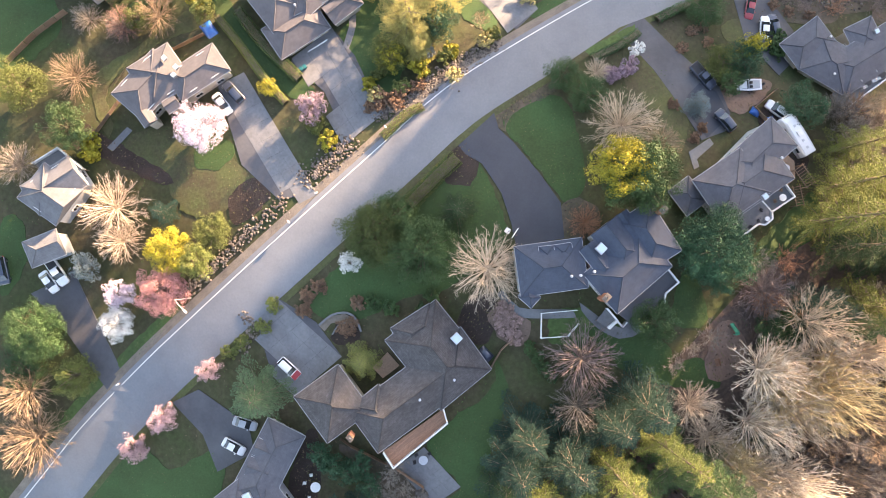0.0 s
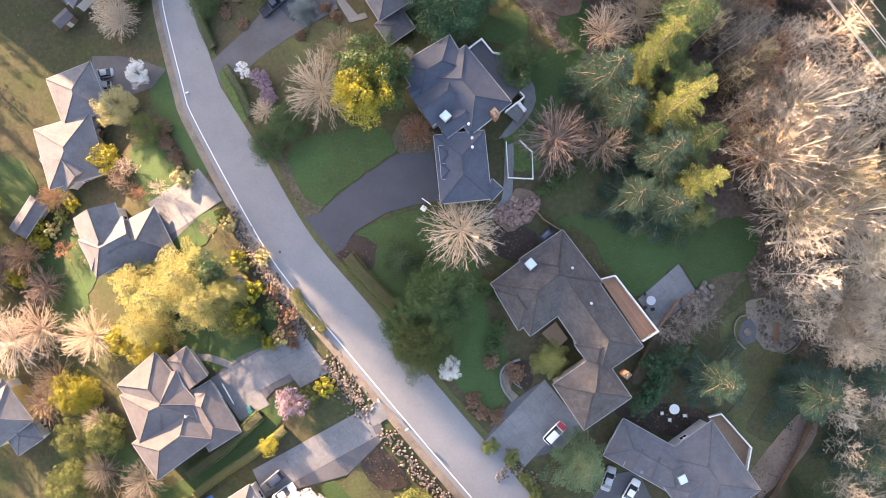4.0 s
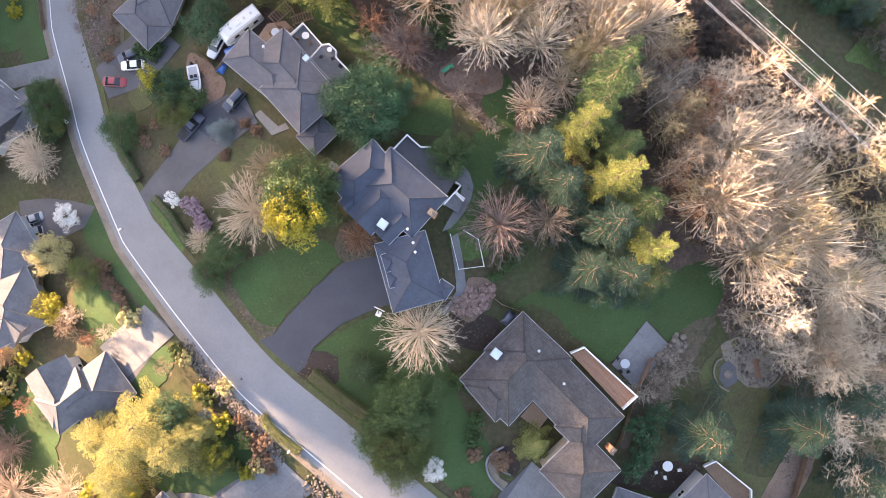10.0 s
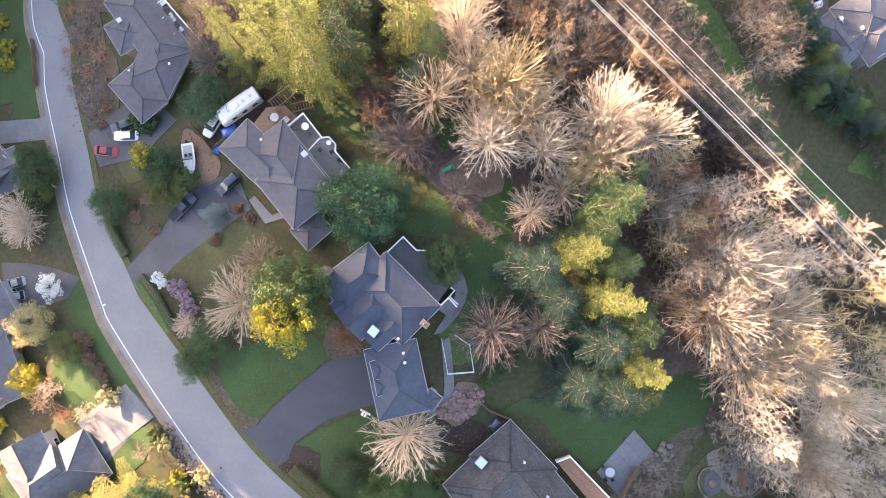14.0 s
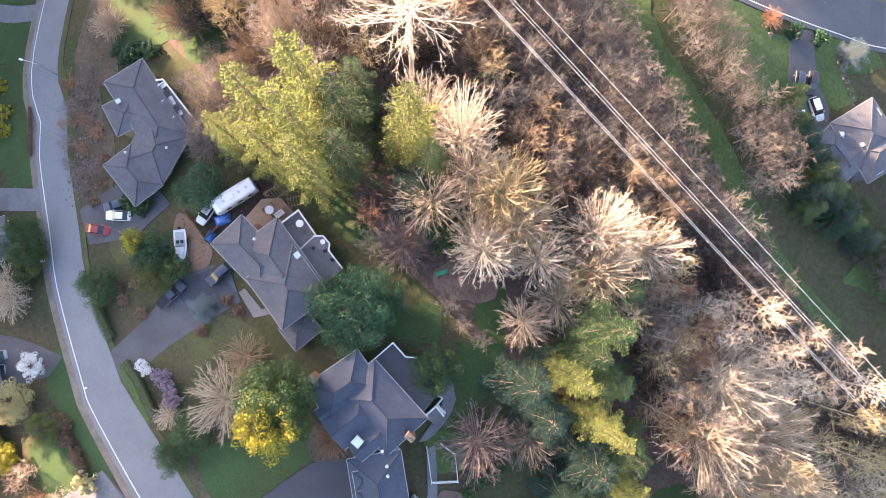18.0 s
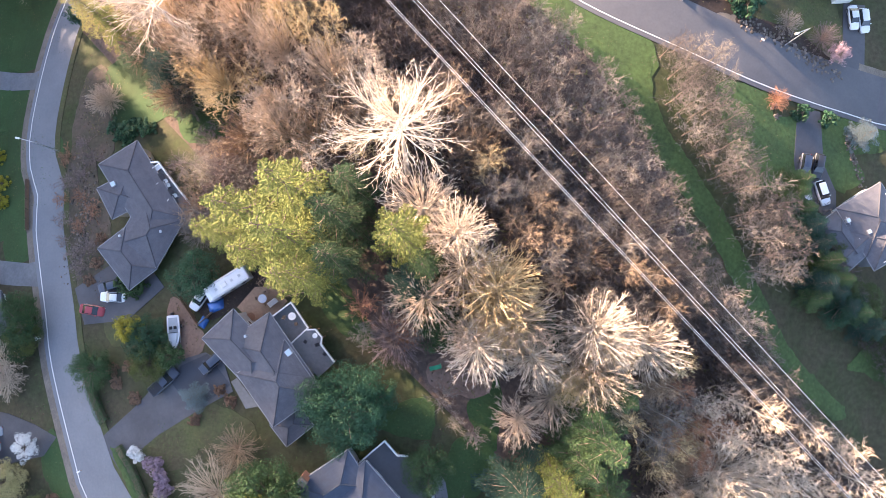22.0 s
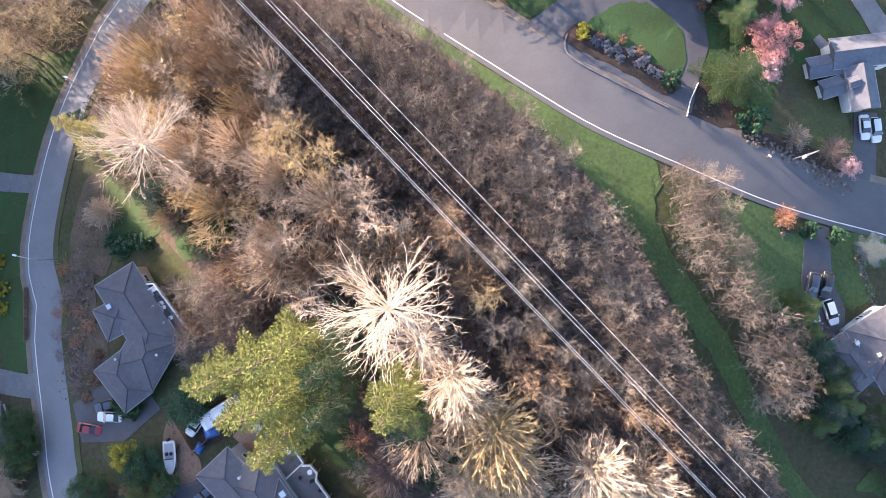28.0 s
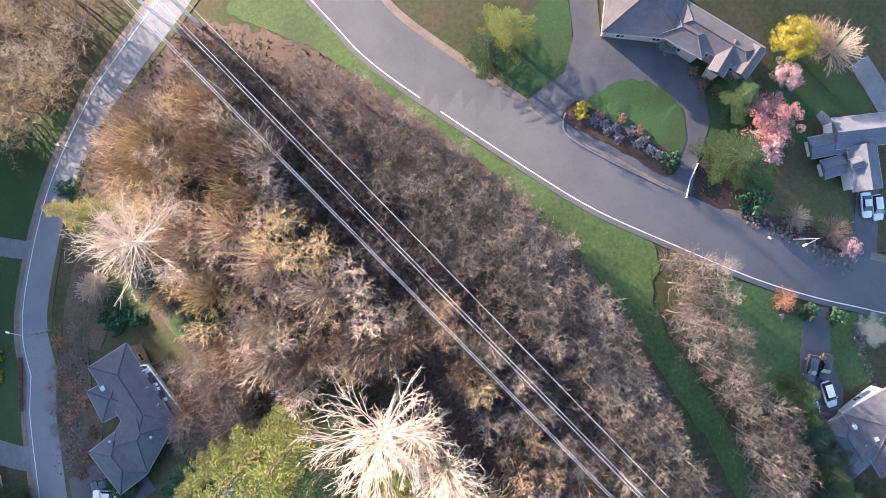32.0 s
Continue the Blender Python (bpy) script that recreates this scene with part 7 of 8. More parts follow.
car([(-35.7, 45.4), (-39.8, 41.4)], "dark", "pickup", "dark blue pickup truck with an open bed")
car([(-30.9, 45.7), (-28.2, 48.2)], "dark", "suv")
car([(-33.6, 55.6), (-31.7, 58.7)], "white", "suv", "white sport utility car with roof rails")
car([(-51.4, 56.6), (-47.1, 56.6)], "white", "sedan")
car([(-51.2, 53.9), (-55.0, 54.4)], "red", "sedan", "dark red sedan parked by the road")
car([(-51.2, 58.1), (-48.6, 58.9)], "dark", "suv")
car([(-25.8, -40.5), (-29.0, -43.3)], "white", "sedan")
car([(-31.1, -41.6), (-28.2, -38.6)], "dark", "suv")
car([(7.6, -69.5), (4.7, -71.9)], "white", "sedan")
car([(5.8, -68.1), (2.5, -70.7)], "white", "pickup")
car([(7.1, -78.2), (2.2, -79.7)], "dark", "van")
car([(-74.5, 30.6), (-70.4, 31.7)], "silver", "sedan")
car([(-74.4, 28.3), (-70.8, 29.0)], "silver", "suv")
car([(69.1, 82.0), (69.6, 85.5)], "dark", "suv")
car([(71.7, 82.2), (72.3, 85.7)], "black", "suv")
car([(70.4, 76.5), (69.4, 79.2)], "white", "sedan")
car([(73.5, 77.8), (72.4, 80.9)], "white", "suv")
car([(79.8, 110.0), (79.4, 113.5)], "white", "sedan")
car([(82.0, 109.7), (81.5, 113.2)], "white", "suv")
car([(-84.1, 46.8), (-82.6, 49.1)], "dark", "sedan")
car([(-80.7, 47.3), (-78.8, 48.8)], "black", "sedan")


def camper(ends):
    f, r = Vector(ends[0]), Vector(ends[1])
    c, d = (f + r) / 2, f - r
    top = empty("camper", pose(c.x, c.y, gz(c.x, c.y) + 0.1, 0, 0, math.degrees(math.atan2(d.y, d.x))), "long white camper trailer with a grey stripe", "camper")
    ring = lambda x, w, z0, z1: [(x, -w, z0), (x, -w, z1 - .18), (x, -w + .18, z1), (x, w - .18, z1), (x, w, z1 - .18), (x, w, z0)]
    part("body", loft("body", [ring(-3.9, 1.12, .6, 2.8), ring(-3.75, 1.22, .5, 3.0), ring(2.9, 1.22, .5, 3.0), ring(3.6, 1.2, .6, 2.7), ring(3.9, 1.1, .8, 2.0)], PAINT["white"]), top)
    part("air_conditioner", box(-.3, -.4, 3.0, .7, .4, 3.24, .06, M["white"], "air_conditioner"), top)
    for x in (-2.6, -1.2, 1.7):
        part("roof_vent", box(x - .22, -.22, 3.0, x + .22, .22, 3.1, .03, M["metal"], "roof_vent"), top)
    part("roof_rail", boxes("roof_rail", [(-3.5, -1.0, 3.0, 2.6, -.95, 3.07), (-3.5, .95, 3.0, 2.6, 1.0, 3.07)], M["metal"]), top)
    part("awning", boxes("awning", [(-2.8, -1.36, 2.55, 1.8, -1.22, 2.7)], M["wall_grey"]), top, "rolled grey awning")
    for s in (-1, 1):
        part("stripe", boxes("stripe", [(-3.7, s * 1.225 - .01, 1.2, 3.2, s * 1.225 + .01, 1.45)], PAINT["silver"]), top)
        for x in (-2.4, -.4, 1.6):
            part("window", boxes("window", [(x - .45, s * 1.23 - .015, 1.6, x + .45, s * 1.23 + .015, 2.2)], M["glass"]), top)
    part("windshield", boxes("windshield", [(3.55, -.85, 2.05, 3.72, .85, 2.55)], M["glass"]), top)
    wheels(top, [(x, s * 1.1) for x in (-1.7, -.9, 2.6) for s in (-1, 1)])


camper([(-30.5, 57.8), (-24.9, 61.6)])


def boat(ends):
    f, r = Vector(ends[0]), Vector(ends[1])
    c, d = (f + r) / 2, f - r
    top = empty("boat", pose(c.x, c.y, gz(c.x, c.y) + 0.1, 0, 0, math.degrees(math.atan2(d.y, d.x))), "white motor boat on a trailer", "boat")
    st = [(-2.7, .95), (-1.2, 1.05), (.4, 1.02), (1.6, .8), (2.3, .45), (2.8, .04)]
    part("hull", loft("hull", [[(x, -w, 1.15 + max(0, x) * .07), (x, -w * .85, .75), (x, 0, .42 + max(0, x) * .14), (x, w * .85, .75), (x, w, 1.15 + max(0, x) * .07), (x, 0, 1.1 + max(0, x) * .08)] for x, w in st], PAINT["white"]), top)
    part("cockpit", loft("cockpit", [[(x, -w, 1.16), (x, -w, 1.2), (x, w, 1.2), (x, w, 1.16)] for x, w in ((-2.3, .72), (-.2, .78), (.3, .6))], M["wall_grey"]), top, "grey open cockpit")
    part("cuddy", loft("cuddy", [[(x, -w, 1.15), (x, -w * .8, 1.15 + h), (x, w * .8, 1.15 + h), (x, w, 1.15)] for x, w, h in ((.2, .78, .4), (1.2, .62, .34), (2.0, .35, .2))], PAINT["white"]), top)
    part("windshield", boxes("windshield", [(.1, -.7, 1.3, .18, .7, 1.75)], M["glass"]), top)
    for s in (-.35, .35):
        part("seat", box(-.9, s - .22, 1.2, -.4, s + .22, 1.5, .05, M["black"], "seat"), top)
    part("outboard_motor", box(-3.15, -.2, .7, -2.7, .2, 1.6, .08, M["black"], "outboard_motor"), top)
    part("trailer_frame", boxes("trailer_frame", [(-2.4, -.8, .35, 2.6, -.7, .45), (-2.4, .7, .35, 2.6, .8, .45), (2.5, -.05, .35, 3.6, .05, .45)], M["metal"]), top)
    wheels(top, [(-.8, s * .95) for s in (-1, 1)])


boat([(-36.4, 49.2), (-37.0, 53.8)])


# ---------------------------------------------------------------- power line
def wire(a, b, ha, hb, sag):
    cu = bpy.data.curves.new("power_cable", "CURVE")
    cu.dimensions, cu.bevel_depth, cu.bevel_resolution = "3D", 0.027, 1
    sp = cu.splines.new("POLY")
    sp.points.add(24)
    za, zb = gz(*a) + ha, gz(*b) + hb
    for i in range(25):
        t = i / 24
        sp.points[i].co = (a[0] + (b[0] - a[0]) * t, a[1] + (b[1] - a[1]) * t, za + (zb - za) * t - 4 * sag * t * (1 - t), 1)
    cu.materials.append(M["wire"])
    me = bpy.data.meshes.new_from_object(bpy.data.objects.new("power_cable", cu))
    tagged(new("power_cable", me), "bright overhead power cable above the brush", "cable", "power cables")


NW_A, NW_E = Vector((-35.0, 131.4)), Vector((-35.0, 139.0))
SE_A, SE_E = Vector((75.0, 26.0)), Vector((75.0, 34.3))
for k in (0.0, 0.05, 0.5, 0.58, 1.0):
    p, q = NW_A.lerp(NW_E, k), SE_A.lerp(SE_E, k)
    d = (q - p).normalized()
    run = (q - p).length
    zp, zq = 28.5, 12.0
    e, g = p - d * 6, q + d * 90
    slope = (zq - zp) / run
    wire(tuple(e), tuple(g), zp - 6 * slope - gz(*e), zq + 90 * slope - gz(*g), 0.6)


def power_frame(a, b, height):
    """Two wooden poles with a crossarm and insulators."""
    a, b = Vector(a), Vector(b)
    c, d = (a + b) / 2, b - a
    top = empty("power_pole", pose(c.x, c.y, gz(c.x, c.y), 0, 0, math.degrees(math.atan2(d.y, d.x))), "white painted two-legged power pole with a crossarm", "pole")
    h = d.length / 2
    for s in (-1, 1):
        V, F = [], []
        tube(V, F, [Vector((s * h, 0, -1)), Vector((s * h, 0, height))], [.34, .26], 10)
        part("pole", mesh("pole", V, F, M["white"], smooth=True), top)
    part("crossarm", box(-h - 3.2, -.12, height - 1.6, h + 3.2, .12, height - 1.3, .03, M["white"], "crossarm"), top)
    part("brace", box(-h, -.1, height - 4.2, h, .1, height - 3.95, .03, M["white"], "brace"), top)
    for i in range(5):
        x = (-h - 3) + (2 * h + 6) * i / 4
        V, F = [], []
        tube(V, F, [Vector((x, 0, height - 1.6)), Vector((x, 0, height - 2.5))], [.1, .1], 8)
        part("insulator", mesh("insulator", V, F, M["chrome"]), top)


power_frame((-41.4, 137.5), (-38.9, 140.0), 27.5)


def street_lamp(foot, aim, height=8.0, reach=2.4):
    foot, aim = Vector(foot), Vector(aim)
    d = aim - foot
    top = empty("street_lamp", pose(foot.x, foot.y, gz(foot.x, foot.y), 0, 0, math.degrees(math.atan2(d.y, d.x))), "grey metal street lamp with a curved arm", "street lamp")
    V, F = [], []
    tube(V, F, [Vector((0, 0, -.3)), Vector((0, 0, height))], [.11, .07], 10)
    part("pole", mesh("pole", V, F, M["metal"], smooth=True), top)
    V, F = [], []
    tube(V, F, [Vector((0, 0, height - .4)), Vector((reach * .3, 0, height + .15)), Vector((reach * .7, 0, height + .35)), Vector((reach, 0, height + .4))], [.06, .06, .05, .05], 8)
    part("arm", mesh("arm", V, F, M["metal"], smooth=True), top)
    part("lamp_head", box(reach - .1, -.17, height + .3, reach + .65, .17, height + .48, .06, M["white"], "lamp_head"), top)


street_lamp((-65.4, 83.1), (-70.1, 84.1))
street_lamp((7.4, -45.2), (10.4, -41.7))
street_lamp((65.9, 105.2), (62.4, 103.5))
street_lamp((-67.5, 118.1), (-63.2, 117.1), 5.0, 0.8)


# ---------------------------------------------------------------- walls, fences, decks
def stones(name, pts, width, count, seed, label, size=0.22):
    """A band of heaped boulders along a line; too many to tell apart."""
    rng = random.Random(seed)
    line = spline(pts, False, 1.0)
    V, F = [], []
    for _ in range(count * 2):
        p = line[rng.randrange(len(line))] + Vector((rng.gauss(0, width / 2), rng.gauss(0, width / 2)))
        s = size * rng.uniform(.5, 1.3)
        c = Vector((p.x, p.y, gz(p.x, p.y) + s * .3))
        k = len(V)
        for z, r in ((-.5, .8), (.15, 1.0), (.6, .55)):
            for j in range(6):
                w = j * 1.047 + rng.uniform(-.3, .3)
                q = r * s * rng.uniform(.8, 1.15)
                V.append(c + Vector((math.cos(w) * q, math.sin(w) * q, z * s * rng.uniform(.8, 1.2))))
        for r in range(2):
            for j in range(6):
                F.append((k + r * 6 + j, k + r * 6 + (j + 1) % 6, k + r * 6 + 6 + (j + 1) % 6, k + r * 6 + 6 + j))
        F.append(tuple(k + 12 + j for j in range(6)))
    tagged(new(name, mesh(name, V, F, M["stone"])), label, "stones", "", "stuff")


stones("rock_bank", [(-15.0, -25.6), (-18.3, -21.8), (-21.5, -18.5)], 2.0, 200, 1, "bank of heaped grey boulders beside the road")
stones("rock_bank", [(-26.9, -13.9), (-29.8, -9.1), (-34.4, -3.3), (-39.2, 3.5), (-41.6, 6.5)], 1.6, 260, 2, "bank of heaped grey boulders beside the road")
stones("rock_bank", [(-10.8, -29.8), (-6.6, -33.5), (-2.9, -37.3), (2.4, -42.1), (6.1, -45.6)], 1.5, 240, 3, "bank of heaped grey boulders beside the road")
stones("rock_bank", [(-41.6, 4.7), (-37.4, 0.1), (-32.3, -6.9), (-27.3, -12.4)], 1.4, 240, 4, "bank of heaped grey boulders beside the road")
stones("rock_bank", [(-60.0, 79.8), (-57.6, 72.4), (-57.9, 65.3), (-59.0, 60.2)], 2.5, 120, 5, "scattered boulders on a bank", 0.25)
stones("rock_bank", [(58.3, 108.1), (65.5, 105.6), (74.2, 102.1), (76.5, 101.2)], 1.5, 110, 6, "boulders along the road's edge", 0.26)
stones("rock_garden", [(55.3, -1.8), (61.1, -2.5), (62.4, -6.6), (57.7, -8.0), (54.8, -5.9), (55.3, -1.8)], 1.0, 110, 7, "ring of pale boulders in a garden", 0.3)
stones("rock_bank", [(10.0, -35.2), (12.4, -33.7), (15.4, -35.4)], 1.2, 60, 8, "small boulders beside the driveway")
stones("rock_bank", [(63.6, 94.1), (64.2, 92.2)], .6, 20, 9, "small heap of pale boulders")
stones("rock_bank", [(78.5, 89.6), (80.5, 84.7), (82.4, 80.8)], .8, 50, 10, "line of boulders along a bed")
stones("rock_bank", [(39.4, -2.5), (43.2, 0.4)], 1.2, 50, 11, "heap of pale broken concrete", 0.55)


def fence(pts, height, material, name, label, spacing=2.0, rails=(0.3, 0.75), board=False, thick=0.05):
    """Posts with rails, or with upright boards, along a line."""
    c = Vector(pts[0])
    base = gz(c.x, c.y)
    top = empty(name, pose(c.x, c.y, base), label, name.replace("_", " ").split()[-1])
    P = V3 = None
    post = boxes("post", [(-.06, -.06, -.2, .06, .06, height + .08)], M[material])
    for i in range(len(pts) - 1):
        a, b = Vector(pts[i]), Vector(pts[i + 1])
        n = max(1, round((b - a).length / spacing))
        ang = math.atan2((b - a).y, (b - a).x)
        for k in range(n + (i == len(pts) - 2)):
            p = a.lerp(b, k / n)
            part("post", post, top).matrix_local = pose(p.x - c.x, p.y - c.y, gz(p.x, p.y) - base, 0, 0, math.degrees(ang))
        step = (b - a).length / n
        for k in range(n):
            p, q = a.lerp(b, k / n), a.lerp(b, (k + 1) / n)
            tilt = math.degrees(math.atan2(gz(q.x, q.y) - gz(p.x, p.y), step))
            items = [(0.06, -.02, .05, step - .06, .02, height)] if board else [(0.06, -thick / 2, height * r - .06, step - .06, thick / 2, height * r + .06) for r in rails]
            key = ("fence", material, round(step, 2), height, board, thick)
            if key not in CACHE:
                CACHE[key] = boxes("panel" if board else "rail", items, M[material])
            part("panel" if board else "rail", CACHE[key], top).matrix_local = pose(p.x - c.x, p.y - c.y, gz(p.x, p.y) - base, 0, -tilt, math.degrees(ang))
    return top


fence([(5.0, 21.2), (5.9, 15.6), (10.0, 15.8), (9.4, 20.1), (7.2, 21.7)], 1.2, "white", "garden_fence", "white painted rail fence round a small lawn", 1.6, (.25, .55, .92), False, .07)
fence([(10.6, 11.1), (12.5, 9.4), (15.9, 7.8)], 1.6, "wood", "garden_fence", "weathered wooden board fence between gardens", 2.0, (), True)
fence([(37.6, -1.9), (34.5, -7.2), (31.4, -15.0), (30.2, -16.9)], 1.6, "wood", "garden_fence", "weathered wooden fence along a bank", 2.0, (), True)
fence([(68.6, -20.1), (65.3, -29.5), (62.0, -36.8), (57.3, -42.0)], 1.6, "wood", "garden_fence", "reddish wooden fence along a garden", 2.2, (), True)
fence([(-36.5, 57.3), (-32.6, 52.8), (-30.3, 55.0)], 1.4, "wood", "garden_fence", "wooden fence round a parking place", 1.8, (), True)
fence([(-40.5, -46.8), (-34.7, -56.7), (-20.5, -64.8)], 1.3, "wood", "garden_fence", "dark wooden fence behind a garden", 2.2, (), True)
fence([(-32.8, -81.6), (-38.5, -77.4), (-43.3, -72.6)], 1.8, "wood", "garden_fence", "tall wooden fence beside a lawn", 2.2, (), True)
fence([(-70.0, 68.0), (-71.8, 77.6)], 1.2, "wood", "garden_fence", "grey wooden fence along the road", 2.0, (), True)
fence([(46.7, 111.3), (47.3, 114.1), (48.6, 117.0)], .6, "white", "low_wall", "low white wall beside a drive", 1.5, (), True)


def deck(name, pts, height, floor, rail, label, railheight=1.0, sides=None, turn=0.0, wall_thick=0.14, posts=True):
    """A raised floor on posts with a solid or railed parapet along the named sides."""
    c = sum((Vector(p) for p in pts), Vector((0, 0))) / len(pts)
    base = gz(c.x, c.y)
    top = empty(name, pose(c.x, c.y, base), label, "deck")
    n = len(pts)
    loc = [(p[0] - c.x, p[1] - c.y) for p in pts]
    if sum(loc[i - 1][0] * loc[i][1] - loc[i][0] * loc[i - 1][1] for i in range(n)) < 0:
        loc = loc[::-1]
        if sides:
            sides = [(n - 2 - s) % n for s in sides]
    V = [(x, y, height) for x, y in loc] + [(x, y, height - .22) for x, y in loc]
    F = [tuple(range(n)), tuple(range(2 * n - 1, n - 1, -1))] + [(i, n + i, n + (i + 1) % n, (i + 1) % n) for i in range(n)]
    cs, sn = math.cos(turn), math.sin(turn)
    uv = [[(V[i][0] * cs + V[i][1] * sn, V[i][1] * cs - V[i][0] * sn) for i in f] for f in F]
    part("floor", mesh("floor", V, F, M[floor], uv), top)
    for i in (sides if sides is not None else range(n)):
        a, b = Vector(loc[i]), Vector(loc[(i + 1) % n])
        L, ang = (b - a).length, math.degrees(math.atan2((b - a).y, (b - a).x))
        if rail:
            part("parapet", boxes("parapet", [(0, 0, height - .3, L, wall_thick, height + railheight)], M[rail]), top).matrix_local = pose(a.x, a.y, 0, 0, 0, ang)
            part("coping", boxes("coping", [(-.05, -.05, height + railheight, L + .05, wall_thick + .05, height + railheight + .06)], M["white"]), top).matrix_local = pose(a.x, a.y, 0.002 * i, 0, 0, ang)
    if posts and height > .5:
        for x, y in loc:
            part("post", boxes("post", [(-.08, -.08, -1.5, .08, .08, height - .22)], M["wood"]), top).matrix_local = pose(x * .94, y * .94, 0)
    return top


deck("deck", [(23.2, 0.6), (25.5, 1.4), (33.5, -7.3), (31.0, -9.2)], 2.4, "deck", "white", "orange brown timber deck with a white parapet", 1.0, (0, 1, 2), radians(-48))
deck("deck", [(-4.2, 34.0), (-0.6, 37.3), (1.4, 35.2), (3.0, 35.1), (5.7, 31.4), (6.3, 29.4), (3.9, 26.1)], 1.5, "olddrive", "white", "grey raised terrace with a white parapet", 0.6, (0, 1, 2), 0.0, 0.1)
upper_deck = deck("deck", [(-19.4, 54.8), (-16.2, 57.4), (-13.3, 53.5), (-16.2, 50.6)], 3.0, "concrete", "white", "upper grey deck with a white parapet behind a house", 0.6, (0, 1, 2), 0.0, 0.12)
lower_deck = deck("deck", [(-16.0, 50.6), (-13.4, 53.3), (-12.1, 53.4), (-11.0, 52.2), (-11.1, 51.1), (-8.9, 48.4), (-11.4, 45.9)], 2.4, "concrete", "white", "lower grey deck with a stepped white parapet", 0.6, (1, 2, 3, 4), 0.0, 0.12)
deck("deck", [(14.4, -9.6), (16.6, -7.4), (18.9, -10.1), (17.2, -12.0)], 0.5, "wood", "", "dark wooden entry porch in a roofed recess", 1.0, None, radians(-48))
terrace = deck("deck", [(-25.8, 56.0), (-23.1, 59.4), (-20.0, 59.7), (-17.4, 57.0), (-19.0, 54.8), (-21.4, 55.2), (-22.2, 52.8)], 0.5, "wood", "", "wooden terrace with outdoor furniture")
balcony = deck("deck", [(-44.3, 78.4), (-42.8, 79.7), (-41.6, 79.9), (-37.2, 74.6), (-33.7, 70.6), (-36.9, 68.6), (-41.0, 72.6)], 2.4, "concrete", "white", "narrow deck with white rails along a house", 0.8, (1, 2, 3))
deck("deck", [(46.3, -22.0), (48.5, -21.2), (54.3, -26.7), (53.8, -31.4), (51.5, -29.1)], 1.6, "wood", "white", "brown timber deck with a white railing", 0.9, (0, 1, 2))
deck("deck", [(4.3, 26.0), (6.2, 27.8), (7.5, 26.3), (6.5, 24.5)], 0.8, "concrete", "white", "small entry landing with a white parapet", 0.8, (0, 1))
deck("deck", [(-14.6, -74.0), (-17.7, -69.8), (-14.2, -65.1), (-10.9, -69.7)], 1.8, "concrete", "white", "balcony with a white rail", .8, (0, 1))


def kerb(pts, height, width, material, label):
    line = spline(pts, False, 0.8)
    ribbon("low_wall", line, -width / 2, width / 2, height, M[material], label, "wall", height + .15, "")


kerb([(11.2, -14.4), (9.1, -15.4), (8.1, -17.1), (8.7, -19.7), (10.6, -21.8)], .55, .35, "concrete", "low curved pale concrete garden wall")
kerb([(10.9, -15.4), (9.9, -16.4), (10.2, -18.3), (12.1, -19.4)], .3, .25, "concrete", "low curved inner kerb of a bed")
kerb([(51.9, -3.3), (49.9, -3.7), (49.1, -5.7), (50.0, -8.0), (52.0, -9.4)], .35, .3, "stone", "low curved stone wall of a garden ring")
kerb([(6.4, 29.4), (7.2, 28.8), (6.4, 27.9), (7.7, 26.6)], 1.4, .2, "white", "low zigzag white parapet wall")
kerb([(26.3, 124.6), (25.9, 122.5), (27.3, 120.3), (33.9, 116.8), (43.5, 112.6)], .25, .25, "concrete", "low stone kerb along a bed")
kerb([(63.0, -4.1), (62.8, -7.7), (60.1, -9.7), (58.0, -9.1)], .3, .3, "stone", "low curved stone kerb")
sheet("path", [(9.3, -15.2), (10.5, -15.6), (9.5, -17.5), (10.2, -19.8), (11.6, -20.8), (10.8, -21.8), (9.0, -20.2), (8.3, -17.5)], M["gravel"], 0.1, True, 0, "curved paved path to the front door", "path")
sheet("path", [(-26.1, 44.1), (-25.1, 44.8), (-22.0, 41.5), (-20.7, 41.9), (-20.1, 40.9), (-23.2, 40.1)], M["concrete"], 0.1, False, 0, "pale concrete path to a front door", "path")
sheet("path", [(5.8, 30.1), (7.9, 32.3), (9.3, 28.6), (7.7, 24.9), (5.1, 22.2), (3.7, 21.8), (6.1, 25.4), (7.4, 28.6)], M["concrete"], 0.1, True, 0, "curved concrete path round a terrace", "path")
sheet("path", [(5.0, 20.8), (6.2, 21.4), (6.9, 12.9), (6.1, 11.0), (3.2, 8.3), (2.3, 9.3), (5.2, 12.0)], M["concrete"], 0.1, True, 0, "narrow concrete path beside a house", "path")
sheet("path", [(-18.6, -62.5), (-22.6, -59.3), (-22.0, -58.3), (-18.0, -61.4)], M["concrete"], 0.1, False, 0, "pale concrete path through a lawn", "path")
sheet("path", [(-48.9, -23.5), (-47.5, -20.1), (-43.7, -19.3), (-38.9, -20.3), (-39.4, -21.3), (-43.7, -20.5), (-46.6, -21.1), (-47.8, -24.0)], M["concrete"], 0.1, True, 0, "curved concrete path to a front door", "path")
sheet("path", [(69.9, 126.7), (71.2, 127.8), (73.5, 126.1), (80.8, 128.2), (81.4, 126.7), (74.1, 125.1), (71.3, 125.2)], M["concrete"], 0.1, True, 0, "curved concrete path beside a house", "path")


# ---------------------------------------------------------------- garden things
def basketball_hoop(xy, turn):
    top = empty("basketball_hoop", pose(*xy, gz(*xy) + .1, 0, 0, turn), "basketball hoop with a white backboard at a drive", "sports equipment")
    part("base", box(-.9, -.45, 0, 0, .45, .3, .08, M["white"], "base"), top, "white weighted base")
    V, F = [], []
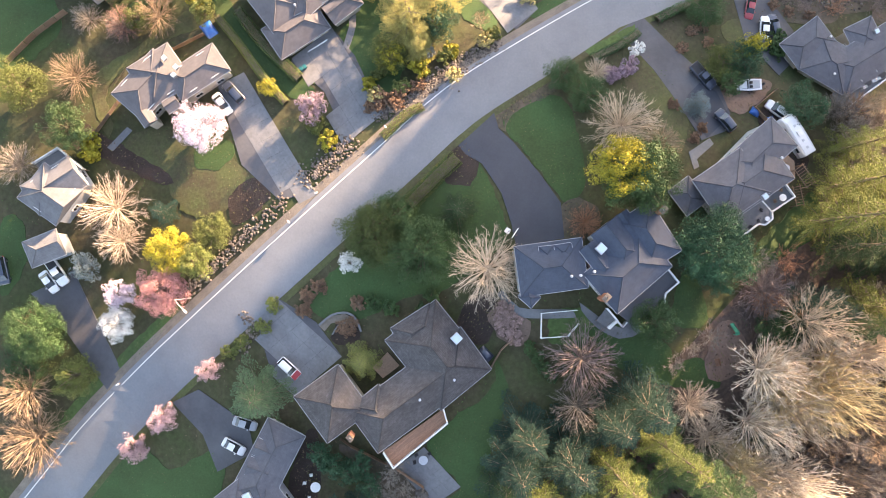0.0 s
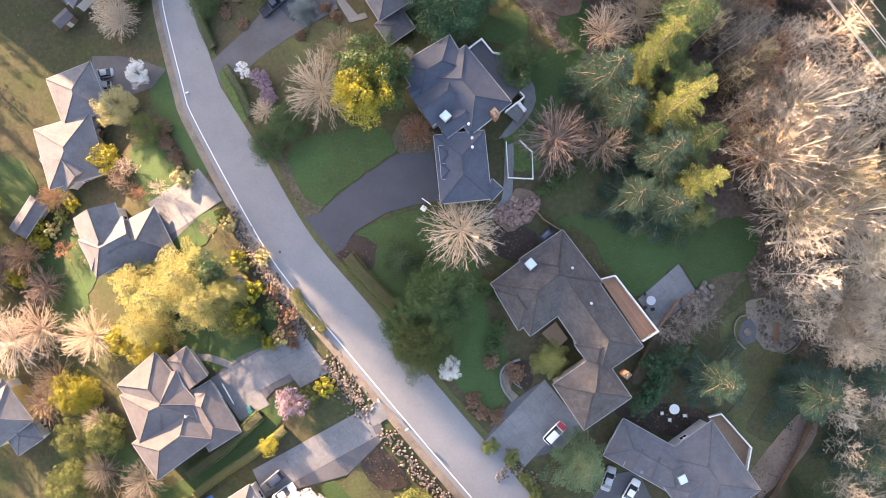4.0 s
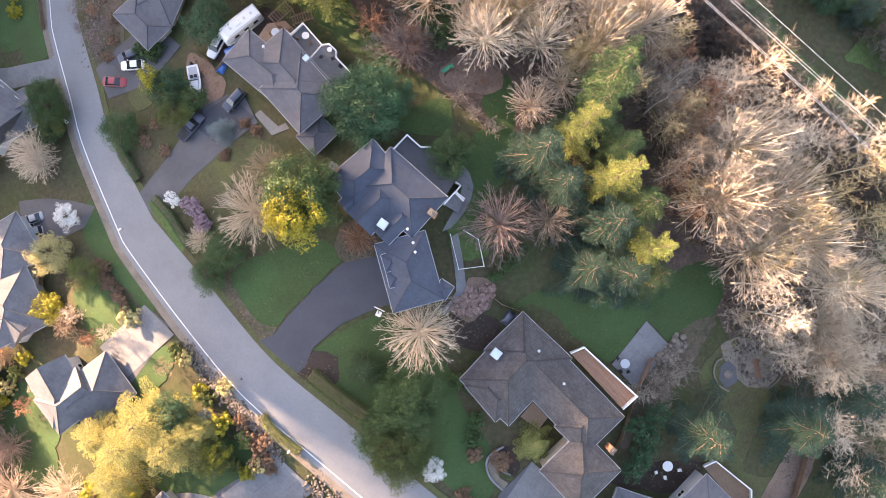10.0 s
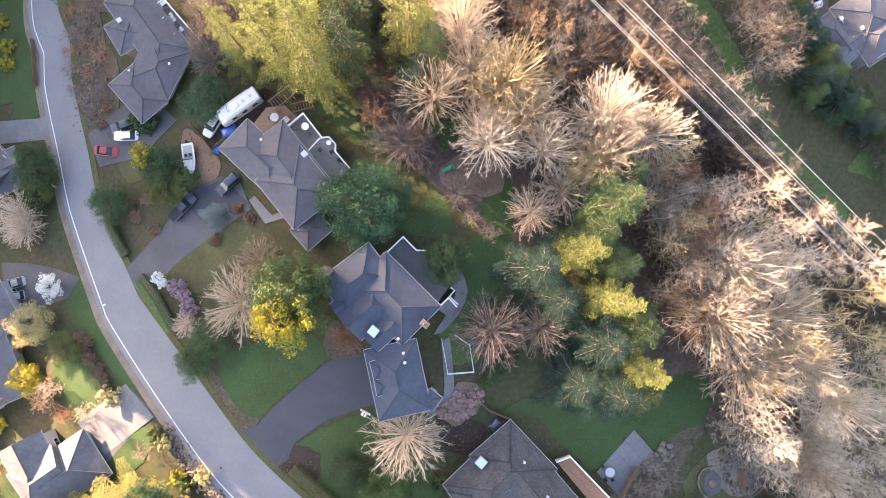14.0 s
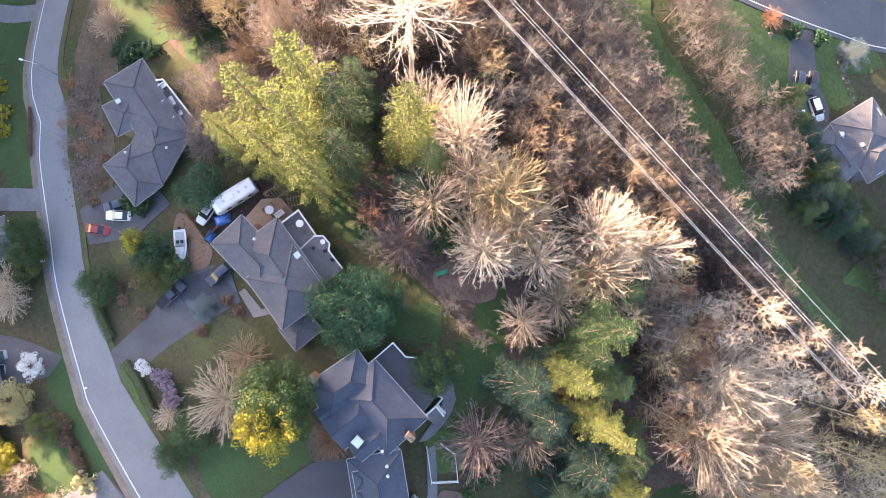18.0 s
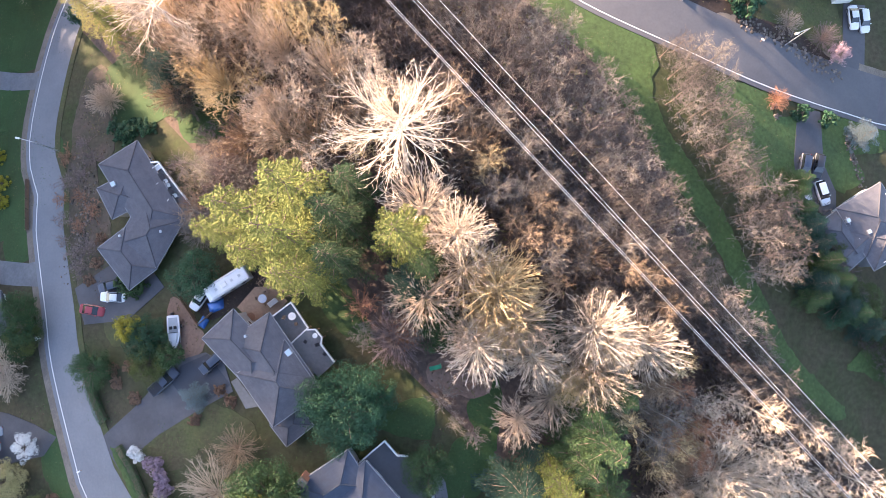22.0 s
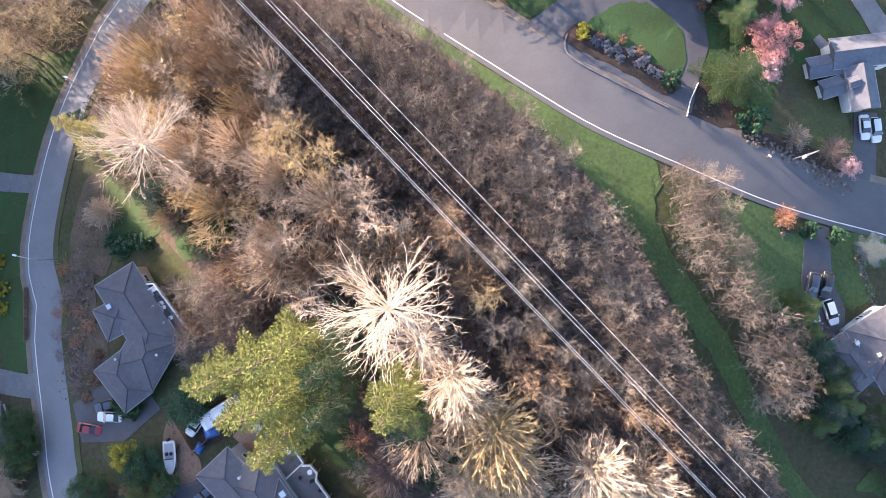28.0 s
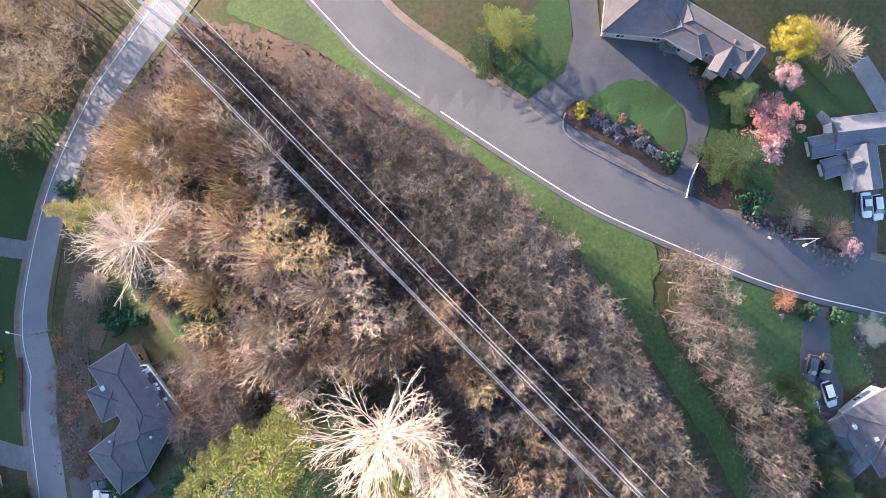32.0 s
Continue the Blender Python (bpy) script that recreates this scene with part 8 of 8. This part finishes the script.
    tube(V, F, [Vector((-.3, 0, .2)), Vector((-.2, 0, 2.6)), Vector((.5, 0, 3.1))], [.07, .06, .05], 8)
    part("pole", mesh("pole", V, F, M["black"], smooth=True), top)
    part("backboard", box(.5, -.9, 2.7, .6, .9, 3.7, .02, M["white"], "backboard"), top, "white backboard")
    V, F = [], []
    pts = [Vector((.85 + .23 * math.cos(i * .524), .23 * math.sin(i * .524), 3.0)) for i in range(13)]
    tube(V, F, pts, [.015] * 13, 5)
    part("rim", mesh("rim", V, F, M["brick"]), top)


basketball_hoop((-7.3, 9.8), 60)


def patio_table(xy, r=.6, tone="metal", label="round metal patio table", z=None):
    top = empty("patio_table", pose(*xy, gz(*xy) + .1 if z is None else z), label + " on a terrace", "table")
    V, F = [], []
    tube(V, F, [Vector((0, 0, .7)), Vector((0, 0, .705)), Vector((0, 0, .745)), Vector((0, 0, .75))], [.01, r, r, .01], 18)
    part("tabletop", mesh("tabletop", V, F, M[tone]), top)
    for i in range(4):
        w = i * 1.571 + .785
        part("leg", box(math.cos(w) * r * .6 - .03, math.sin(w) * r * .6 - .03, 0, math.cos(w) * r * .6 + .03, math.sin(w) * r * .6 + .03, .7, .01, M[tone], "leg"), top)


def patio_chair(xy, turn, tone="black", label="dark patio chair on a terrace", z=None):
    top = empty("patio_chair", pose(*xy, gz(*xy) + .1 if z is None else z, 0, 0, turn), label, "chair", "patio chairs")
    part("seat", box(-.27, -.27, .4, .27, .27, .46, .03, M[tone], "seat"), top)
    part("backrest", box(-.3, -.27, .46, -.23, .27, .95, .03, M[tone], "backrest"), top)
    for x in (-.23, .23):
        for y in (-.23, .23):
            part("leg", boxes("leg", [(x - .02, y - .02, 0, x + .02, y + .02, .4)], M[tone]), top)


patio_table((32.7, -2.3), .8, "metal")
for q, w in (((31.5, -1.3), 30), ((33.2, -3.8), 200), ((31.9, -3.5), 120)):
    patio_chair(q, w)
patio_table((39.5, -21.0), .9, "white", "round white patio table")
for q, w in (((37.4, -21.9), 10), ((41.7, -22.1), 190), ((39.0, -23.0), 90)):
    patio_chair(q, w, "white", "white patio chair on a court")
def sofa(xy, length, turn, z, label="pale cushioned garden sofa on a deck"):
    """A low outdoor sofa: frame, cushions, back and arms."""
    h = length / 2
    top = empty("garden_sofa", pose(*xy, z, 0, 0, turn), label, "sofa")
    part("frame", boxes("frame", [(-h, -.4, .05, h, .4, .25)], M["wood"]), top)
    n = max(1, round(length / .7))
    for i in range(n):
        part("cushion", boxes("cushion", [(-h + .1 + i * (length - .2) / n, -.38, .25, -h + .08 + (i + 1) * (length - .2) / n, .26, .42)], M["white"]), top)
    part("backrest", boxes("backrest", [(-h, .28, .25, h, .42, .78)], M["white"]), top)
    for x in (-h, h - .1):
        part("armrest", boxes("armrest", [(x, -.4, .25, x + .1, .28, .58)], M["white"]), top)


TERRACE, UPPER, LOWER, BALCONY = (d.matrix_world.translation.z + h for d, h in ((terrace, .5), (upper_deck, 3.0), (lower_deck, 2.4), (balcony, 2.4)))
for q, w in (((-22.4, 57.6), 10), ((-20.9, 58.7), 100), ((-21.4, 56.6), 200), ((-19.7, 58.1), 60)):
    patio_chair(q, w, "wood", "wooden garden chair on a terrace", TERRACE)
patio_table((-21.6, 57.6), .7, "metal", "round metal garden table", TERRACE)
sofa((-20.0, 57.0), 1.6, 40, TERRACE, "pale garden sofa on a wooden terrace")
patio_table((-23.3, 54.6), .7, "deck", "round reddish wooden table", TERRACE)
patio_table((-15.9, 55.2), .6, "white", "round white patio table", UPPER)
for q, w in (((-15.3, 54.0), 200), ((-17.2, 55.0), 80)):
    patio_chair(q, w, "wood", "wooden garden chair on a deck", UPPER)
patio_table((-12.1, 52.4), .4, "white", "small round white table", LOWER)
for q, w in (((-11.7, 51.0), 20), ((-10.5, 49.6), 320), ((-13.6, 51.4), 150)):
    patio_chair(q, w, "black", "dark garden chair on a deck", LOWER)
sofa((-42.0, 78.6), 1.9, 38, BALCONY)
patio_table((-41.0, 77.2), .75, "black", "dark round outdoor table", BALCONY)
patio_table((-39.3, 74.6), .7, "black", "dark round outdoor table", BALCONY)
for q, w in (((-40.1, 76.6), 300), ((-39.7, 75.9), 290), ((-41.6, 76.3), 130), ((-38.4, 74.2), 300), ((-39.7, 73.5), 150)):
    patio_chair(q, w, "white", "white garden chair on a deck", BALCONY)


def fire_pit(xy):
    top = empty("fire_pit", pose(*xy, gz(*xy) + .05), "round dark fire pit in a garden ring", "fire pit")
    V, F = [], []
    tube(V, F, [Vector((0, 0, 0)), Vector((0, 0, .35)), Vector((0, 0, .36)), Vector((0, 0, .2))], [.75, .75, .6, .58], 16)
    part("ring", mesh("ring", V, F, M["stone"]), top)
    V, F = [], []
    tube(V, F, [Vector((0, 0, .15)), Vector((0, 0, .2))], [.58, .02], 16)
    part("ash", mesh("ash", V, F, M["black"]), top, "black ash")


fire_pit((51.9, -6.3))
sheet("path", [(50.6, -4.7), (52.1, -3.8), (53.6, -5.3), (53.7, -7.9), (51.4, -8.8), (50.2, -7.0)], M["olddrive"], 0.09, True, 0, "round dark gravel seat place", "path")


def bench(ends, label="orange brown wooden garden bench"):
    a, b = Vector(ends[0]), Vector(ends[1])
    c, d = (a + b) / 2, b - a
    top = empty("garden_bench", pose(c.x, c.y, gz(c.x, c.y) + .1, 0, 0, math.degrees(math.atan2(d.y, d.x))), label, "bench")
    h = d.length / 2
    for i in range(4):
        part("slat", boxes("slat", [(-h, -.3 + i * .16, .42, h, -.16 + i * .16, .47)], M["deck"]), top)
    for x in (-h + .15, h - .15):
        part("leg", boxes("leg", [(x - .05, -.28, 0, x + .05, .3, .42)], M["wood"]), top)
    part("backrest", boxes("backrest", [(-h, .32, .5, h, .38, .95)], M["deck"]), top)


bench([(57.3, -4.1), (57.5, -7.5)])
bench([(11.7, 45.3), (12.9, 45.6)], "pale wooden bench beside bare earth")


def bin_(xy, color, label):
    top = empty("wheeled_bin", pose(*xy, gz(*xy) + .1, 0, 0, xy[0] * 40), label, "bin")
    ring = lambda z, w: [(-w, -w * .8, z), (w, -w * .8, z), (w, w * .8, z), (-w, w * .8, z)]
    part("body", loft("body", [ring(.08, .26), ring(1.0, .33)], color), top)
    part("lid", loft("lid", [ring(1.0, .36), ring(1.07, .33)], color), top)
    for s in (-1, 1):
        V, F = [], []
        tube(V, F, [Vector((-.24, s * .24 - .03, .1)), Vector((-.24, s * .24 + .03, .1))], [.1, .1], 10)
        part("wheel", mesh("wheel", V, F, M["tyre"]), top)


GREEN = mat("green_plastic", (0.02, 0.22, 0.12), 0.5, 0.1, 3.0, 0.05)
TEAL = mat("teal_plastic", (0.02, 0.15, 0.15), 0.5, 0.1, 3.0, 0.05)
bin_((-35.0, -27.7), TEAL, "teal wheeled bin on a driveway")
bin_((-34.6, -28.3), TEAL, "teal wheeled bin on a driveway")
bin_((-64.3, 48.6), M["white"], "white roadside box on a post")


def tarp(xy, sx, sy, turn, color, label):
    """A sagging sheet over a heap."""
    n, V, F = 9, [], []
    for j in range(n):
        for i in range(n):
            u, v = i / (n - 1) * 2 - 1, j / (n - 1) * 2 - 1
            z = .75 * (1 - max(abs(u), abs(v)) ** 3) + .12 * noise.noise((u * 2.3 + xy[0], v * 2.3, 2)) + .03
            V.append((u * sx, v * sy, max(.02, z)))
    F = [(j * n + i, j * n + i + 1, (j + 1) * n + i + 1, (j + 1) * n + i) for j in range(n - 1) for i in range(n - 1)]
    top = empty("tarpaulin", pose(*xy, gz(*xy) + .08, 0, 0, turn), label, "tarpaulin")
    part("cover", mesh("cover", V, F, color, smooth=True), top)


tarp((-29.8, 56.0), 1.4, .9, 20, PAINT["blue"], "bright blue tarpaulin over a heap")
tarp((-31.9, 53.2), .9, .7, 60, PAINT["blue"], "blue tarpaulin over stored things")
tarp((-41.5, -46.1), 1.6, 1.1, 40, PAINT["blue"], "bright blue tarpaulin behind a house")
tarp((13.5, 7.0), 1.3, .9, 50, PAINT["dark"], "dark blue covered heap beside a house")
tarp((-37.8, 45.3), .9, .6, 30, M["white"], "white covered trailer load beside a truck")


def slide(xy, turn):
    top = empty("play_slide", pose(*xy, gz(*xy) + .08, 0, 0, turn), "small green plastic garden slide", "toy")
    V = [(x, y, z) for x, z in ((0, 1.2), (.4, 1.2), (1.2, .5), (1.8, .15)) for y in (-.3, .3)] + [(x, y, z + .15) for x, z in ((0, 1.2), (.4, 1.2), (1.2, .5), (1.8, .15)) for y in (-.34, .34)]
    F = [(2 * i, 2 * i + 2, 2 * i + 3, 2 * i + 1) for i in range(3)] + [(2 * i, 8 + 2 * i, 10 + 2 * i, 2 + 2 * i) for i in range(3)] + [(2 * i + 1, 3 + 2 * i, 11 + 2 * i, 9 + 2 * i) for i in range(3)]
    part("chute", mesh("chute", V, F, GREEN), top)
    part("ladder", boxes("ladder", [(-.12, -.3, 0, -.04, -.22, 1.4), (-.12, .22, 0, -.04, .3, 1.4)] + [(-.12, -.22, .3 * k, -.04, .22, .3 * k + .06) for k in range(1, 5)], GREEN), top)


slide((7.4, 48.4), 200)


def mailbox(xy, turn):
    top = empty("mailbox", pose(*xy, gz(*xy), 0, 0, turn), "small white mailbox on a wooden post", "mailbox")
    part("post", boxes("post", [(-.05, -.05, -.2, .05, .05, 1.05)], M["wood"]), top)
    part("box", box(-.28, -.13, 1.05, .28, .13, 1.34, .05, M["white"], "box"), top)
    part("flag", boxes("flag", [(.05, .14, 1.25, .2, .16, 1.4)], PAINT["red"]), top)


for q in ((-24.6, -12.5), (-12.3, -23.7), (-7.0, -28.2), (-52.6, 27.2), (-69.5, 119.0), (23.9, -58.1), (61.0, 105.2)):
    mailbox(q, q[0] * 20)


def shed(corners, label, roof="pale"):
    c, turn, a, b = frame3(*corners)
    top = empty("garden_shed", pose(c.x, c.y, gz(c.x, c.y), 0, 0, math.degrees(turn)), label, "shed")
    me, _ = roof_mesh(a, b, 2.2, .5, "gg", R[roof])
    part("roof", me, top)
    part("wall", boxes("wall", [(-a + .2, -b + .2, -.3, a - .2, b - .2, 2.25)], M["wood"]), top)
    part("door", boxes("door", [(-.45, -b + .16, 0, .45, -b + .2, 1.9)], M["white"]), top)


shed([(-85.1, 41.4), (-82.7, 44.3), (-80.9, 42.5)], "small garden shed with a tan roof", "warm")


def pergola(corners, label):
    c, turn, a, b = frame3(*corners)
    top = empty("pergola", pose(c.x, c.y, gz(c.x, c.y), 0, 0, math.degrees(turn)), label, "pergola")
    for x in (-a, a):
        for y in (-b, b):
            part("post", boxes("post", [(x - .07, y - .07, -.2, x + .07, y + .07, 2.3)], M["wood"]), top)
    for y in (-b, b):
        part("beam", boxes("beam", [(-a - .3, y - .05, 2.3, a + .3, y + .05, 2.45)], M["wood"]), top)
    n = max(4, int(2 * a / .4))
    for i in range(n):
        x = -a + 2 * a * i / (n - 1)
        part("slat", boxes("slat", [(x - .03, -b - .3, 2.45, x + .03, b + .3, 2.56)], M["wood"]), top)


pergola([(-22.3, 60.1), (-19.5, 62.3), (-18.4, 61.0)], "open wooden pergola over a terrace")
pergola([(-18.4, 59.3), (-15.3, 60.1), (-14.8, 58.9)], "open reddish wooden pergola beside a lawn")
pergola([(55.8, -37.9), (58.9, -37.1), (60.1, -40.0)], "small red brown wooden pergola in a garden")


# ---------------------------------------------------------------- small ground cover
def ground_cover(name, areas, density, low, high, tones, label, seed, off, keep_off=()):
    """Tufts and fallen leaves, too small and too many to count, over the given areas."""
    rng = random.Random(seed)
    V, F, S = [], [], []
    for poly in areas:
        xs, ys = [p[0] for p in poly], [p[1] for p in poly]
        x0, x1, y0, y1 = min(xs), max(xs), min(ys), max(ys)
        for _ in range(int((x1 - x0) * (y1 - y0) * density)):
            x, y = rng.uniform(x0, x1), rng.uniform(y0, y1)
            if noise.noise((x * .25, y * .25, seed)) < rng.uniform(-.5, .35) or not inside((x, y), poly) or any(inside((x, y), q) for q in keep_off):
                continue
            c = Vector((x, y, gz(x, y) + off))
            tone = rng.randrange(len(tones))
            for _ in range(3):
                s, w = rng.uniform(low, high), rng.uniform(0, 6.28)
                a = Vector((math.cos(w), math.sin(w), rng.uniform(.1, .7))) * s
                e = Vector((-a.y, a.x, 0)) * .32
                k = len(V)
                V += [c - e, c + e, c + a]
                F.append((k, k + 1, k + 2))
                S.append(tone)
    me = mesh(name, V, F, M[tones[0]])
    for t in tones[1:]:
        me.materials.append(M[t])
    me.polygons.foreach_set("material_index", S)
    tagged(new(name, me), label, "ground cover", "", "stuff")


TONES = dict(
    blade=mat("grass_blades", (0.06, 0.1, 0.028), 0.9, 0.2, 1.0, 0.0, island=0.5),
    dryblade=mat("dry_blades", (0.13, 0.12, 0.05), 0.9, 0.2, 1.0, 0.0, island=0.4),
    fallen=mat("fallen_leaves", (0.14, 0.095, 0.06), 0.9, 0.2, 1.0, 0.0, island=0.6),
    chip=mat("dark_chips", (0.06, 0.045, 0.035), 0.9, 0.2, 1.0, 0.0, island=0.6),
)
M.update(TONES)


def strip(line, left, right):
    """The outline of a strip beside a line, as ribbon() lays it."""
    out = ([], [])
    for i in range(0, len(line), 3):
        d = (line[min(i + 1, len(line) - 1)] - line[max(i - 1, 0)]).normalized()
        for side, x in zip(out, (left, right)):
            side.append((line[i].x + d.y * x, line[i].y - d.x * x))
    return out[0] + out[1][::-1]


CLEAR = PAVED + GREEN_AREAS + [strip(WLINE, -1.5, 9), strip(ELINE, -9.5, 1.5)]
ground_cover("grass_tufts", GREEN_AREAS, 2.2, .07, .17, ["blade", "blade", "dryblade"], "short uneven grass tufts on the lawns", 3, .1)
ground_cover("fallen_leaves", BARE_AREAS, 3.5, .1, .28, ["fallen", "chip", "dryblade"], "fallen leaves and low dry plants on the beds", 4, .1, [strip(WLINE, -1.5, 9), strip(ELINE, -9.5, 1.5)])
ground_cover("fallen_leaves", [[(-95, -85), (75, -85), (75, 20), (-95, 60)], [(-95, 20), (30, 20), (30, 90), (-95, 150)]], .35, .1, .28, ["fallen", "blade", "blade"], "scattered fallen leaves and moss between the gardens", 5, .0, CLEAR)
ground_cover("fallen_branches", [WOOD], 2.0, .2, .7, ["fallen", "chip", "dryblade"], "fallen twigs and leaves on the woodland floor", 6, .06)
